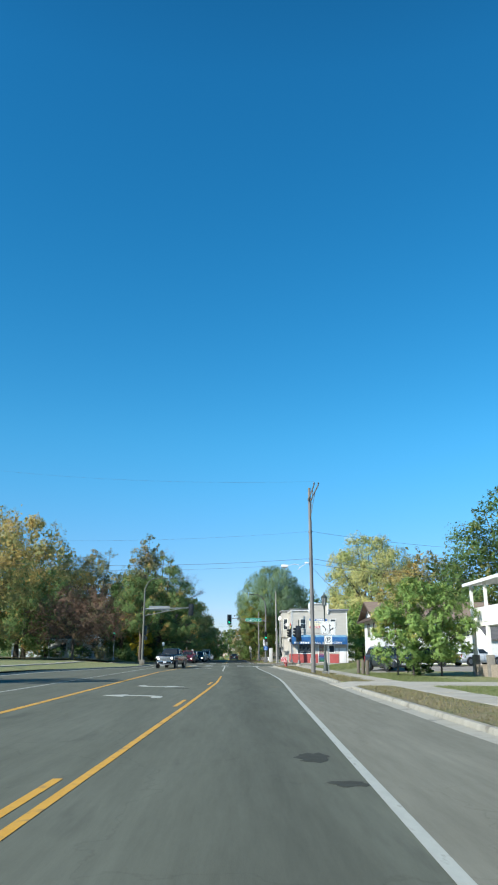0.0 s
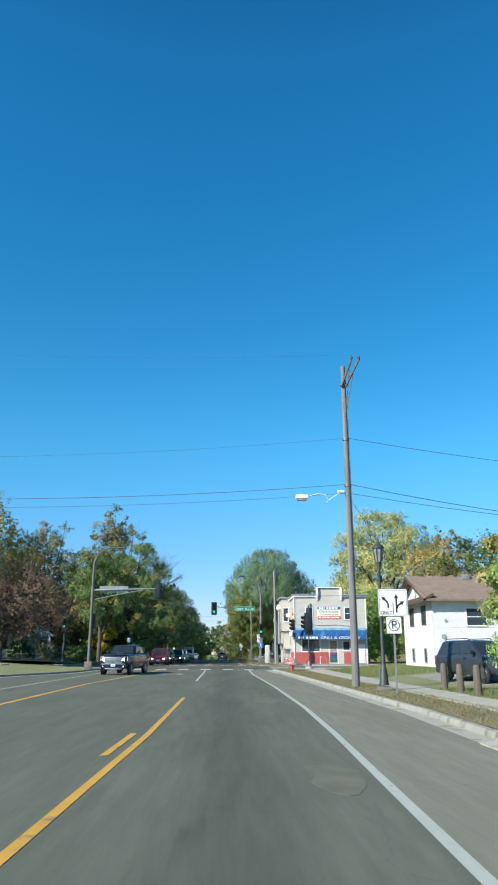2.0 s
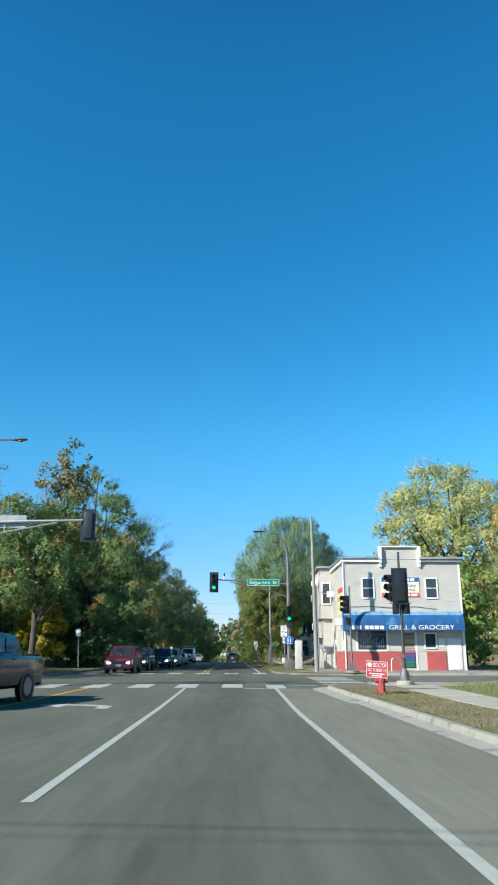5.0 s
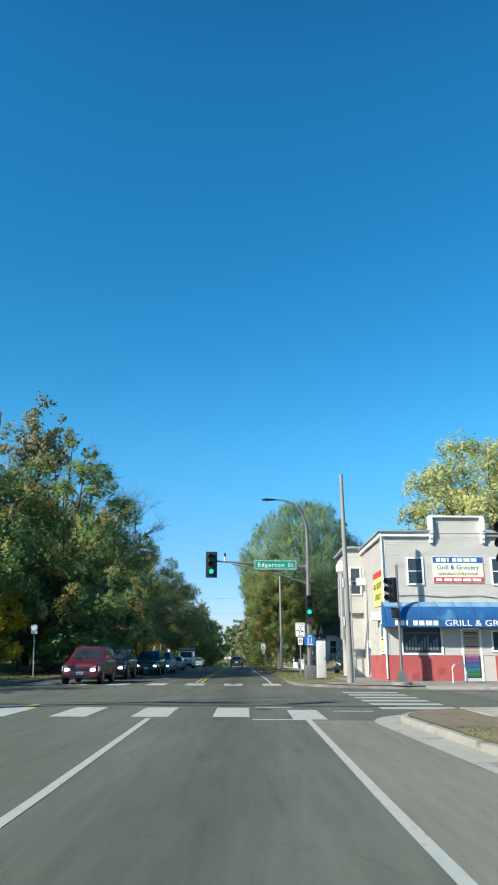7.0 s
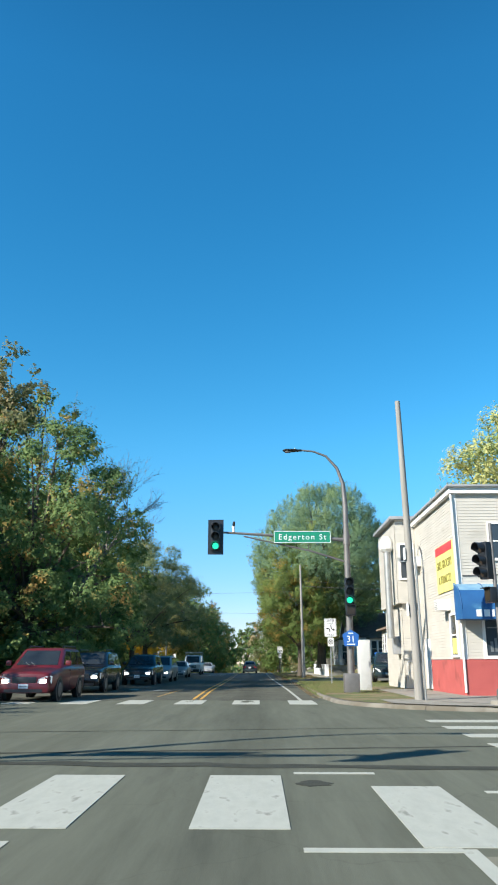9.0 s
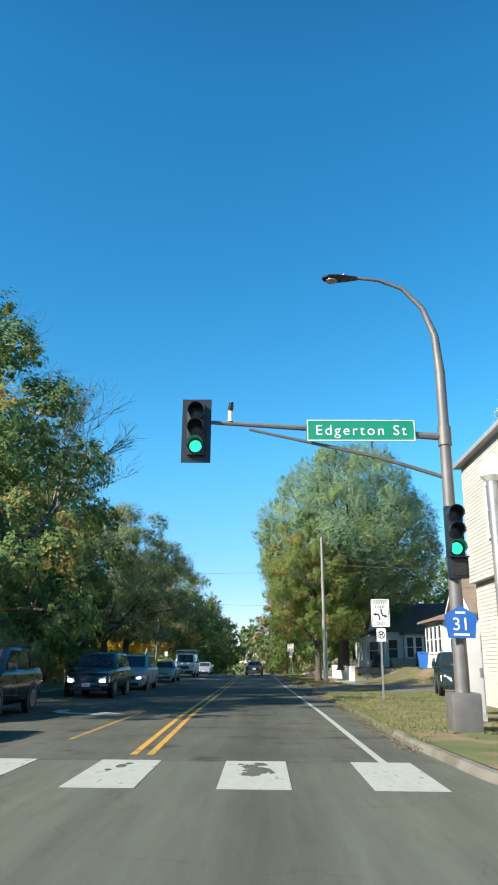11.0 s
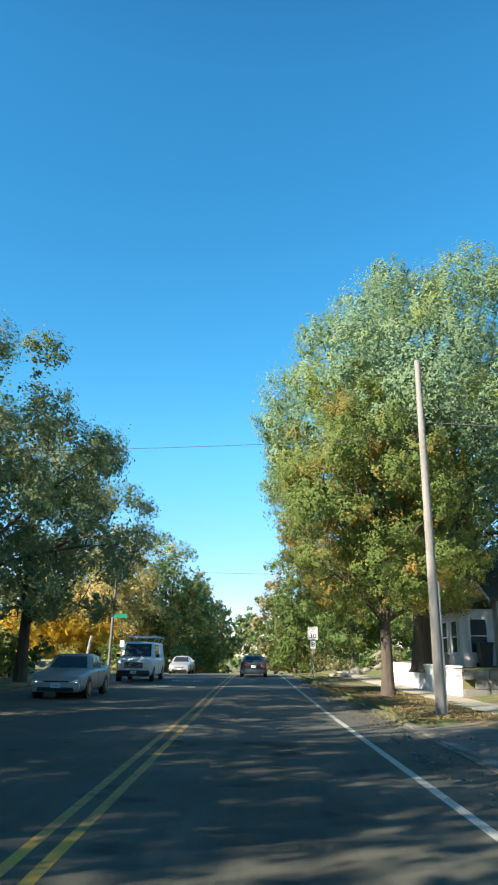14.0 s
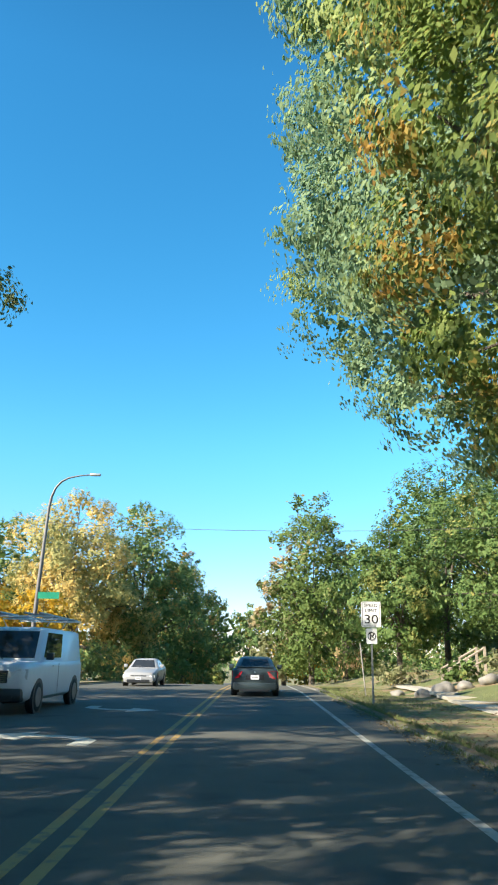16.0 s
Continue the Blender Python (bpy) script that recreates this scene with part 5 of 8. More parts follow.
# split-level white house with a low brown roof
h = gable_house(14.4, 76.0, 0.55, 12, 8.2, 4.55, 6.2, "x", "siding_white", "shingle_brown", "white split-level house with a low brown shingle roof", 0.7, 0.15, fascia="trim_brown")
part("pent_roof", prism([(-0.72, 4.22), (0.0, 4.62), (0.0, 4.78), (-0.72, 4.38)], -0.7, 8.9, "xz"), M["trim_brown"], h, "dark brown pent eave across the gable")
part("gable_strip", box(-0.05, -0.022, 4.03, 4.17, 4.8, 6.05), M["trim_brown"], h)
for yy in (1.6, 5.0):
    window(h, -0.02, yy + 0.5, 2.85, 0.95, 1.15, -90, mat="trim_brown")
    window(h, -0.02, yy + 0.5, 0.3, 0.6, 0.85, -90, rails=0, mat="trim_grey")
for xx in (3.0, 8.5):
    window(h, xx, -0.02, 2.7, 1.3, 1.1)
part("medallion", tube([(0.7, -0.02, 1.95), (0.7, -0.06, 1.95)], 0.17, 14), M["trim_grey"], h)
part("medallion", tube([(0.9, -0.02, 3.0), (0.9, -0.06, 3.0)], 0.11, 12), M["trim_grey"], h)
part("vent_cap", box(3.4, 3.9, 3.4, 3.9, 6.1, 6.5, 0.03), M["galv"], h)
# white house with a two-storey porch
h = gable_house(18.6, 41.5, 0.5, 8, 10, 5.6, 7.6, "y", "siding_white", "shingle_grey", "white house with a two-storey front porch", 0.3)
part("porch_floor", box(-2.6, -0.01, 0.2, 9.4, -0.4, 0.35), M["wood_rail"], h)
part("balcony", box(-2.6, -0.01, 0.2, 9.4, 2.75, 3.0), M["trim_white"], h)
part("balcony_wall", box(-2.62, -2.5, 0.2, 9.4, 3.0, 3.95), M["trim_white"], h)
part("balcony_wall", box(-2.5, -0.02, 0.18, 0.3, 3.0, 3.95), M["trim_white"], h)
part("porch_roof", prism([(-2.95, 5.45), (-0.01, 5.75), (-0.01, 5.95), (-2.95, 5.65)], -0.2, 9.8, "xz"), M["trim_white"], h)
for yy in (0.3, 3.3, 6.3, 9.2):
    part("post", box(-2.6, -2.42, yy, yy + 0.18, 3.95, 5.5), M["trim_white"], h)
    part("post", box(-2.62, -2.4, yy, yy + 0.22, 0.95, 2.75), M["trim_white"], h)
    part("pier", box(-2.7, -2.3, yy - 0.1, yy + 0.3, -0.4, 0.95), M["stone"], h)
for yy in (2.4, 7.2):
    window(h, -0.02, yy, 3.7, 0.9, 1.5, -90), window(h, -0.02, yy, 0.95, 1.0, 1.5, -90)
# pale blue house behind the corner shop
h = gable_house(23.5, 109.0, 0.25, 7, 8, 5.2, 7.9, "x", "siding_blue", "shingle_grey", "pale blue gabled house with white windows", 0.35)
for xx in (1.8, 5.0):
    window(h, xx, -0.02, 3.2, 0.8, 1.3), window(h, xx, -0.02, 0.8, 0.8, 1.4)
for yy in (2.0, 4.0, 6.2):
    window(h, -0.02, yy, 3.2, 0.8, 1.3, -90), window(h, -0.02, yy, 0.8, 0.8, 1.4, -90)
window(h, -0.02, 4.0, 5.6, 0.7, 1.1, -90)
# low garage
h = gable_house(24.5, 72.5, 0.35, 7, 6, 2.6, 4.0, "x", "siding_white", "shingle_grey", "low white garage behind the parking area", 0.3, name="garage")
part("garage_door", box(-0.05, -0.01, 1.0, 5.0, 0, 2.2), M["trim_white"], h)
# white cottage with an enclosed porch beside the alley
h = gable_house(13.7, 145.2, 1.22, 9, 6, 3.45, 5.7, "x", "siding_white", "shingle_brown", "white gabled cottage with a brown roof and enclosed porch", 0.35)
part("porch", box(-1.9, -0.01, 0.3, 5.6, -1.0, 2.9), M["siding_white"], h)
part("siding", lap((-1.9, 0.295), (-0.01, 0.295), 0, 0.8), M["siding_white"], h, smooth=0), part("siding", lap((-1.905, 5.6), (-1.905, 0.3), 0, 0.8), M["siding_white"], h, smooth=0)
part("porch_roof", loft([[(-2.35, -0.15, 2.85), (-2.35, 6.05, 2.85), (-0.01, 6.05, 2.85), (-0.01, -0.15, 2.85)], [(-2.35, -0.15, 2.98), (-2.35, 6.05, 2.98), (-0.01, 6.05, 2.98), (-0.01, -0.15, 2.98)], [(-0.3, 1.6, 3.65), (-0.3, 4.3, 3.65), (-0.01, 4.3, 3.65), (-0.01, 1.6, 3.65)]]), M["shingle_brown"], h, smooth=20)
window(h, 1.6, -0.02, 1.0, 1.5, 1.5, bars=1), window(h, 5.0, -0.02, 1.0, 1.2, 1.5, bars=1)
window(h, -0.02, 3.0, 3.95, 0.55, 0.9, -90)
window(h, -0.95, 0.28, 0.95, 1.1, 1.6, bars=1)
for yy in (1.2, 2.4, 3.6, 4.8):
    window(h, -1.92, yy, 0.95, 0.8, 1.6, -90)
# second white cottage under the big tree
h = gable_house(10.35, 160.0, 0.95, 7.4, 9, 3.1, 5.4, "x", "siding_white", "shingle_grey", "white cottage half hidden by a big tree", 0.4)
part("porch", box(-1.4, -0.01, 0.6, 7.2, -0.3, 2.6), M["siding_white"], h)
part("porch_roof", prism([(-1.8, 2.45), (-0.01, 3.2), (-0.01, 3.35), (-1.8, 2.6)], 0.3, 7.5, "xz"), M["shingle_grey"], h)
window(h, 0.75, -0.02, 0.9, 0.7, 1.4), window(h, 5.6, -0.02, 0.9, 0.9, 1.4)
bay = part("bay", box(1.6, 3.7, -1.0, -0.02, -0.3, 2.75), M["siding_white"], h, "glazed bay beside the steps")
part("skirt", box(1.56, 3.74, -1.04, -1.003, -0.3, 0.85), M["concrete"], bay, "tan stucco skirt below the bay windows")
part("bay_roof", loft([[(1.3, -1.35, 2.72), (4.0, -1.35, 2.72), (4.0, -0.02, 2.72), (1.3, -0.02, 2.72)], [(1.3, -1.35, 2.85), (4.0, -1.35, 2.85), (4.0, -0.02, 2.85), (1.3, -0.02, 2.85)], [(2.2, -0.1, 3.5), (3.1, -0.1, 3.5), (3.1, -0.02, 3.5), (2.2, -0.02, 3.5)]]), M["shingle_grey"], bay, smooth=20)
for xx in (1.95, 2.65, 3.35):
    window(h, xx, -1.02, 0.98, 0.5, 1.5)
window(h, 1.58, -0.5, 0.98, 0.5, 1.5, -90)
window(h, -0.7, 0.58, 0.75, 0.7, 1.4)
for yy in (1.8, 3.6, 5.4):
    window(h, -1.42, yy, 0.75, 1.0, 1.35, -90)
# house beyond the steps
h = gable_house(15.5, 186.5, 0.75, 8, 9, 3.2, 6.0, "x", "siding_white", "shingle_grey", "pale house behind yard trees", 0.4)
for yy in (2.0, 6.0):
    window(h, -0.02, yy, 1.0, 1.2, 1.3, -90)
window(h, 2.5, -0.02, 1.0, 1.1, 1.3)
# small house under the trees across the road
h = gable_house(-29.8, 121.0, 0.95, 8.5, 7, 2.7, 5.2, "x", "siding_white", "shingle_grey", "small white house with a columned porch under trees", 0.4)
part("porch_roof", box(1.0, 8.9, -2.2, -0.02, 2.35, 2.6, 0.03), M["trim_white"], h)
part("porch_gable", prism([(5.8, 2.6), (8.9, 2.6), (7.35, 3.7)], -2.2, -1.9, "xz"), M["trim_white"], h)
for xx in (1.2, 3.6, 6.0, 8.5):
    part("column", box(xx, xx + 0.2, -2.15, -1.95, -0.4, 2.35), M["trim_white"], h)
for xx in (2.4, 5.0, 7.4):
    window(h, xx, -0.02, 0.8, 0.9, 1.2)
h = gable_house(-44, 150, 0.5, 9, 10, 4.5, 7.2, "x", "siding_blue", "shingle_grey", "grey-blue house behind the tree row", 0.4)
window(h, 3, -0.02, 2.6, 0.9, 1.3)

# ---- street furniture ----
def signal_head(parent, x, y, z, turn, lit=True, size=0.3, name="signal_head", plate=True):
    """A three-lens signal, its lenses facing -y at turn 0."""
    s = size / 0.3
    top = new(name)
    top.parent, top.matrix_basis = parent, pose(x, y, z, 0, 0, turn)
    part("housing", box(-0.18 * s, 0.18 * s, 0, 0.2 * s, -0.54 * s, 0.54 * s, 0.02), M["black"], top)
    if plate:
        part("backplate", box(-0.3 * s, 0.3 * s, 0.1 * s, 0.11 * s, -0.68 * s, 0.68 * s), M["black"], top)
    for k, zz in enumerate((0.36, 0.0, -0.36)):
        m = M["green_light"] if (k == 2 and lit) else M["lens_off"]
        part("lens", tube([(0, 0.0, zz * s), (0, -0.012, zz * s), (0, -0.03 * s, zz * s)], [0.125 * s, 0.125 * s, 0.05 * s], 16), m, top)
        bm = bmesh.new()
        rings = []
        for yy, rr in ((0, 0.165), (-0.26, 0.165), (-0.26, 0.155), (0, 0.155)):
            rings.append([bm.verts.new((math.cos(a) * rr * s, yy * s * (1.0 if math.sin(a) > -0.3 else 0.5), zz * s + math.sin(a) * rr * s)) for a in np.linspace(-0.9, math.pi + 0.9, 14)])
        for a, b in zip(rings, rings[1:]):
            for i in range(13):
                bm.faces.new((a[i], a[i + 1], b[i + 1], b[i]))
        part("visor", bm, M["black"], top)
    return top


def walk_signal(parent, x, y, z, turn):
    top = part("walk_signal", box(-0.2, 0.2, 0, 0.2, -0.22, 0.22, 0.02), M["black"], parent)
    top.matrix_basis = pose(x, y, z, 0, 0, turn)
    part("visor", box(-0.2, 0.2, -0.12, -0.01, 0.2, 0.22), M["black"], top)
    part("lens", box(-0.15, 0.15, -0.012, 0.0, -0.16, 0.16), M["lens_off"], top)


def sign_face(parent, name, w, h, z, mat, y=-0.05, label="", round_by=0.04, border=True, x=0.0):
    bm = box(x - w / 2, x + w / 2, y - 0.004, y + 0.004, z - h / 2, z + h / 2)
    es = [e for e in bm.edges if abs(e.verts[0].co.x - e.verts[1].co.x) < 1e-4 and abs(e.verts[0].co.z - e.verts[1].co.z) < 1e-4]
    bmesh.ops.bevel(bm, geom=es, offset=round_by, segments=4, affect="EDGES", profile=0.5)
    top = part(name, bm, mat, parent, label)
    if border:
        b = 0.012
        bm = bmesh.new()
        for x0, x1, z0, z1 in ((-w / 2 + 0.03, w / 2 - 0.03, h / 2 - 0.03 - b, h / 2 - 0.03), (-w / 2 + 0.03, w / 2 - 0.03, -h / 2 + 0.03, -h / 2 + 0.03 + b), (-w / 2 + 0.03, -w / 2 + 0.03 + b, -h / 2 + 0.03 + b, h / 2 - 0.03 - b), (w / 2 - 0.03 - b, w / 2 - 0.03, -h / 2 + 0.03 + b, h / 2 - 0.03 - b)):
            box(x + x0, x + x1, y - 0.007, y - 0.004, z + z0, z + z1, bm=bm)
        part("border", bm, M["ink"], top)
    return top


def arrow_mark(parent, pts, w, y, head, mat=None):
    """A curved arrow drawn as raised bars with a triangular head; pts in x, z."""
    bm = bmesh.new()
    for (x0, z0), (x1, z1) in zip(pts, pts[1:]):
        d = Vector((x1 - x0, z1 - z0)).normalized()
        n = Vector((-d.y, d.x)) * w / 2
        e = d * w * 0.2
        prism([(x0 + n.x - e.x, z0 + n.y - e.y), (x1 + n.x + e.x, z1 + n.y + e.y), (x1 - n.x + e.x, z1 - n.y + e.y), (x0 - n.x - e.x, z0 - n.y - e.y)], y - 0.004, y, "xz", bm)
    (x0, z0), (x1, z1) = pts[-2:]
    d = Vector((x1 - x0, z1 - z0)).normalized()
    n = Vector((-d.y, d.x)) * head * 0.55
    prism([(x1 + n.x, z1 + n.y), (x1 + d.x * head, z1 + d.y * head), (x1 - n.x, z1 - n.y)], y - 0.0045, y, "xz", bm)
    return part("arrow", bm, mat or M["ink"], parent)


def no_parking(parent, z, w=0.46, h=0.52, x=0.0):
    f = sign_face(parent, "no_parking_plate", w, h, z, M["sign_white"], x=x, label="white no-parking plate", border=False)
    writing("P", 0.36 * h / 0.52, M["ink"], f, x, -0.058, z)
    r = w * 0.36
    part("ring", tube([(x + math.cos(a) * r, -0.057, z + math.sin(a) * r) for a in np.linspace(0, 2 * math.pi, 25)], 0.014, 4, cap=False), M["ink"], f)
    part("slash", tube([(x - r * 0.7, -0.058, z + r * 0.7), (x + r * 0.7, -0.058, z - r * 0.7)], 0.014, 4), M["ink"], f)
    return f


def base_z(x, y):
    return G(y) + 0.11 + rise(x, y)


# wooden utility pole with its street light and spans
pa = thing("utility_pole", pose(5.76, 56.6, base_z(5.8, 56.5)), "tall weathered wooden utility pole in the verge", "utility pole")
part("pole", tube([(0, 0, -0.3), (-0.02, 0, 4), (-0.05, 0, 9), (-0.08, 0, 14.0)], [0.165, 0.145, 0.125, 0.1], 12), M["pole_wood"], pa)
for sx, ex in ((-0.2, 0.3), (0.0, 0.64)):
    part("cross_arm", tube([(sx, -0.15, 12.95), ((sx + ex) / 2, -0.16, 13.6), (ex, -0.17, 14.25)], 0.05, 6), M["post_wood"], pa)
    part("brace", tube([(-0.06, -0.13, 11.5), (ex * 0.6, -0.17, 13.75)], 0.02, 5), M["post_wood"], pa)
    part("insulator", tube([(ex, -0.17, 14.25), (ex, -0.17, 14.35), (ex, -0.17, 14.45)], [0.045, 0.07, 0.03], 8), M["black"], pa)
for zz in (8.0, 8.4, 10.5, 13.1):
    part("clamp", tube([(-0.006 * zz, 0, zz - 0.06), (-0.006 * zz, 0, zz + 0.06)], 0.15, 12), M["bronze"], pa)
part("ground_wire", tube([(0.13, -0.1, 0.3), (0.1, -0.1, 6), (0.06, -0.08, 11.4)], 0.012, 5), M["wire"], pa)
hl = thing("hanging_street_light", pose(3.68, 56.5, 7.86), "small white street light slung on the span wire", "street light")
part("housing", box(-0.27, 0.27, -0.14, 0.14, -0.02, 0.16, 0.04), M["trim_white"], hl)
part("lens", box(-0.2, 0.2, -0.11, 0.11, -0.09, -0.021, 0.02), M["lantern_glass"], hl)
part("hanger", tube([(0, 0, 0.16), (0, 0, 0.3)], 0.02, 6), M["galv"], hl)
part("lead", tube([(0.27, 0, 0.1), (0.7, 0, 0.22), (1.05, 0, 0.18), (1.15, 0, -0.05), (1.0, 0, -0.2), (1.3, 0, 0.05), (1.75, 0, 0.32)], 0.016, 5), M["trim_white"], hl)
part("coupling", box(1.55, 1.85, -0.04, 0.04, 0.28, 0.38, 0.01), M["trim_white"], hl)


def span(p, q, sag, r, label="black overhead cable across the road"):
    pts = [Vector(p).lerp(Vector(q), u) - Vector((0, 0, 4 * sag * u * (1 - u))) for u in np.linspace(0, 1, 17)]
    ob = put(tube(pts, r, 5), "overhead_cable", M["wire"], None)
    return tagged(ob, label, "cable", "overhead cables")


span((5.6, 56.5, 8.5), (-34, 60, 9.6), 0.95, 0.011), span((5.62, 56.5, 8.12), (-34, 60, 9.2), 0.95, 0.007)
span((5.62, 56.5, 10.6), (-34, 60, 11.2), 0.9, 0.005), span((6.04, 56.33, 14.55), (-34, 60, 17.9), 1.0, 0.004)
span((5.82, 56.5, 8.5), (40, 64, 8.2), 1.2, 0.014), span((5.82, 56.5, 8.1), (40, 60, 7.4), 1.0, 0.011), span((5.82, 56.5, 10.6), (40, 62, 10.5), 1.0, 0.011), span((5.84, 56.5, 7.8), (14.6, 77, 5.2), 0.7, 0.01)
span((4.4, 146.2, 7.2), (-24, 149, 7.6), 0.35, 0.007), span((4.4, 146.2, 7.6), (40, 146, 8.6), 0.8, 0.02), span((4.4, 146.2, 8.0), (40, 150, 9.5), 0.8, 0.012), span((-12.3, 190, 8.5), (30, 186, 9.5), 1.0, 0.012)

# ornamental lantern post
lp = thing("lantern_post", pose(6.35, 53.9, base_z(6.35, 53.9)), "dark green cast-iron lantern post in the verge", "street lamp")
part("plinth", box(-0.23, 0.23, -0.23, 0.23, -0.1, 0.16, 0.03), M["wall_grey"], lp, "grey stone plinth")
part("post", tube([(0, 0, 0.2), (0, 0, 0.3), (0, 0, 0.75), (0, 0, 0.85), (0, 0, 1.0), (0, 0, 4.4), (0, 0, 4.5), (0, 0, 4.62), (0, 0, 4.75)], [0.19, 0.17, 0.125, 0.095, 0.078, 0.052, 0.075, 0.06, 0.1], 14), M["green_iron"], lp)
ln = part("lantern", tube([(0, 0, 4.75), (0, 0, 4.8), (0, 0, 5.28)], [0.11, 0.125, 0.205], 6), M["lantern_glass"], lp, "six-sided frosted lantern")
for k in range(6):
    a = 2 * math.pi * k / 6
    part("rib", tube([(0.13 * math.cos(a), 0.13 * math.sin(a), 4.78), (0.215 * math.cos(a), 0.215 * math.sin(a), 5.3)], 0.014, 5), M["green_iron"], ln)
part("cap", tube([(0, 0, 5.28), (0, 0, 5.33), (0, 0, 5.48), (0, 0, 5.52), (0, 0, 5.62), (0, 0, 5.72)], [0.245, 0.245, 0.09, 0.045, 0.04, 0.005], 12), M["green_iron"], lp)

# turn-lane sign
ts = thing("turn_lane_sign", pose(6.28, 51.5, base_z(6.28, 51.5)), "white lane-use sign with black arrows on a post", "road sign")
part("post", box(-0.03, 0.03, -0.02, 0.02, -0.2, 3.55), M["galv"], ts)
f = sign_face(ts, "sign_face", 1.02, 0.92, 3.05, M["sign_white"])
arrow_mark(f, [(-0.17, 2.87), (-0.17, 2.98), (-0.21, 3.08), (-0.3, 3.16)], 0.06, -0.055, 0.14)
arrow_mark(f, [(0.12, 2.72), (0.12, 3.2)], 0.055, -0.055, 0.14)
arrow_mark(f, [(0.12, 2.85), (0.17, 2.95), (0.28, 3.02)], 0.055, -0.055, 0.14)
writing("ONLY", 0.17, M["ink"], f, -0.25, -0.056, 2.7, 0.4)
part("divider", box(-0.012, 0.012, -0.058, -0.054, 2.65, 3.05), M["ink"], f)
no_parking(ts, 2.28, 0.52, 0.56, 0.0)

# three timber posts by the parking area
bp = thing("timber_post", pose(8.75, 54.4, base_z(8.75, 54.4)), "short weathered timber post beside the path", "post", "parking posts")
part("post", tube([(0, 0, -0.1), (0, 0, 0.85), (0.01, 0, 0.98)], [0.13, 0.125, 0.1], 10), M["post_wood"], bp)
for xx, yy in ((8.75, 52.4), (8.7, 50.4)):
    copy_thing(bp, pose(xx, yy, base_z(xx, yy)))

# signal on the near corner, seen from behind, with the hydrant and event sign before it
ns = thing("traffic_signal", pose(7.35, 88.6, G(88) + 0.12), "black post-mounted traffic signal at the near corner", "traffic signal", "corner signals")
part("footing", tube([(0, 0, -0.15), (0, 0, 0.16), (0, 0, 0.2)], [0.36, 0.34, 0.3], 16), M["concrete"], ns)
part("base", tube([(0, 0, 0.18), (0, 0, 0.5), (0, 0, 0.66)], [0.2, 0.17, 0.07], 8), M["bronze"], ns)
part("post", tube([(0, 0, 0.5), (0, 0, 5.2)], [0.065, 0.05], 10), M["green_iron"], ns)
signal_head(ns, -0.05, -0.12, 3.8, 180, False, 0.32), signal_head(ns, -0.35, 0, 3.75, -70, False, plate=False), walk_signal(ns, 0.25, 0.1, 2.95, 120), walk_signal(ns, -0.28, 0.1, 2.95, -90)
part("button", box(-0.06, 0.06, -0.1, -0.05, 1.05, 1.2, 0.01), M["bronze"], ns)
hy = thing("fire_hydrant", pose(5.45, 83.3, base_z(5.45, 83.3)), "red fire hydrant in the verge", "hydrant")
part("barrel", tube([(0, 0, -0.1), (0, 0, 0.06), (0, 0, 0.07), (0, 0, 0.55), (0, 0, 0.56), (0, 0, 0.62), (0, 0, 0.72), (0, 0, 0.78)], [0.18, 0.18, 0.12, 0.115, 0.15, 0.15, 0.1, 0.03], 14), M["hydrant_red"], hy)
part("bonnet_nut", tube([(0, 0, 0.77), (0, 0, 0.85)], 0.03, 5), M["hydrant_red"], hy)
for a in (-90, 0, 180):
    d = Vector((math.cos(radians(a)), math.sin(radians(a)), 0))
    part("outlet", tube([d * 0.1 + Vector((0, 0, 0.42)), d * 0.19 + Vector((0, 0, 0.42)), d * 0.21 + Vector((0, 0, 0.42))], [0.075, 0.075, 0.05], 8), M["hydrant_red"], hy)
ev = thing("yard_sign", pose(5.16, 82.7, base_z(5.16, 82.7), 0, 4), "red and white event yard sign on wire legs", "yard sign")
for xx in (-0.2, 0.2):
    part("leg", tube([(xx, 0, -0.1), (xx, 0, 0.95)], 0.006, 5), M["galv"], ev)
f = sign_face(ev, "sign_board", 0.66, 0.5, 0.78, M["sign_red"], -0.012, round_by=0.01, border=False)
bm = bmesh.new()
for q in ((-0.33, 0.33, 0.53, 0.545), (-0.33, 0.33, 1.015, 1.03), (-0.33, -0.315, 0.545, 1.015), (0.315, 0.33, 0.545, 1.015)):
    box(q[0], q[1], -0.02, -0.016, q[2], q[3], bm=bm)
part("border", bm, M["sign_white"], f)
writing("BOOYA", 0.2, M["sign_white"], f, 0.08, -0.018, 0.91, 0.42, depth=0.003), writing("OCTOBER 15", 0.14, M["sign_white"], f, 0, -0.018, 0.755, 0.58, depth=0.003)
part("mark", tube([(-0.23, -0.016, 0.91), (-0.23, -0.021, 0.91)], 0.07, 12), M["sign_white"], f)
part("mark", box(-0.24, 0.24, -0.02, -0.016, 0.635, 0.665), M["sign_white"], f), part("mark", box(-0.16, 0.16, -0.02, -0.016, 0.575, 0.605), M["sign_white"], f)

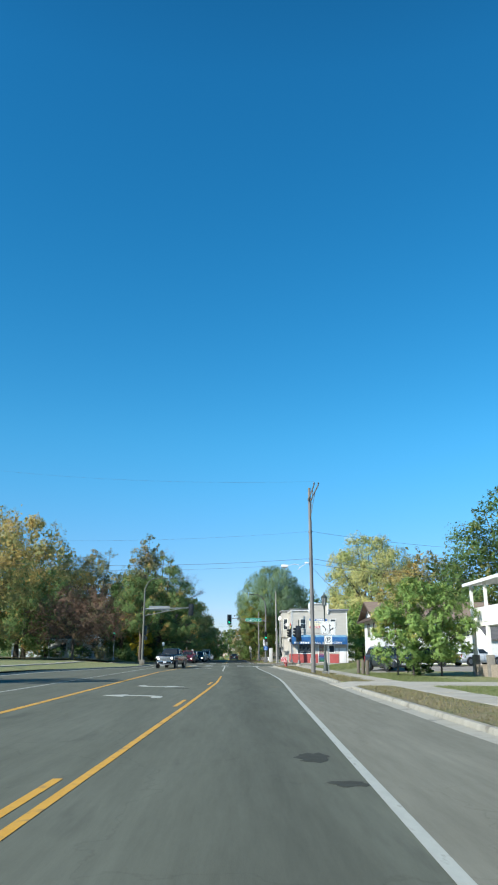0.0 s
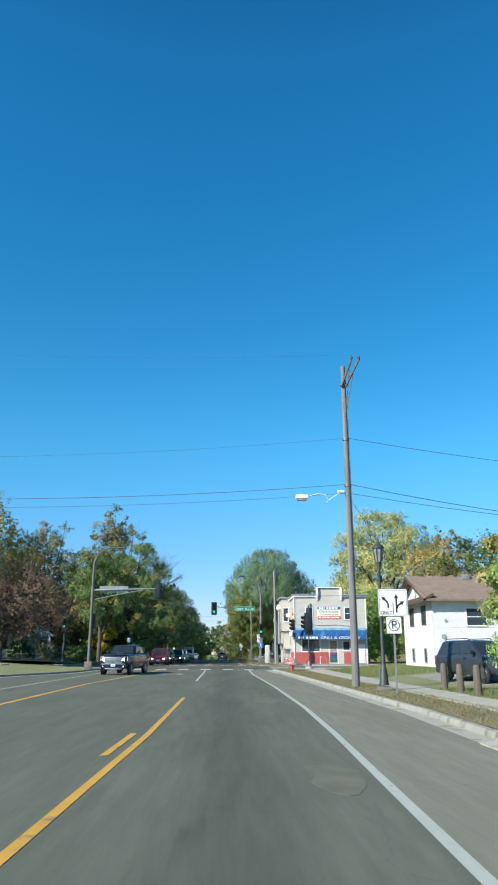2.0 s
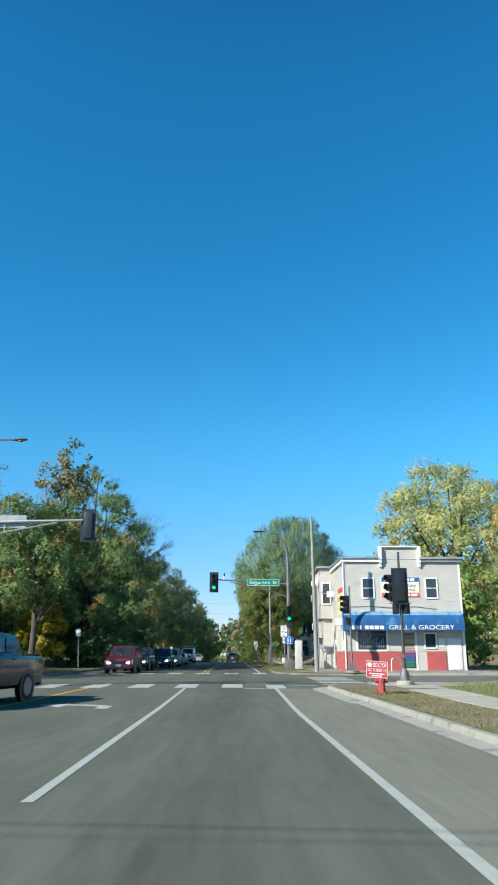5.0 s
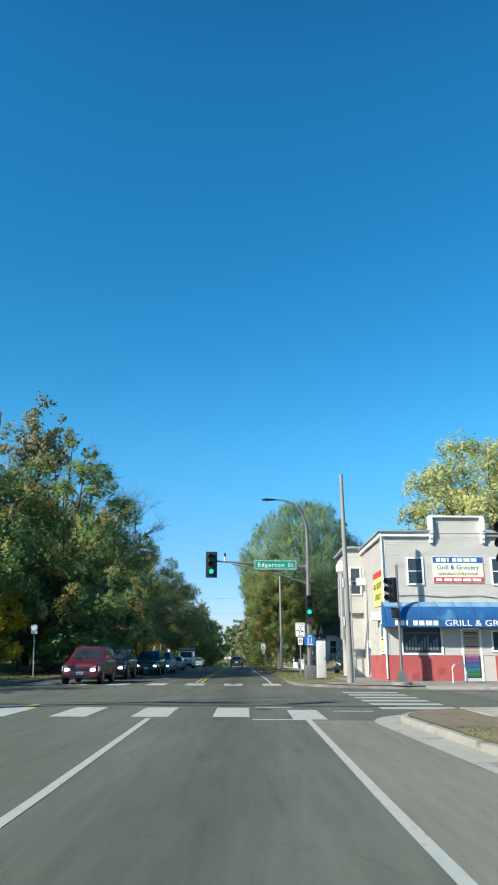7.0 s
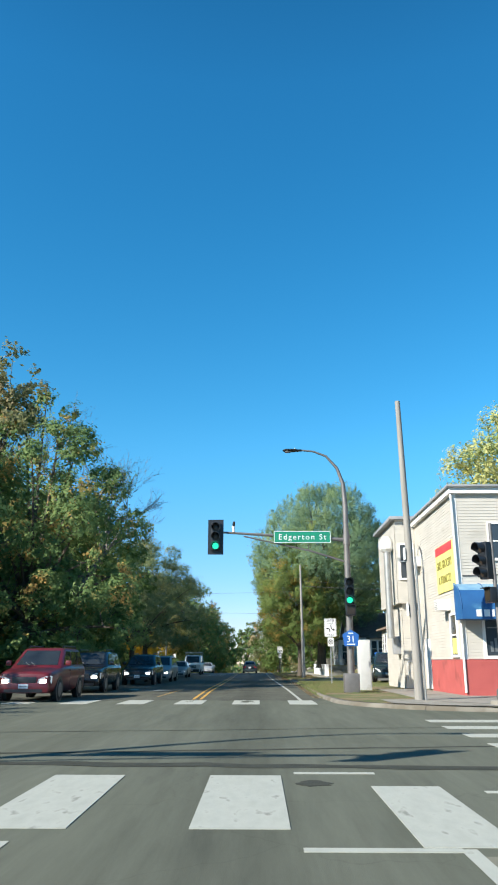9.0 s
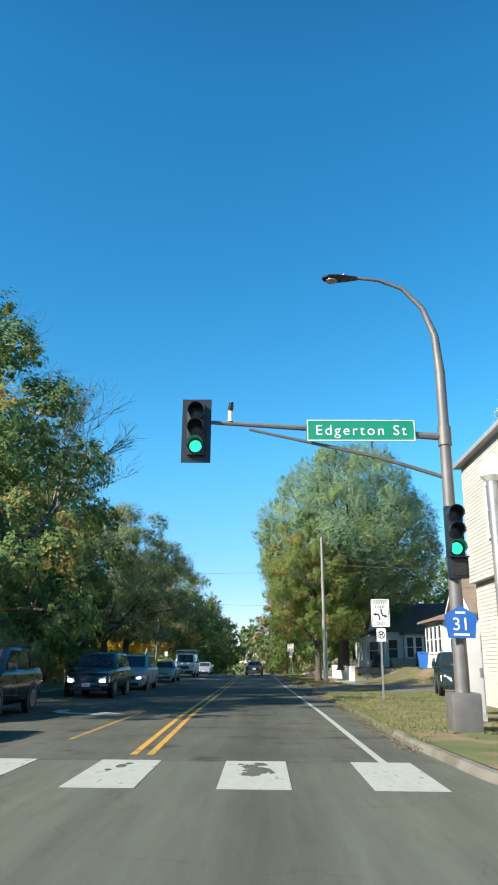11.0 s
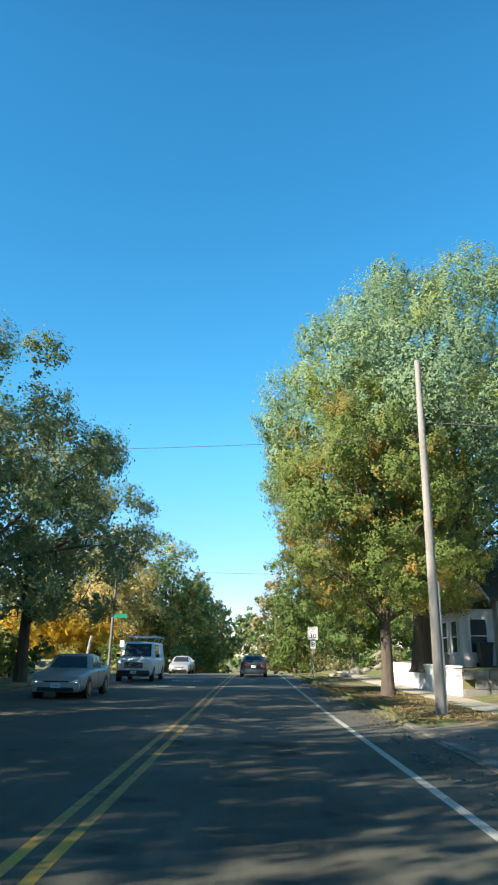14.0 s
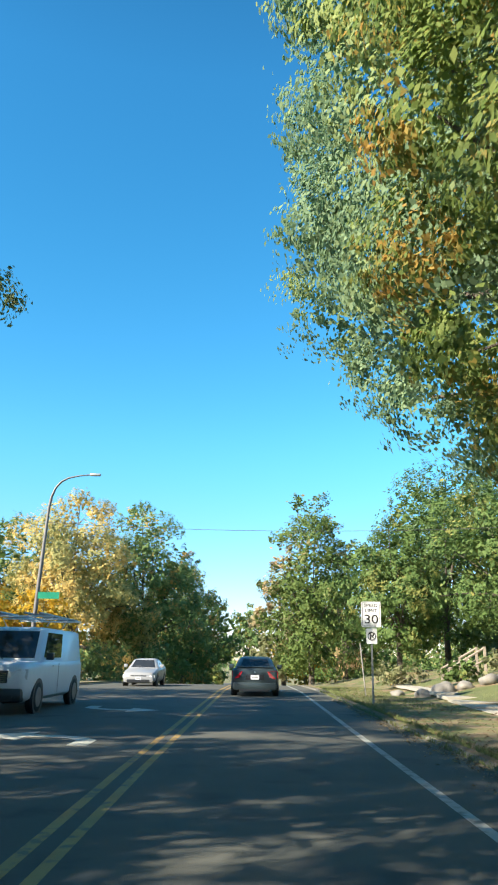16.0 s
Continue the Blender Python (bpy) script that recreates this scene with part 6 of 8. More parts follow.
# corner signal before the shop, leaning pole, bike rack
cs = thing("traffic_signal", pose(7.66, 104.7, G(105) + 0.14), "black post-mounted traffic signal before the shop", "traffic signal", "corner signals")
part("footing", tube([(0, 0, -0.1), (0, 0, 0.1), (0, 0, 0.12)], [0.42, 0.42, 0.38], 20), M["concrete_walk"], cs)
part("base", loft([[(-q, -q, zz), (q, -q, zz), (q, q, zz), (-q, q, zz)] for q, zz in ((0.2, 0.1), (0.19, 0.35), (0.12, 0.5), (0.08, 0.62))]), M["bronze"], cs)
part("post", tube([(0, 0, 0.4), (0, 0, 5.1)], [0.07, 0.05], 10), M["bronze"], cs)
signal_head(cs, -0.3, 0.02, 4.0, -65, False, plate=False), walk_signal(cs, -0.25, 0, 3.0, -80), part("bracket", tube([(0, 0, 4.4), (-0.3, 0.05, 4.4)], 0.025, 6), M["black"], cs)
pb = thing("utility_pole", pose(5.8, 107.3, G(107) + 0.1), "bare grey wooden pole leaning at the corner", "utility pole")
part("pole", tube([(0, 0, -0.2), (-0.06, 0, 5), (-0.14, 0, 9.95)], [0.15, 0.118, 0.085], 12), M["pole_grey"], pb)
for zz in (2.6, 4.4):
    part("notice", box(-0.23, -0.2, -0.12, 0.1, zz, zz + 0.4), M["sign_white"], pb)
part("conduit", tube([(0.18, -0.06, 0), (0.12, -0.06, 4.5)], 0.035, 6), M["galv"], pb)
br = thing("bike_rack", pose(10.9, 107.4, G(107) + 0.14), "white hoop bicycle rack on the pavement", "bike rack")
part("hoop", tube([(-0.32, 0, -0.05), (-0.32, 0, 0.6)] + [(0.32 * -math.cos(a), 0, 0.6 + 0.28 * math.sin(a)) for a in np.linspace(0.2, math.pi - 0.2, 9)] + [(0.32, 0, 0.6), (0.32, 0, -0.05)], 0.03, 8), M["trim_white"], br)

# mast arm at the far right corner
ms = thing("mast_arm_signal", pose(4.45, 113.6, G(114) + 0.1), "brown mast-arm traffic signal with street light and signs", "traffic signal", "mast arms")
part("footing", box(-0.3, 0.3, -0.3, 0.3, -0.1, 0.75, 0.06), M["bronze"], ms)
part("mast", tube([(0, 0, 0.6), (0, 0, 4), (0, 0, 7.6), (-0.06, 0, 8.5), (-0.3, 0, 9.2), (-0.75, 0, 9.72), (-1.3, 0, 9.94), (-1.9, 0, 10.0)], [0.15, 0.13, 0.11, 0.085, 0.065, 0.05, 0.04, 0.035], 12), M["bronze"], ms)
lum = part("luminaire", loft([[(lx, 1.1 * ly * math.cos(a), 9.985 + lz * math.sin(a)) for a in (2 * math.pi * k / 14 for k in range(14))] for lx, ly, lz in ((-2.62, 0.03, 0.02), (-2.57, 0.11, 0.045), (-2.45, 0.165, 0.06), (-2.25, 0.16, 0.065), (-2.05, 0.12, 0.06), (-1.9, 0.08, 0.05), (-1.8, 0.05, 0.045))]), M["black"], ms, "dark oval lamp head")
part("lens", tube([(-2.4, 0, 9.93), (-2.4, 0, 9.91)], 0.135, 16), M["lantern_glass"], lum)
part("photocell", tube([(-2.1, 0, 10.04), (-2.1, 0, 10.1)], 0.035, 10), M["galv"], lum)
sen = part("detector", tube([(-4.73, 0, 6.66), (-4.72, -0.03, 6.74), (-4.71, -0.05, 6.86)], [0.055, 0.06, 0.05], 10), M["black"], ms, "small dark detector on a pale bracket")
part("bracket", tube([(-4.73, 0, 6.42), (-4.73, 0, 6.5), (-4.73, 0, 6.67)], [0.07, 0.045, 0.06], 10), M["trim_white"], sen)
part("arm", tube([(0, 0, 6.08), (-2.5, 0, 6.24), (-5.15, 0, 6.4)], [0.085, 0.065, 0.045], 8), M["bronze"], ms)
part("brace", tube([(0, 0, 5.15), (-1.5, 0, 5.62), (-4.3, 0, 6.24)], [0.045, 0.04, 0.03], 6), M["bronze"], ms)
part("strut", tube([(-1.6, 0, 5.6), (-1.6, 0, 6.16)], 0.015, 6), M["bronze"], ms)
part("collar", tube([(0, 0, 5.88), (0, 0, 6.3)], 0.15, 10), M["bronze"], ms)
signal_head(ms, -5.48, -0.1, 6.21, 0, True, 0.325)
sf = sign_face(ms, "street_sign", 2.4, 0.5, 6.19, M["sign_green"], -0.12, "green street-name sign", border=False, x=-1.85)
bm = bmesh.new()
for q in ((-3.03, -0.67, 5.95, 5.97), (-3.03, -0.67, 6.41, 6.43), (-3.03, -3.01, 5.97, 6.41), (-0.69, -0.67, 5.97, 6.41)):
    box(q[0], q[1], -0.128, -0.124, q[2], q[3], bm=bm)
part("border", bm, M["sign_white"], sf)
writing("Edgerton St", 0.33, M["sign_white"], sf, -1.85, -0.126, 6.18, 1.98, apart=1.25)
signal_head(ms, 0.02, -0.25, 3.95, 0, True, plate=False), walk_signal(ms, 0.05, -0.25, 3.2, 0)
pent = [(0, 0.33), (0.33, 0.14), (0.27, -0.31), (-0.27, -0.31), (-0.33, 0.14)]
shd = part("route_shield", prism([(px, 2.1 + pz) for px, pz in pent], -0.25, -0.24, "xz"), M["sign_blue"], ms, "blue five-sided route shield")
writing("31", 0.36, M["sign_white"], shd, 0, -0.252, 2.05)
part("mark", box(-0.1, 0.1, -0.256, -0.249, 2.27, 2.31), M["sign_white"], shd), part("mark", box(-0.16, 0.16, -0.256, -0.249, 1.84, 1.88), M["sign_white"], shd)
cb = thing("signal_cabinet", pose(5.35, 116.3, base_z(5.3, 116)), "tall pale metal signal control cabinet", "cabinet")
part("body", box(-0.26, 0.26, -0.3, 0.3, 0, 2.1, 0.03), M["cabinet_grey"], cb), part("door", box(-0.22, 0.22, -0.315, -0.3, 0.15, 1.98, 0.006), M["cabinet_grey"], cb), part("handle", box(0.14, 0.18, -0.34, -0.315, 1.0, 1.2), M["galv"], cb)

# mast arm at the near left corner, seen from behind
ml = thing("mast_arm_signal", pose(-10.85, 88.6, G(88.6) + 0.1), "dull steel mast-arm signal facing away with a curved street light", "traffic signal", "mast arms")
part("footing", box(-0.3, 0.3, -0.3, 0.3, -0.1, 0.6, 0.06), M["concrete_dirty"], ml)
part("mast", tube([(0, 0, 0.5), (0, 0, 4), (-0.02, 0, 7.6), (0.0, 0, 8.7), (0.3, 0, 9.4), (0.85, 0, 9.84), (1.5, 0, 9.95), (2.2, 0, 9.95)], [0.14, 0.12, 0.1, 0.085, 0.07, 0.055, 0.045, 0.04], 12), M["dark_steel"], ml)
lum = part("luminaire", loft([[(lx, ly * math.cos(a), 9.95 + lz * math.sin(a)) for a in (2 * math.pi * k / 12 for k in range(12))] for lx, ly, lz in ((2.1, 0.05, 0.045), (2.25, 0.12, 0.06), (2.5, 0.15, 0.065), (2.68, 0.1, 0.045), (2.74, 0.03, 0.02))]), M["dark_steel"], ml)
part("lens", tube([(2.45, 0, 9.9), (2.45, 0, 9.87)], 0.11, 14), M["lantern_glass"], lum)
part("arm", tube([(0, 0, 6.36), (2.6, 0, 6.44), (5.28, 0, 6.5)], [0.085, 0.065, 0.045], 8), M["galv"], ml)
part("brace", tube([(0.05, 0, 5.58), (2.0, 0, 5.98), (4.25, 0, 6.4)], 0.04, 6), M["galv"], ml)
part("strut", tube([(2.1, 0, 5.98), (2.1, 0, 6.4)], 0.02, 6), M["galv"], ml)
part("collar", tube([(0, 0, 6.16), (0, 0, 6.58)], 0.15, 10), M["dark_steel"], ml)
part("collar", tube([(0, 0, 5.45), (0, 0, 5.7)], 0.15, 10), M["dark_steel"], ml)
part("street_sign", box(0.55, 2.95, 0.08, 0.1, 6.2, 6.72), M["galv"], ml, "back of a street-name sign")
signal_head(ml, 5.5, 0.2, 6.3, 180, False)
signal_head(ml, 0.2, 0.3, 3.9, 180, False, plate=False), walk_signal(ml, 0.25, 0.2, 3.0, 180)
fs = thing("traffic_signal", pose(-17.8, 111.0, G(111) + 0.3), "post-mounted traffic signal on the far corner", "traffic signal", "corner signals")
part("base", tube([(0, 0, -0.3), (0, 0, 0.3), (0, 0, 0.42)], [0.2, 0.17, 0.08], 8), M["galv"], fs), part("post", tube([(0, 0, 0.3), (0, 0, 4.9)], [0.065, 0.05], 10), M["galv"], fs)
signal_head(fs, 0, -0.25, 4.2, 0, True, plate=False), walk_signal(fs, 0, -0.25, 3.3, 0)

# centre-lane sign, speed sign, plain plates and other posts
cl = thing("centre_lane_sign", pose(4.87, 126.3, base_z(4.87, 126.3)), "white centre-lane-only sign with no-parking plate", "road sign")
part("post", box(-0.035, 0.035, -0.02, 0.02, -0.2, 3.62), M["galv"], cl)
f = sign_face(cl, "sign_face", 0.68, 1.0, 3.08, M["sign_white"])
writing("CENTER", 0.15, M["ink"], f, 0, -0.056, 3.46, 0.5), writing("LANE", 0.15, M["ink"], f, 0, -0.056, 3.3, 0.36), writing("ONLY", 0.16, M["ink"], f, 0, -0.056, 2.69, 0.38)
arrow_mark(f, [(-0.03, 2.84), (-0.04, 2.95), (-0.09, 3.03), (-0.16, 3.03)], 0.055, -0.055, 0.12)
arrow_mark(f, [(0.03, 3.22), (0.04, 3.1), (0.09, 2.99), (0.16, 2.97)], 0.055, -0.055, 0.12)
no_parking(cl, 2.29, 0.34, 0.48)
sp = thing("speed_limit_sign", pose(3.3, 173.6, base_z(3.3, 173.6)), "white speed limit sign with a plate below it", "road sign")
part("post", box(-0.03, 0.03, -0.02, 0.02, -0.2, 3.0), M["galv"], sp)
f = sign_face(sp, "sign_face", 0.61, 0.78, 2.66, M["sign_white"])
writing("SPEED", 0.14, M["ink"], f, 0, -0.056, 2.93, 0.42), writing("LIMIT", 0.14, M["ink"], f, 0, -0.056, 2.77, 0.36), writing("30", 0.38, M["ink"], f, 0, -0.056, 2.5, 0.42)
no_parking(sp, 2.0, 0.33, 0.47)
for xx, yy, zz, lab in ((-10.75, 114.0, 2.9, "small white parking plate on a leaning post"), (-10.6, 186, 2.4, "small white plate on a post by the verge")):
    q = thing("parking_sign", pose(xx, yy, base_z(xx, yy), 0, -3 if yy < 120 else 0), lab, "road sign")
    part("post", box(-0.025, 0.025, -0.02, 0.02, -0.2, zz), M["galv"], q), sign_face(q, "sign_face", 0.34, 0.5, zz - 0.28, M["sign_white"], border=False)
q = thing("marker_post", pose(3.75, 178.5, base_z(3.75, 178.5), 0, -5), "thin leaning marker stake in the grass", "post")
part("stake", tube([(0, 0, -0.1), (0, 0, 1.9)], 0.025, 6), M["pole_grey"], q)
pc = thing("utility_pole", pose(4.45, 146.2, base_z(4.45, 146.2)), "slim grey utility pole with a conduit", "utility pole")
part("pole", tube([(0, 0, -0.2), (-0.05, 0, 5), (-0.1, 0, 9.25)], [0.135, 0.108, 0.08], 12), M["pole_grey"], pc), part("conduit", tube([(0.13, -0.05, 0), (0.1, -0.05, 3.2)], 0.025, 6), M["galv"], pc)
lm = thing("street_lamp", pose(-12.35, 190, base_z(-12.3, 190)), "tall curved street lamp with a green sign", "street lamp")
part("mast", tube([(0, 0, -0.2), (0.15, 0, 5), (0.33, 0, 9.3), (0.42, 0, 9.9), (0.6, 0, 10.4), (0.9, 0, 10.78), (1.3, 0, 11.0), (1.9, 0, 11.13), (2.6, 0, 11.2)], [0.13, 0.11, 0.082, 0.075, 0.068, 0.06, 0.052, 0.043, 0.035], 10), M["bronze"], lm)
part("luminaire", box(2.5, 3.1, -0.12, 0.12, 11.13, 11.26, 0.04), M["galv"], lm)
part("street_sign", box(0.2, 1.35, -0.1, -0.08, 4.3, 4.65), M["sign_green"], lm, "green street-name sign")
wd = thing("fence_rail", pose(-13.2, 183.5, base_z(-13.2, 183.5)), "low wooden rail beside a leaning pale pole", "fence")
part("rail", box(-3.5, 0, -0.04, 0.04, 0.75, 0.87), M["pole_grey"], wd)
for xx in (-3.4, -1.7, -0.1):
    part("post", box(xx, xx + 0.1, -0.05, 0.05, -0.2, 0.9), M["pole_grey"], wd)
part("leaning_pole", tube([(0.3, 0, 0), (0.75, 0, 2.6)], 0.12, 8), M["pole_grey"], wd)

# retaining walls, steps, bins by the cottages
wl_ = thing("retaining_wall", pose(7.2, 155.0, G(160) + 0.1), "white painted block retaining wall along the path", "wall")
for k in range(10):
    part("block", box(-0.14, 0.14, 1.52 * k, 1.52 * k + 1.5, -0.1, 0.52), M["wall_white"], wl_), part("block", box(-0.14, 0.14, 1.52 * k, 1.52 * k + 1.5, 0.524, 1.0), M["wall_white"], wl_)
part("coping", box(-0.18, 0.18, -0.04, 15.25, 1.0, 1.08, 0.015), M["wall_white"], wl_)
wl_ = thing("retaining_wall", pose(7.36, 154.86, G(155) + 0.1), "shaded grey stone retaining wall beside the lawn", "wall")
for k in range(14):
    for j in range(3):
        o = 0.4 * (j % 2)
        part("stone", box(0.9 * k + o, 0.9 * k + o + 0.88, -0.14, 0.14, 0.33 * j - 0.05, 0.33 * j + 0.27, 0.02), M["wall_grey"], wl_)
cst = thing("concrete_steps", pose(10.75, 158.2, base_z(11, 158.5)), "pale concrete steps up to the cottage door", "steps")
for k in range(4):
    part("step", box(0, 1.15, 0.32 * k, 1.75, -0.1 if k == 0 else 0.17 * k + 0.002, 0.17 * (k + 1), 0.012), M["concrete"], cst)
st = thing("garden_steps", pose(7.6, 181.5, G(181) + 0.15), "wooden garden steps with brown handrails", "steps")
for k in range(5):
    part("tread", box(-0.1 + 0.3 * k, 0.25 + 0.3 * k, 0, 1.2, 0.16 * k, 0.16 * k + 0.06), M["wood_rail"], st)
for yy in (0, 1.2):
    part("handrail", tube([(0.0, yy, 0.95), (1.5, yy, 1.8)], 0.05, 6), M["wood_rail"], st), part("rail", tube([(0.0, yy, 0.5), (1.5, yy, 1.35)], 0.035, 6), M["wood_rail"], st)
    for xx in (0.0, 0.75, 1.5):
        part("post", box(xx - 0.05, xx + 0.05, yy - 0.05, yy + 0.05, -0.1 + 0.5 * xx, 1.0 + 0.57 * xx), M["wood_rail"], st)


def wheelie_bin(x, y, z, mat, label):
    b = thing("wheelie_bin", pose(x, y, z), label, "bin", "bins")
    part("body", loft([[(sx * w, sy * d, zz) for sx, sy in ((-1, -1), (1, -1), (1, 1), (-1, 1))] for w, d, zz in ((0.2, 0.24, 0.0), (0.29, 0.34, 0.95))]), mat, b)
    part("lid", box(-0.31, 0.31, -0.38, 0.36, 0.952, 1.04, 0.03), mat, b)
    for xx in (-0.25, 0.25):
        part("wheel", tube([(xx - 0.03, 0.3, 0.1), (xx + 0.03, 0.3, 0.1)], 0.1, 12), M["rubber"], b)


wheelie_bin(11.0, 148.2, base_z(11.0, 148.2), M["bin_blue"], "blue plastic recycling bin beside the cottage")
wheelie_bin(9.7, 160.0, base_z(9.7, 160.0), M["bin_dark"], "dark plastic bin beside the cottage porch"), wheelie_bin(12.9, 158.2, base_z(12.9, 158.2), M["bin_dark"], "dark plastic bin beside the cottage porch")
pl = thing("planter", pose(8.05, 163.6, G(163) + 1.05), "tan stone planter on the retaining wall lawn", "planter")
for j in range(3):
    for k in range(3):
        part("stone", box(-0.6 + 0.4 * k, -0.21 + 0.4 * k, -0.5, 0.5, 0.24 * j, 0.24 * j + 0.225, 0.03), M["concrete"], pl)
fence = thing("picket_fence", pose(11.4, 144.6, 0.75), "brown board fence beside the cottage", "fence")
for k in range(14):
    part("board", box(2.2 + 0.16 * k, 2.34 + 0.16 * k, -0.02, 0.02, -0.65, 1.5), M["wood_rail"], fence)
fence2 = thing("chain_fence", pose(-30, 109.5, G(110) + 0.5), "low wire fence under the trees", "fence")
for k in range(8):
    part("post", tube([(1.6 * k, 0, -0.2), (1.6 * k, 0, 1.1)], 0.03, 6), M["galv"], fence2)
for zz in (0.3, 0.7, 1.08):
    part("rail", tube([(0, 0, zz), (11.2, 0, zz)], 0.014, 5), M["galv"], fence2)

# ---- vehicles ----
def sheet(corners, depth, bm=None):
    """A thin plate over four corners, given thickness along its normal."""
    bm = bm or bmesh.new()
    c = [Vector(p) for p in corners]
    n = (c[1] - c[0]).cross(c[3] - c[0]).normalized() * depth
    a, b = [bm.verts.new(p) for p in c], [bm.verts.new(p + n) for p in c]
    bm.faces.new(a[::-1]), bm.faces.new(b)
    for i in range(4):
        j = (i + 1) % 4
        bm.faces.new((a[i], a[j], b[j], b[i]))
    return bm


# length, width, height, hood, belt, tail, screen foot, roof front, roof rear, rear-window foot, wheel radius
CARS = {"sedan": (4.75, 1.82, 1.46, 0.92, 0.95, 1.04, 0.95, 0.25, -1.05, -1.85, 0.33), "suv": (4.8, 1.9, 1.76, 1.06, 1.12, 1.15, 1.22, 0.28, -1.98, -2.32, 0.37),
        "minivan": (5.0, 1.96, 1.76, 1.04, 1.08, 1.1, 1.5, 0.45, -2.1, -2.46, 0.34), "van": (5.6, 2.02, 2.12, 1.22, 1.25, 1.3, 1.75, 1.1, -2.68, -2.78, 0.38),
        "pickup_truck": (5.85, 2.05, 1.98, 1.36, 1.36, 1.34, 1.05, 0.4, -1.25, -1.45, 0.43)}


def car(kind, m, mat, label, lit=False, group="cars in the road"):
    """A vehicle whose front points along +y; built from its side profile, with glass, lamps, wheels and plates as parts."""
    L, W, H, hood, belt, tail, ws, rf, rr, rg, wr = CARS[kind]
    top = thing(kind, m, label, "car" if kind not in ("van", "pickup_truck") else ("van" if kind == "van" else "pickup truck"), group)
    w, lo = W / 2, 0.22 if kind in ("sedan", "minivan") else 0.4 if kind == "pickup_truck" else 0.28
    def ring(y, k, zb, zt):
        half = [(0, zb), (0.8 * w * k, zb), (0.965 * w * k, zb + 0.1), (w * k, zb + 0.42 * (zt - zb)), (0.99 * w * k, zt - 0.16), (0.95 * w * k, zt - 0.05), (0.86 * w * k, zt), (0, zt + 0.025)]
        return [(px, y, pz) for px, pz in half] + [(-px, y, pz) for px, pz in half[-2:0:-1]]
    nose = 0.03 if kind in ("pickup_truck", "van") else 0.1 if kind == "suv" else 0.16
    st = [(L / 2, 0.76, lo + 0.14, hood - nose - 0.11), (L / 2 - 0.05, 0.86, lo + 0.06, hood - nose - 0.05), (L / 2 - 0.14, 0.92, lo + 0.02, hood - nose - 0.02), (L / 2 - 0.3, 0.95, lo, hood - nose), (L / 2 - 0.65, 1.0, lo, hood - nose * 0.5), (ws, 1.0, lo, hood + 0.01), (ws - 0.3, 1.0, lo, belt), (0, 1.0, lo, belt), (rg + 0.3, 1.0, lo, belt + 0.02),
          (max(rg, -L / 2 + 0.25), 1.0, lo, tail), (-L / 2 + 0.16, 0.975, lo + 0.02, tail), (-L / 2 + 0.03, 0.93, lo + 0.08, tail - 0.04), (-L / 2, 0.86, lo + 0.14, tail - 0.12)]
    body = part("body", loft([ring(*s) for s in st]), mat, top, smooth=50)
    wb, wt = 0.93 * w, (0.69 if kind == "sedan" else 0.84 if kind == "van" else 0.77) * w
    def cab(z, y0, y1, hw, cut):
        return [(-hw, y0 + cut, z), (-hw + cut, y0, z), (hw - cut, y0, z), (hw, y0 + cut, z), (hw, y1 - cut, z), (hw - cut, y1, z), (-hw + cut, y1, z), (-hw, y1 - cut, z)]
    zt = H - 0.07
    cabin = part("cabin", loft([cab(belt - 0.05, rg, ws, wb, 0.08), cab(zt, rr, rf, wt, 0.14), cab(H - 0.025, rr + 0.1, rf - 0.14, wt - 0.08, 0.16), cab(H, rr + 0.3, rf - 0.4, wt - 0.25, 0.16)]), mat, top, smooth=60)
    def on(face, u, v):
        """A point on a side of the cabin: u along, v up."""
        z = belt + (zt - belt) * v
        f = (z - (belt - 0.05)) / (zt - (belt - 0.05))
        ya, yb, hw = rg + (rr - rg) * f, ws + (rf - ws) * f, wb + (wt - wb) * f
        if face == "front":
            return Vector(((2 * u - 1) * (hw - 0.1), yb + 0.004, z))
        if face == "rear":
            return Vector(((1 - 2 * u) * (hw - 0.1), ya - 0.004, z))
        s = 1 if face == "right" else -1
        return Vector((s * (hw + 0.003), ya + (yb - ya) * u, z))
    def pane(name, face, u0, u1, v0=0.08, v1=0.93):
        q = [on(face, u0, v0), on(face, u1, v0), on(face, u1, v1), on(face, u0, v1)]
        if face in ("front", "left"):
            q = q[::-1]
        part(name, sheet(q, 0.012), M["car_glass"], cabin)
    pane("windscreen", "front", 0.03, 0.97), pane("rear_window", "rear", 0.06, 0.94)
    for f in ("left", "right"):
        cuts = ((0.55, 0.93),) if kind == "van" else ((0.1, 0.48), (0.53, 0.9)) if kind in ("sedan", "pickup_truck") else ((0.06, 0.3), (0.34, 0.62), (0.66, 0.93))
        for u0, u1 in cuts:
            pane("side_window", f, u0, u1, 0.1, 0.9)
    for s in (-1, 1):
        for yy in (L / 2 - 0.92, -L / 2 + (1.0 if kind != "pickup_truck" else 1.25)):
            part("wheel_arch", tube([(s * (w - 0.06), yy, wr), (s * (w + 0.004), yy, wr)], wr + 0.07, 24), M["black"], body)
            wh = part("wheel", tube([(s * (w - 0.22), yy, wr), (s * (w - 0.2), yy, wr), (s * (w - 0.01), yy, wr), (s * (w + 0.012), yy, wr)], [wr * 0.9, wr, wr, wr * 0.88], 24), M["rubber"], top)
            part("rim", tube([(s * (w + 0.008), yy, wr), (s * (w + 0.022), yy, wr), (s * (w + 0.016), yy, wr)], [wr * 0.66, wr * 0.62, wr * 0.2], 10), M["alloy"], wh)
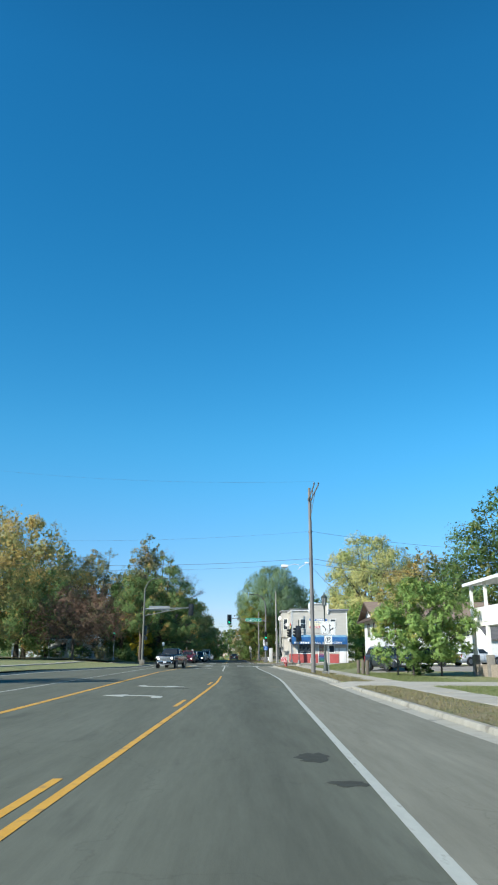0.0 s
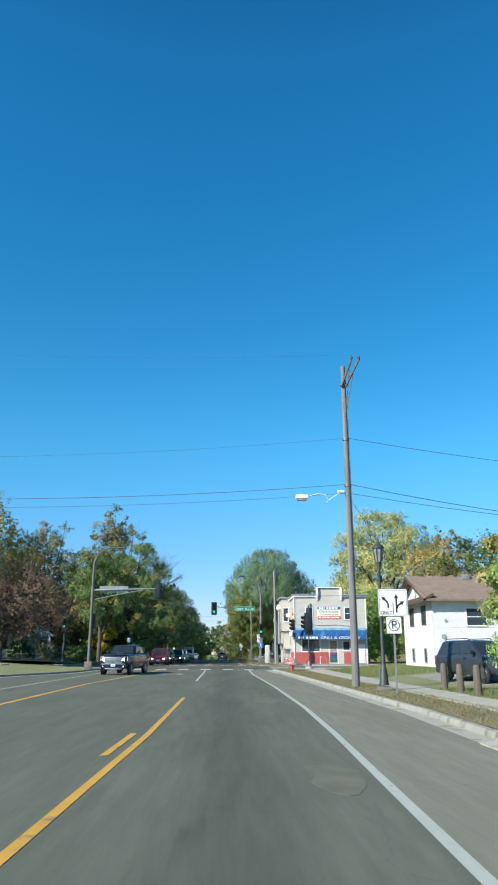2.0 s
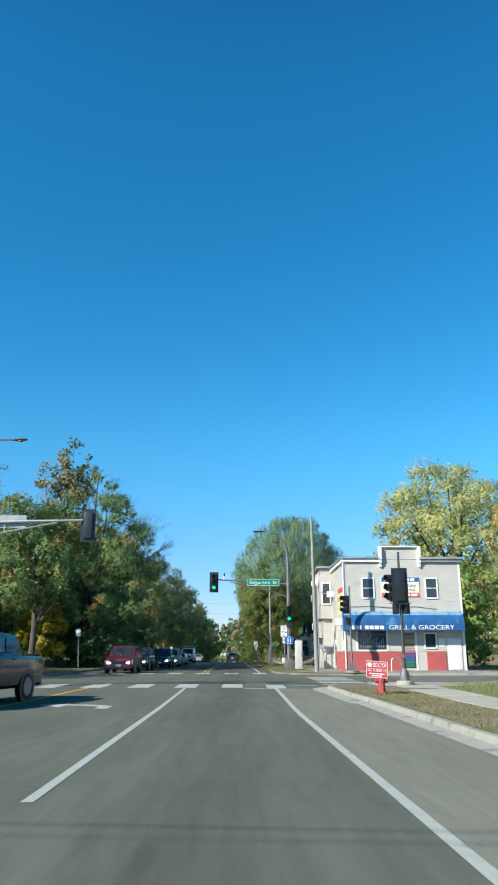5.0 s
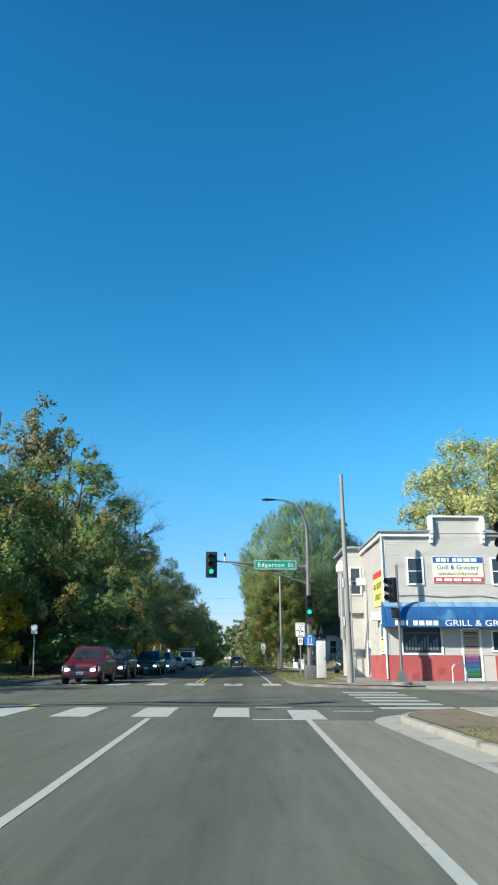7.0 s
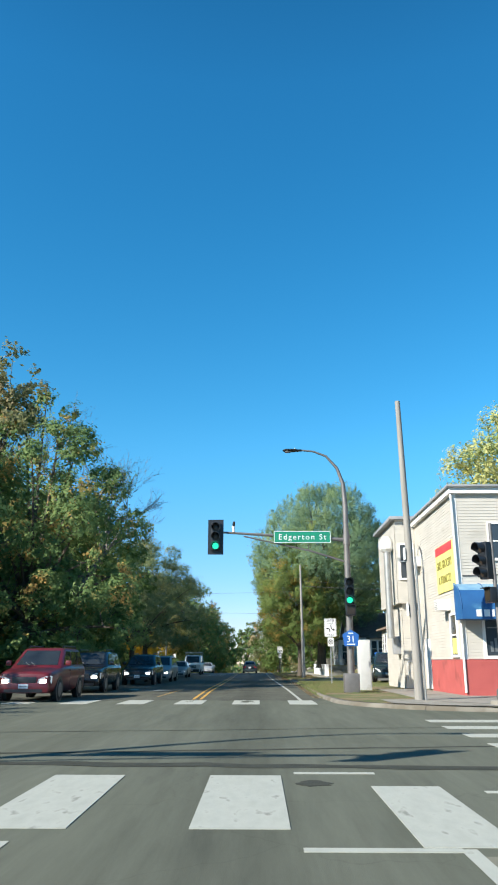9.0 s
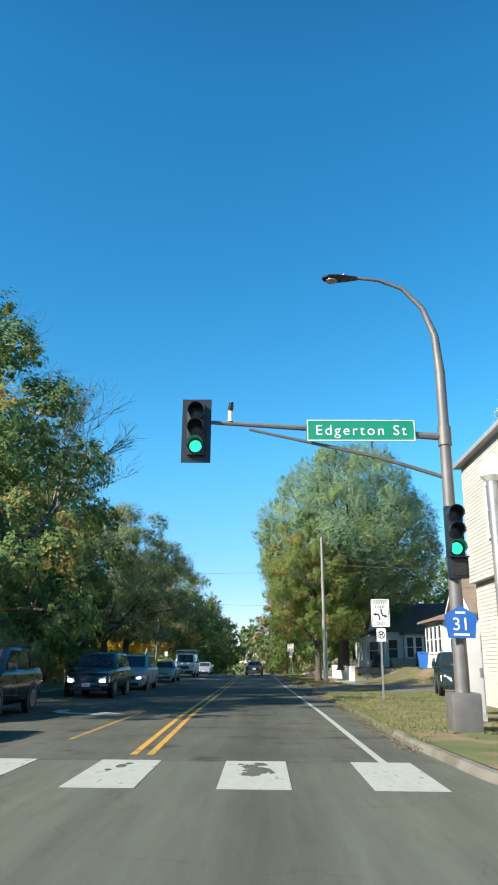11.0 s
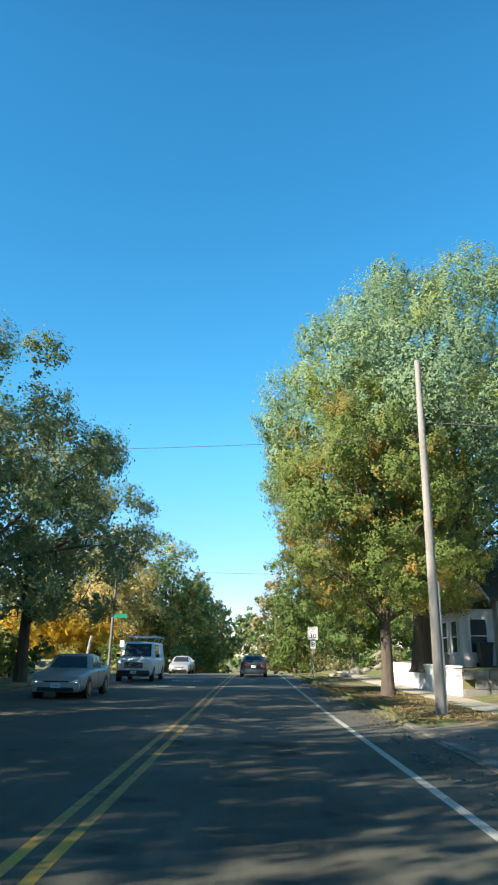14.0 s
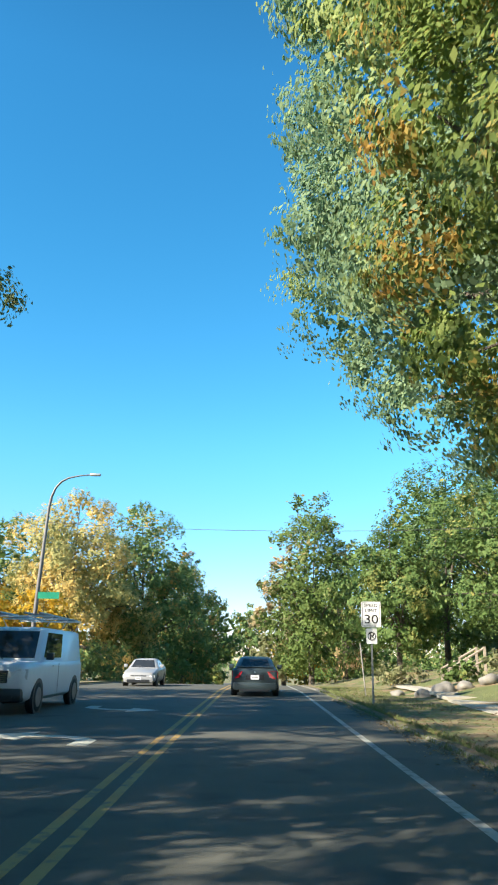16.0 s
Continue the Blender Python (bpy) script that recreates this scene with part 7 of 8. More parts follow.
        hs = {"suv": 1.3, "pickup_truck": 1.5, "van": 1.3}.get(kind, 1.0)
        zf = hood - nose - 0.14 - 0.22 * hs
        lamp = part("headlight", loft([[(s * (w * 0.46), L / 2 + 0.014 - 0.02 * k, zf + 0.03 + 0.01 * k), (s * (w * 0.76), L / 2 + 0.006 - 0.02 * k, zf + 0.02), (s * (w * 0.935), L / 2 - 0.13, zf + 0.05), (s * (w * 0.935), L / 2 - 0.16, zf + 0.22 * hs), (s * (w * 0.76), L / 2 + 0.0 - 0.02 * k, zf + 0.22 * hs), (s * (w * 0.5), L / 2 + 0.008 - 0.02 * k, zf + 0.15 * hs)] for k in (0, 5)]), M["lens_clear"], top)
        if lit:
            part("bulb", loft([[(s * w * 0.55, L / 2 + 0.022 - 0.03 * k, zf + 0.055), (s * w * 0.77, L / 2 + 0.012 - 0.03 * k, zf + 0.05), (s * w * 0.77, L / 2 + 0.008 - 0.03 * k, zf + 0.15 * hs), (s * w * 0.57, L / 2 + 0.016 - 0.03 * k, zf + 0.13 * hs)] for k in (0, 1)]), M["headlight_on"], lamp)
        if kind == "sedan":
            part("taillight", loft([[(s * (w * 0.52), -L / 2 - 0.016 + 0.08 * k, tail - 0.13), (s * (w * 0.86), -L / 2 - 0.006 + 0.08 * k, tail - 0.1), (s * (w * 0.965), -L / 2 + 0.1 + 0.06 * k, tail - 0.12), (s * (w * 0.965), -L / 2 + 0.09 + 0.06 * k, tail - 0.36), (s * (w * 0.84), -L / 2 - 0.01 + 0.08 * k, tail - 0.4), (s * (w * 0.62), -L / 2 - 0.016 + 0.08 * k, tail - 0.34)] for k in (0, 1)]), M["lens_red"], top)
        else:
            part("taillight", box(min(s * (w - 0.24), s * (w - 0.05)), max(s * (w - 0.24), s * (w - 0.05)), -L / 2 - 0.006, -L / 2 + 0.15, tail - 0.5, tail - 0.08, 0.03), M["lens_red"], top)
        part("mirror", box(min(s * w, s * (w + 0.2)), max(s * w, s * (w + 0.2)), ws - 0.42, ws - 0.28, belt + 0.02, belt + 0.2, 0.04), mat if kind != "van" else M["black"], top)
        for u in (0.3, 0.7) if kind not in ("van",) else (0.75,):
            yy = rg + (ws - rg) * u
            part("door_handle", box(min(s * (w - 0.01), s * (w + 0.025)), max(s * (w - 0.01), s * (w + 0.025)), yy - 0.1, yy + 0.1, belt - 0.15, belt - 0.11, 0.01), mat, body)
    gw = w * {"pickup_truck": 0.6, "van": 0.5, "suv": 0.42}.get(kind, 0.46)
    gh = {"pickup_truck": 0.42, "van": 0.24, "suv": 0.2}.get(kind, 0.16)
    gr = part("grille", box(-gw, gw, L / 2 - 0.1, L / 2 + 0.02, hood - nose - 0.22 - gh, hood - nose - 0.17, 0.015), M["alloy" if kind == "pickup_truck" else "black"], top)
    for k in range(5 if kind in ("pickup_truck", "van") else 1):
        zz = hood - nose - 0.22 - gh + gh * (k + 0.6) / (5 if kind in ("pickup_truck", "van") else 3)
        part("grille_bar", box(-gw + 0.03, gw - 0.03, L / 2 + 0.016, L / 2 + 0.028, zz - 0.014, zz + 0.014), M["chrome"], gr)
    bf = M["black"] if kind == "van" else mat
    part("front_bumper", box(-w * 0.87, w * 0.87, L / 2 - 0.3, L / 2 + 0.05, lo, lo + 0.34, 0.1), bf, top)
    part("rear_bumper", box(-w * 0.91, w * 0.91, -L / 2 - 0.045, -L / 2 + 0.25, lo + 0.02, lo + 0.3, 0.08), bf, top)
    part("air_intake", box(-w * 0.66, w * 0.66, L / 2 + 0.045, L / 2 + 0.056, lo + 0.03, lo + (0.13 if kind in ("suv", "pickup_truck") else 0.16)), M["black"], top)
    for s in (-1, 1):
        part("wiper", tube([(s * 0.1 * w + 0.12, ws - 0.01, belt + 0.03), (s * 0.1 * w + 0.3 * w, ws + 0.03 + 0.55 * (rf - ws) * 0.25, belt + 0.06 + 0.25 * (zt - belt) * 0.55)], 0.012, 5), M["black"], cabin)
    part("door_seam", box(-w - 0.001, -w + 0.004, 0.08, 0.1, lo + 0.16, belt - 0.06), M["black"], body), part("door_seam", box(w - 0.004, w + 0.001, 0.08, 0.1, lo + 0.16, belt - 0.06), M["black"], body)
    if kind == "pickup_truck":
        part("bumper_trim", box(-w * 0.84, w * 0.84, L / 2 - 0.2, L / 2 + 0.06, lo + 0.27, lo + 0.33, 0.02), M["chrome"], top)
        part("skid_plate", box(-w * 0.55, w * 0.55, L / 2 - 0.1, L / 2 + 0.055, lo - 0.05, lo + 0.03, 0.02), M["alloy"], top)
        for s in (-1, 1):
            part("fog_lamp", tube([(s * w * 0.7, L / 2 + 0.03, lo + 0.15), (s * w * 0.7, L / 2 + 0.058, lo + 0.15)], 0.05, 12), M["lens_clear"], top)
            part("tow_hook", tube([(s * w * 0.4, L / 2 + 0.05, lo + 0.16), (s * w * 0.4, L / 2 + 0.1, lo + 0.12), (s * w * 0.4, L / 2 + 0.05, lo + 0.08)], 0.018, 6), M["alloy"], top)
            part("grille_surround", box(min(s * gw, s * (gw + 0.03)), max(s * gw, s * (gw + 0.03)), L / 2 - 0.1, L / 2 + 0.03, hood - nose - 0.24 - gh, hood - nose - 0.15, 0.01), M["chrome"], gr)
    zp = lo + 0.3 if kind != "sedan" else tail - 0.42
    rp = part("rear_plate", box(-0.16, 0.16, -L / 2 - 0.02, -L / 2 + 0.02, zp, zp + 0.16), M["plate"], top)
    part("mark", box(-0.12, 0.12, -L / 2 - 0.024, -L / 2 - 0.019, zp + 0.06, zp + 0.1), M["trim_grey"], rp)
    if kind == "sedan":
        part("plate_recess", box(-0.36, 0.36, -L / 2 - 0.006, -L / 2 + 0.03, zp - 0.03, zp + 0.19, 0.01), M["black"], top)
        part("spoiler", box(-w * 0.8, w * 0.8, -L / 2 + 0.06, -L / 2 + 0.3, tail + 0.02, tail + 0.06, 0.015), mat, top)
        part("valance", box(-w * 0.62, w * 0.62, -L / 2 - 0.03, -L / 2 + 0.2, lo - 0.03, lo + 0.07, 0.02), M["black"], top)
        part("badge", box(-0.03, 0.03, -L / 2 - 0.008, -L / 2 + 0.01, tail - 0.2, tail - 0.12, 0.01), M["chrome"], top)
    fp = part("front_plate", box(-0.16, 0.16, L / 2 + 0.048, L / 2 + 0.062, lo + 0.15, lo + 0.29), M["plate"], top)
    part("mark", box(-0.12, 0.12, L / 2 + 0.06, L / 2 + 0.066, lo + 0.2, lo + 0.24), M["trim_grey"], fp)
    if kind in ("suv", "minivan"):
        for s in (-1, 1):
            part("roof_rail", tube([(s * (wt - 0.12), rr + 0.2, H + 0.0), (s * (wt - 0.12), rr + 0.3, H + 0.06), (s * (wt - 0.12), rf - 0.3, H + 0.06), (s * (wt - 0.12), rf - 0.2, H - 0.01)], 0.02, 6), M["black"], cabin)
    if kind == "pickup_truck":
        bed = part("bed_liner", box(-w * 0.84, w * 0.84, -L / 2 + 0.1, rg - 0.1, tail + 0.01, tail + 0.03), M["black"], top)
        part("tailgate", box(-w * 0.82, w * 0.82, -L / 2 - 0.012, -L / 2 + 0.06, lo + 0.3, tail - 0.02, 0.02), mat, top)
    if kind == "van":
        rack = part("ladder_rack", tube([(-w * 0.8, -2.3, H + 0.02), (-w * 0.95, -2.3, H + 0.28), (w * 0.95, -2.3, H + 0.28), (w * 0.8, -2.3, H + 0.02)], 0.025, 6), M["trim_white"], top, "white roof rack carrying ladders")
        for yy in (-0.7, 0.9):
            part("hoop", tube([(-w * 0.8, yy, H + 0.02), (-w * 0.95, yy, H + 0.28), (w * 0.95, yy, H + 0.28), (w * 0.8, yy, H + 0.02)], 0.025, 6), M["trim_white"], rack)
        for xx in (-0.75, -0.35, 0.3, 0.7):
            part("ladder_rail", tube([(xx, -2.7, H + 0.32), (xx, 1.5, H + 0.34)], 0.03, 5), M["galv"], rack)
        for k in range(9):
            part("rung", tube([(-0.75, -2.5 + 0.45 * k, H + 0.33), (-0.35, -2.5 + 0.45 * k, H + 0.33)], 0.015, 5), M["galv"], rack), part("rung", tube([(0.3, -2.5 + 0.45 * k, H + 0.33), (0.7, -2.5 + 0.45 * k, H + 0.33)], 0.015, 5), M["galv"], rack)
    return top


def at_road(x, y, turn=0):
    return pose(x, y, G(y) + 0.002, 0, 0, turn)


car("sedan", at_road(-0.35, 181.6), P["teal"], "grey-teal sedan seen from behind in the lane")
car("suv", at_road(-6.95, 110.6, 180), P["red"], "dark red sport utility waiting behind the crosswalk", True)
car("suv", at_road(-6.9, 118.2, 180), P["black"], "black sport utility waiting in the queue", True)
car("suv", at_road(-6.35, 130.2, 180), P["black"], "black sport utility with lit headlamps in the queue", True)
car("minivan", at_road(-6.3, 138.6, 180), P["silver"], "silver minivan with lit headlamps in the queue", True)
car("sedan", at_road(-6.7, 155.0, 180), P["silver"], "silver sedan with lit headlamps", True)
car("van", at_road(-6.75, 171.2, 180), P["white"], "white work van carrying ladders on its roof rack", False)
car("sedan", at_road(-6.6, 193.0, 180), P["silver"], "silver sedan at the crest of the road", True)
car("pickup_truck", at_road(-6.75, 80.5, 171), P["black"], "black pickup truck with chrome grille and lit lamps", True)
car("suv", pose(8.9, 131.2, G(131) + 0.14, 0, 0, 170), P["green"], "dark green sport utility parked on the grass by the alley", False, "parked cars")
car("sedan", pose(16.2, 65.0, 0.13 + rise(16.2, 65), 0, 0, 75), P["black"], "black sedan parked beside the house", False, "parked cars")
car("sedan", pose(21.0, 66.0, 0.13 + rise(21, 66), 0, 0, -70), P["white"], "white sedan parked beside the house", False, "parked cars")
car("suv", pose(11.9, 59.4, 0.13 + rise(11.9, 59.4), 0, 0, 196), P["navy"], "dark sport utility parked by the young trees", False, "parked cars")

# ---- shrubs, far woods, grass, fallen leaves ----
def shrub(x, y, h, r, leaves, size, mat, label, seed):
    return tree(x, y, h, r, 0.1, 0.03, leaves, size, mat, label, seed, "shrub", lobes=14, lobe=0.4, category="shrub", limbs=8, profile=0.4)


for i, (x, y, h, r, mt) in enumerate(((-15.4, 111.2, 1.2, 1.1, "leaf_green"), (-16.2, 112.8, 1.9, 1.5, "leaf_green"), (-19.8, 113.2, 1.7, 1.5, "leaf_fade"), (-23, 112.6, 1.8, 1.6, "leaf_green"), (-26.5, 112.4, 1.5, 1.5, "leaf_green"),
                                      (-11.0, 121.6, 3.0, 1.7, "leaf_oak"), (-12.6, 127, 3.2, 2.4, "leaf_oak"), (-12.6, 133, 3.0, 2.4, "leaf_oak"), (-12.8, 145, 3.0, 2.4, "leaf_oak"), (-13.4, 156, 2.8, 2.2, "leaf_oak"), (-14, 170, 2.4, 2.2, "leaf_green"), (-13.6, 139, 3.8, 2.6, "leaf_oak"), (-14.2, 150.5, 3.6, 2.6, "leaf_oak"), (-14.6, 161, 3.2, 2.4, "leaf_oak"), (-13.5, 199, 2.4, 2.2, "leaf_oak"), (-12.8, 212, 3.0, 2.6, "leaf_oak"), (-11.6, 222, 3.2, 2.6, "leaf_oak"))):
    shrub(x, y, h, r, 2600, 0.2, M[mt], "leafy undergrowth shrub below the trees" if y > 114 else "low leafy shrub at the street corner", 200 + i)
shrub(12.2, 50.4, 1.2, 0.9, 1600, 0.13, M["leaf_green"], "low green shrub at the foot of young trees", 230)
shrub(12.6, 62.5, 1.1, 1.0, 1600, 0.13, M["leaf_green"], "low green shrub on the lawn", 231)
shrub(7.3, 178.6, 0.9, 0.8, 1500, 0.1, M["leaf_green"], "low garden shrub among stones", 232)
shrub(8.9, 178.2, 1.0, 0.9, 1500, 0.1, M["leaf_fade"], "low garden shrub among stones", 233)
shrub(5.9, 184.0, 1.0, 1.1, 1800, 0.11, M["leaf_fade"], "tan ornamental grass clump in the yard", 234)
for i, (x, y, s) in enumerate(((5.6, 177.2, 0.32), (6.3, 177.0, 0.42), (7.0, 176.9, 0.3), (7.8, 176.8, 0.36), (5.0, 179, 0.25), (8.5, 177, 0.3))):
    bm = bmesh.new()
    bmesh.ops.create_icosphere(bm, subdivisions=3, radius=s)
    for v in bm.verts:
        v.co = v.co * (1 + 0.3 * noise.noise(v.co * 2.2 / s * 0.5 + Vector((7 * i, 0, 0))))
        v.co.z *= 0.7
    ob = put(bm, "boulder", M["stone"], None, 60)
    ob.matrix_basis = pose(x, y, base_z(x, y) + s * 0.25, 0, 0, 40 * i)
    tagged(ob, "rounded grey garden boulder edging the yard", "boulder", "garden boulders")


def woods(name, spots, leaves, size, mat, label, seed):
    """Far woods as one mass of leaves over many crowns."""
    rng = np.random.RandomState(seed)
    sp = np.array(spots)
    pick = rng.choice(len(sp), leaves, p=sp[:, 3] ** 2 / np.sum(sp[:, 3] ** 2))
    d = rng.normal(size=(leaves, 3))
    d /= np.linalg.norm(d, axis=1, keepdims=True)
    k = rng.uniform(0.65, 1.0, leaves) * (1 + 0.22 * np.sin(5 * d[:, 0] + pick) * np.sin(4 * d[:, 1] + 2 * pick) + 0.15 * np.sin(9 * d[:, 2] + pick))
    c = np.stack([sp[pick, 0] + d[:, 0] * sp[pick, 3] * k, sp[pick, 1] + d[:, 1] * sp[pick, 3] * k, sp[pick, 2] * 0.52 + d[:, 2] * k * sp[pick, 2] * 0.5], 1)
    c[:, 2] += np.array([G(v) for v in sp[:, 1]])[pick]
    n = d * 0.7 + rng.normal(size=(leaves, 3)) * 0.5 + np.array([0, 0, 0.4])
    n /= np.linalg.norm(n, axis=1, keepdims=True)
    t = np.cross(n, rng.normal(size=(leaves, 3)))
    t /= np.linalg.norm(t, axis=1, keepdims=True)
    b, l = np.cross(n, t), size * rng.uniform(0.6, 1.3, leaves)[:, None]
    ob = quads(np.stack([c - t * l * 0.5, c + b * l * 0.34, c + t * l * 0.5, c - b * l * 0.34], 1), name, mat)
    return tagged(ob, label, "trees", kind="stuff")


rw = np.random.RandomState(5)
woods("far_woods", [(-52 - 10 * rw.rand(), y + 4 * rw.rand(), 13 + 6 * rw.rand(), 7 + 2 * rw.rand()) for y in range(60, 330, 9)], 30000, 0.8, M["leaf_green"], "distant green tree line behind the houses", 300)
woods("far_woods", [(52 + 12 * rw.rand(), y + 4 * rw.rand(), 12 + 6 * rw.rand(), 7 + 2 * rw.rand()) for y in range(50, 330, 9)], 30000, 0.8, M["leaf_fade"], "distant autumn tree line behind the houses", 301)
woods("far_woods", [(x, 262 + 22 * rw.rand(), 9 + 5 * rw.rand(), 5 + 2 * rw.rand()) for x in list(range(-48, -12, 6)) + list(range(9, 50, 6))], 22000, 0.6, M["leaf_oak"], "distant dark trees beyond the crest", 302)
woods("far_woods", [(x + 3 * rw.rand(), 420 + 60 * rw.rand(), 9 + 3 * rw.rand(), 10) for x in range(-140, 150, 12)], 14000, 1.4, M["leaf_oak"], "hazy tree line at the end of the road", 303)
woods("far_woods", [(x + 3 * rw.rand(), 190 + 30 * rw.rand(), 9 + 4 * rw.rand(), 5.5) for x in range(22, 52, 6)], 12000, 0.5, M["leaf_green"], "green trees behind the cottages", 304)
woods("far_woods", [(x, 224 + 10 * rw.rand(), 5 + 2.5 * rw.rand(), 3.2) for x in range(7, 40, 4)], 12000, 0.35, M["leaf_green"], "low green thicket behind the yards", 306)
woods("far_woods", [(x + 3 * rw.rand(), -70 - 20 * rw.rand(), 13 + 4 * rw.rand(), 9) for x in list(range(-70, -16, 10)) + list(range(22, 80, 10))], 6000, 1.2, M["leaf_green"], "trees lining the road far behind", 305)


def scatter(name, n, area, size, mat, label, seed, upright=True, category="grass", start=0.18):
    """Loose blades or leaves over areas given as (x0, x1, y0, y1); x0 None: from the kerb outwards by x1."""
    rng = np.random.RandomState(seed)
    out = []
    weights = np.array([(a[3] - a[2]) * (a[1] if a[0] is None else a[1] - a[0]) for a in area])
    for a, k in zip(area, (weights / weights.sum() * n).astype(int)):
        y = rng.uniform(a[2], a[3], k)
        if a[0] is None:
            x = np.array([kerb_right(v) for v in y]) + start + rng.uniform(0, a[1], k)
        else:
            x = rng.uniform(a[0], a[1], k)
        z = np.array([G(v) + (0.125 + rise(u, v) if u > kerb_right(v) + 0.1 or u < kerb_left(v) - 0.1 else 0.004) for u, v in zip(x, y)])
        c = np.stack([x, y, z], 1)
        ang = rng.uniform(0, 2 * np.pi, k)
        s = size * rng.uniform(0.5, 1.4, k)
        t = np.stack([np.cos(ang), np.sin(ang), np.zeros(k)], 1)
        if upright:
            tip = np.stack([rng.normal(0, 0.35, k), rng.normal(0, 0.35, k), np.ones(k)], 1) * s[:, None]
            wd = t * (0.007 + 0.006 * rng.rand(k))[:, None]
            out.append(np.stack([c - wd, c + wd, c + tip + wd * 0.3, c + tip - wd * 0.3], 1))
        else:
            b = np.stack([-np.sin(ang), np.cos(ang), rng.normal(0, 0.3, k)], 1)
            c[:, 2] += 0.012
            lift = np.stack([np.zeros(k), np.zeros(k), 0.02 * rng.rand(k)], 1)
            out.append(np.stack([c - t * s[:, None] * 0.5, c + b * s[:, None] * 0.35 + lift, c + t * s[:, None] * 0.5, c - b * s[:, None] * 0.35 + lift], 1))
    return tagged(quads(np.concatenate(out), name, mat), label, category, kind="stuff")


scatter("grass", 26000, [(None, 1.6, 5, 33), (None, 1.7, 38.6, 85.6)], 0.05, M["blade_dry"], "short dry brown grass of the verge", 399)
scatter("grass", 34000, [(8.5, 13, 20, 33), (8.5, 12, 38.6, 55), (8.5, 14, 69, 88)], 0.07, M["blade"], "short green grass blades of the lawn", 400)
scatter("grass", 36000, [(None, 0.25, 113, 133.6), (None, 0.25, 144.6, 190), (None, 2.4, 113, 133.6), (None, 2.6, 144.6, 153), (None, 2.4, 171, 190), (-16, -10.3, 108, 118), (5.6, 9, 122, 133.6)], 0.035, M["blade"], "longer uncut grass blades of the verge", 401)
scatter("fallen_leaves", 7000, [(None, 2.8, 112, 133.6), (None, 3.0, 144.6, 175), (2.3, 3.6, 130, 172), (None, 2.5, 175, 190)], 0.06, M["fallen"], "dry brown fallen leaves in the verge and gutter", 402, False, "leaves")
scatter("fallen_leaves", 12000, [(None, 2.7, 144.6, 162), (None, 2.2, 144.6, 152)], 0.07, M["fallen"], "thick dry leaf litter under the maple", 406, False, "leaves")
scatter("fallen_leaves", 5200, [(None, 0.55, 111, 133.6), (None, 0.6, 144.6, 178)], 0.045, M["fallen"], "leaf litter and dirt along the worn kerb", 404, False, "leaves", start=-0.3)
scatter("grass", 12000, [(None, 0.16, 111, 133.6), (None, 0.2, 144.6, 185)], 0.06, M["blade"], "grass hanging over the worn kerb", 405, start=-0.02)
scatter("fallen_leaves", 2200, [(None, 1.6, 8, 33), (None, 1.7, 38.6, 88), (-14, -10, 107, 120)], 0.075, M["fallen"], "scattered dry leaves in the verge", 403, False, "leaves")

# ---- kerbs and pavements, piece by piece ----
def kerb_run(name, kerb, side, y0, y1, gaps, label, mat="concrete"):
    top = tagged(new(name), label, "kerb", kind="structure")
    path, y = [], y0
    while y <= y1 + 1e-6:
        path.append((kerb(y), y))
        y += 0.35 if (85 < y < 92 or 103 <= y < 112) else 1.5
    cut, run = [path[0]], 0.0
    for a, b in zip(path, path[1:]):
        run += math.dist(a, b)
        cut.append(b)
        if run >= 2.9 or b == path[-1]:
            mid = cut[len(cut) // 2][1]
            low = any(g0 < mid < g1 for g0, g1 in gaps)
            bm = bmesh.new()
            g = (0.42 if mid < 80 or side < 0 else 0.58) if mat == "concrete" else 0.16
            hi = 0.13 if mat == "concrete" else 0.12 if mid < 112 else 0.055
            prof = [(-0.02, 0.012), (0.0, 0.03 if low else hi - 0.04), (0.03, 0.035 if low else hi - 0.006), (0.15, 0.04 if low else hi), (0.15, -0.1), (-0.02, -0.1)]
            edge = [(-g, 0.004), (-0.024, 0.011), (-0.024, -0.1), (-g, -0.1)]
            rings, flat = [], []
            for i, (x, yy) in enumerate(cut):
                p, q = cut[max(i - 1, 0)], cut[min(i + 1, len(cut) - 1)]
                d = Vector((q[0] - p[0], q[1] - p[1])).normalized()
                n = Vector((d.y, -d.x)) * side
                e = d * (0.008 if i == 0 else -0.008 if i == len(cut) - 1 else 0)
                rings.append([(x + n.x * u + e.x, yy + n.y * u + e.y, G(yy) + v) for u, v in prof])
                flat.append([(x + n.x * u + e.x, yy + n.y * u + e.y, G(yy) + v) for u, v in edge])
            part("kerb_stone", loft(rings, bm), M["concrete_kerb" if mat == "concrete" else mat], top, smooth=30)
            if mat == "concrete":
                part("gutter_slab", loft(flat), M["gutter"], top, smooth=30)
            cut, run = [b], 0.0


kerb_run("kerb_right_near", kerb_right, 1, -12, 91, [(33, 39), (88.7, 92)], "pale concrete kerb and gutter of the near side")
kerb_run("kerb_right_far", kerb_right, 1, 103.5, 215, [(133.5, 144.4)], "worn concrete kerb and gutter past the crossing", "concrete_dirty")
kerb_run("kerb_left_near", kerb_left, -1, 20, 95, [], "concrete kerb and gutter of the opposite side")
kerb_run("kerb_left_far", kerb_left, -1, 105, 215, [], "concrete kerb under the trees", "concrete_dirty")


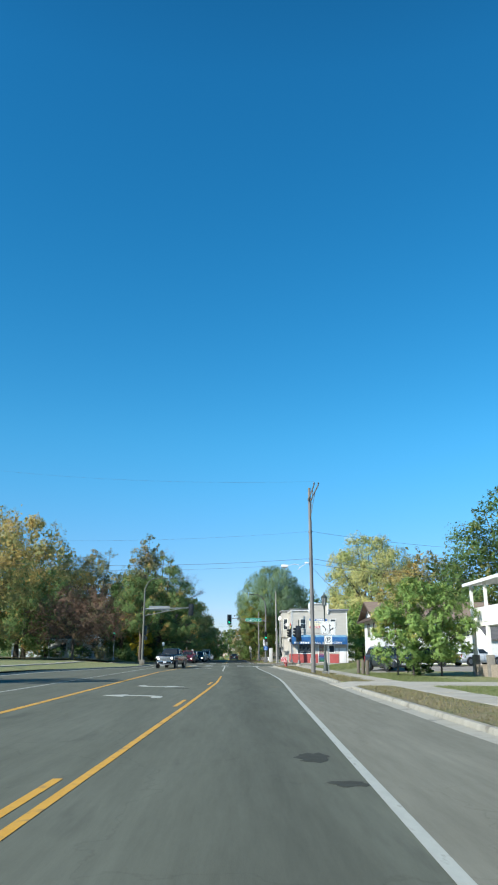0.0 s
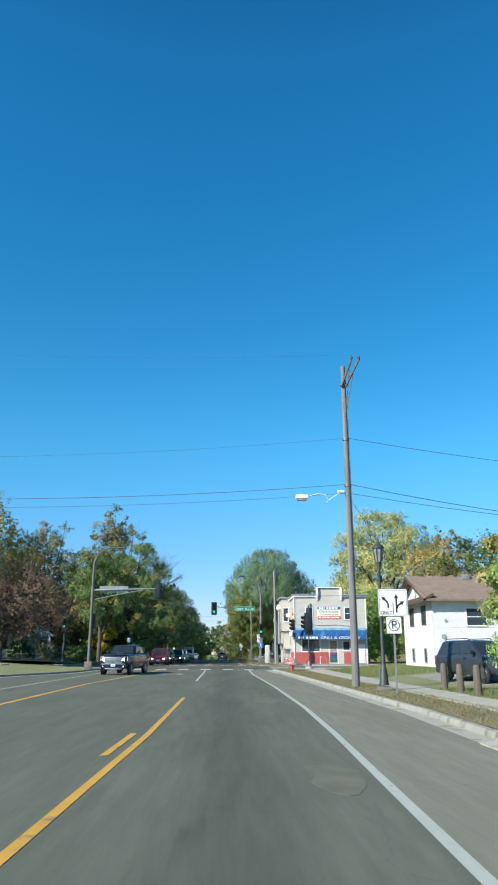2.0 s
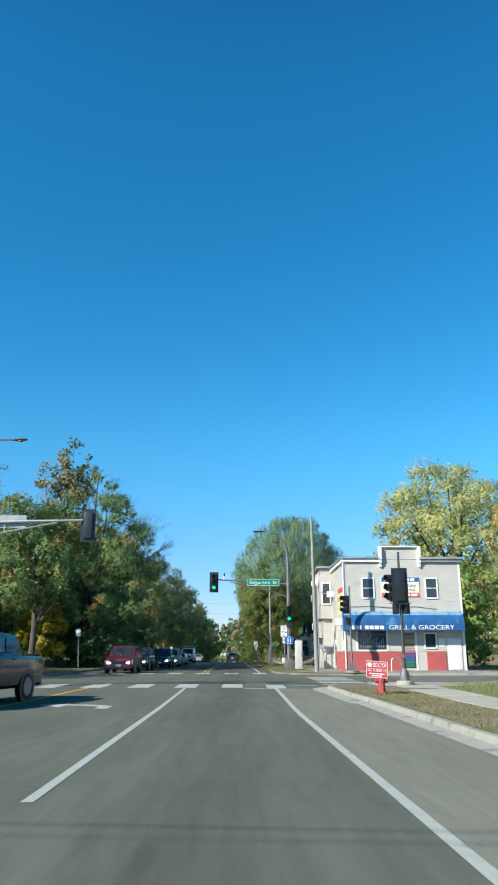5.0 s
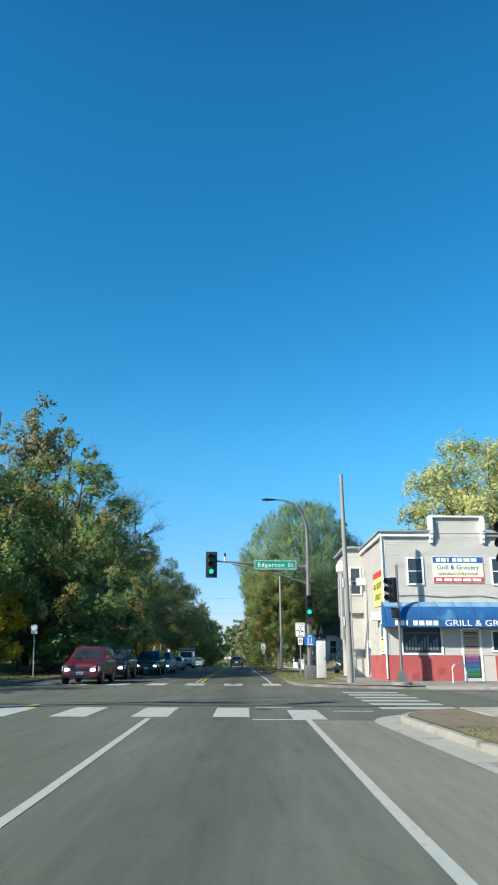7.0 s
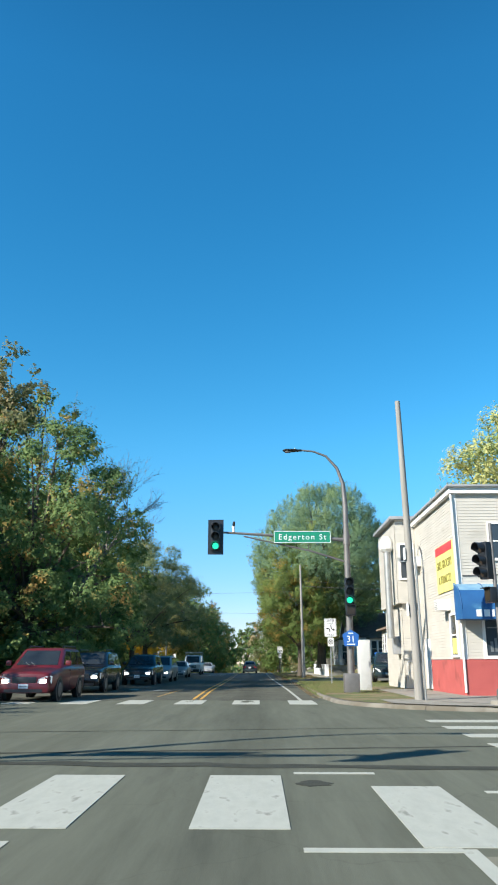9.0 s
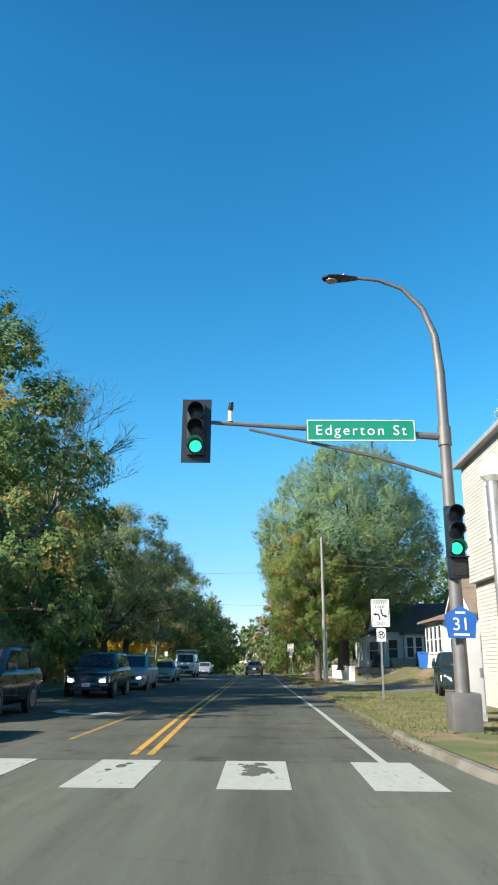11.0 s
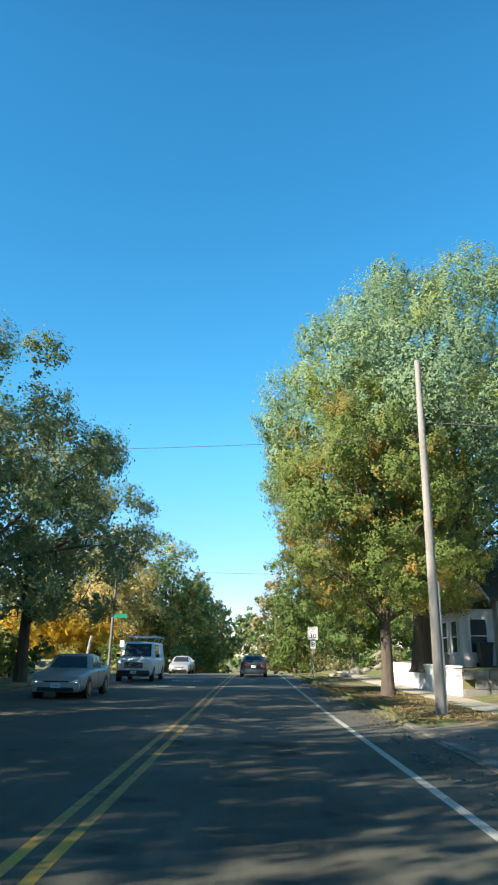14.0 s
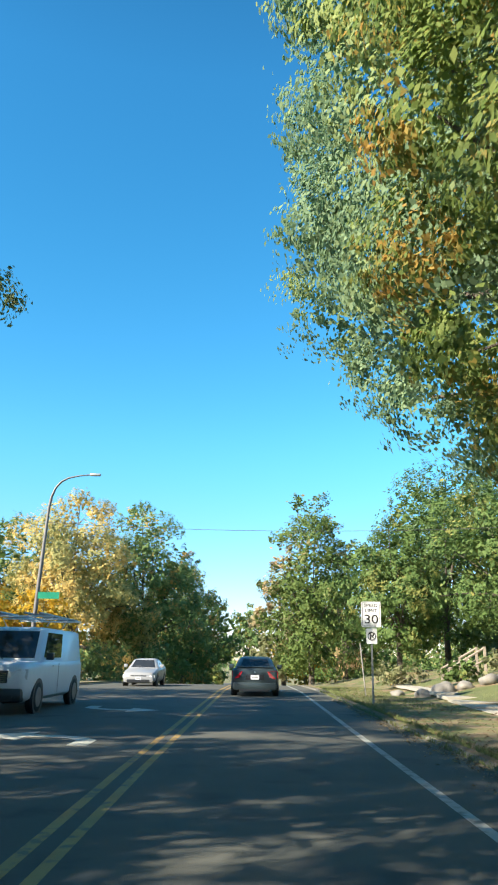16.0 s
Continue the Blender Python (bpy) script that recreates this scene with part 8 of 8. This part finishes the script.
def side_kerb(name, y, face, x0, x1, label):
    """Kerb along the side street; face: the way its road side looks."""
    top = tagged(new(name), label, "kerb", kind="structure")
    n = max(1, int(abs(x1 - x0) / 3))
    for k in range(n):
        a, b = x0 + (x1 - x0) * k / n, x0 + (x1 - x0) * (k + 1) / n
        prof = [(face * 0.01, -0.1), (face * 0.01, 0.09), (-face * 0.03, 0.14), (-face * 0.16, 0.15), (-face * 0.16, -0.1)]
        part("kerb_stone", loft([[(xx, y + u, G(y) + v) for u, v in prof] for xx in (a + 0.006, b - 0.006)]), M["concrete"], top, smooth=30)


for y, face, xx in ((91, 1, (kerb_right(91) - 0.1, 60)), (103.5, -1, (kerb_right(103.5) - 0.1, 60)), (95, 1, (kerb_left(95) + 0.1, -60)), (105, -1, (kerb_left(105) + 0.1, -60))):
    side_kerb("kerb_side_street", y, face, *xx, "concrete kerb along the side street")


def pavement(name, y0, y1, x0, x1, label, step=1.52, skip=()):
    top = tagged(new(name), label, "pavement", kind="structure")
    me = {}
    y, k = y0, 0
    while y < y1:
        mid = y + step / 2
        if not any(a < mid < b for a, b in skip):
            key = round(G(y + step) - G(y), 3)
            if key not in me:
                bm = box(0.008, x1 - x0 - 0.008, 0.008, step - 0.008, -0.1, 0.0, 0.012)
                for v in bm.verts:
                    v.co.z += key * v.co.y / step
                m = bpy.data.meshes.new("slab")
                bm.to_mesh(m), bm.free()
                m.materials.append(M["concrete"])
                me[key] = m
            ob = new("slab", me[key])
            ob.parent = top
            ob.matrix_basis = pose(x0, y, G(y) + 0.15 + rise((x0 + x1) / 2, mid) + 0.006 * ((k * 7) % 3 - 1), 0.3 * ((k * 5) % 3 - 1), 0.3 * ((k * 3) % 3 - 1), 0)
        y += step
        k += 1


pavement("pavement_right_near", -6, 87.5, 6.85, 8.35, "pale concrete slab pavement along the lawn", skip=((33.6, 38.4),))
pavement("pavement_right_far", 145.6, 185, 5.75, 7.0, "concrete slab pavement with fallen leaves")
pavement("pavement_left_near", 20, 90, -19.6, -18.1, "concrete slab pavement across the road")
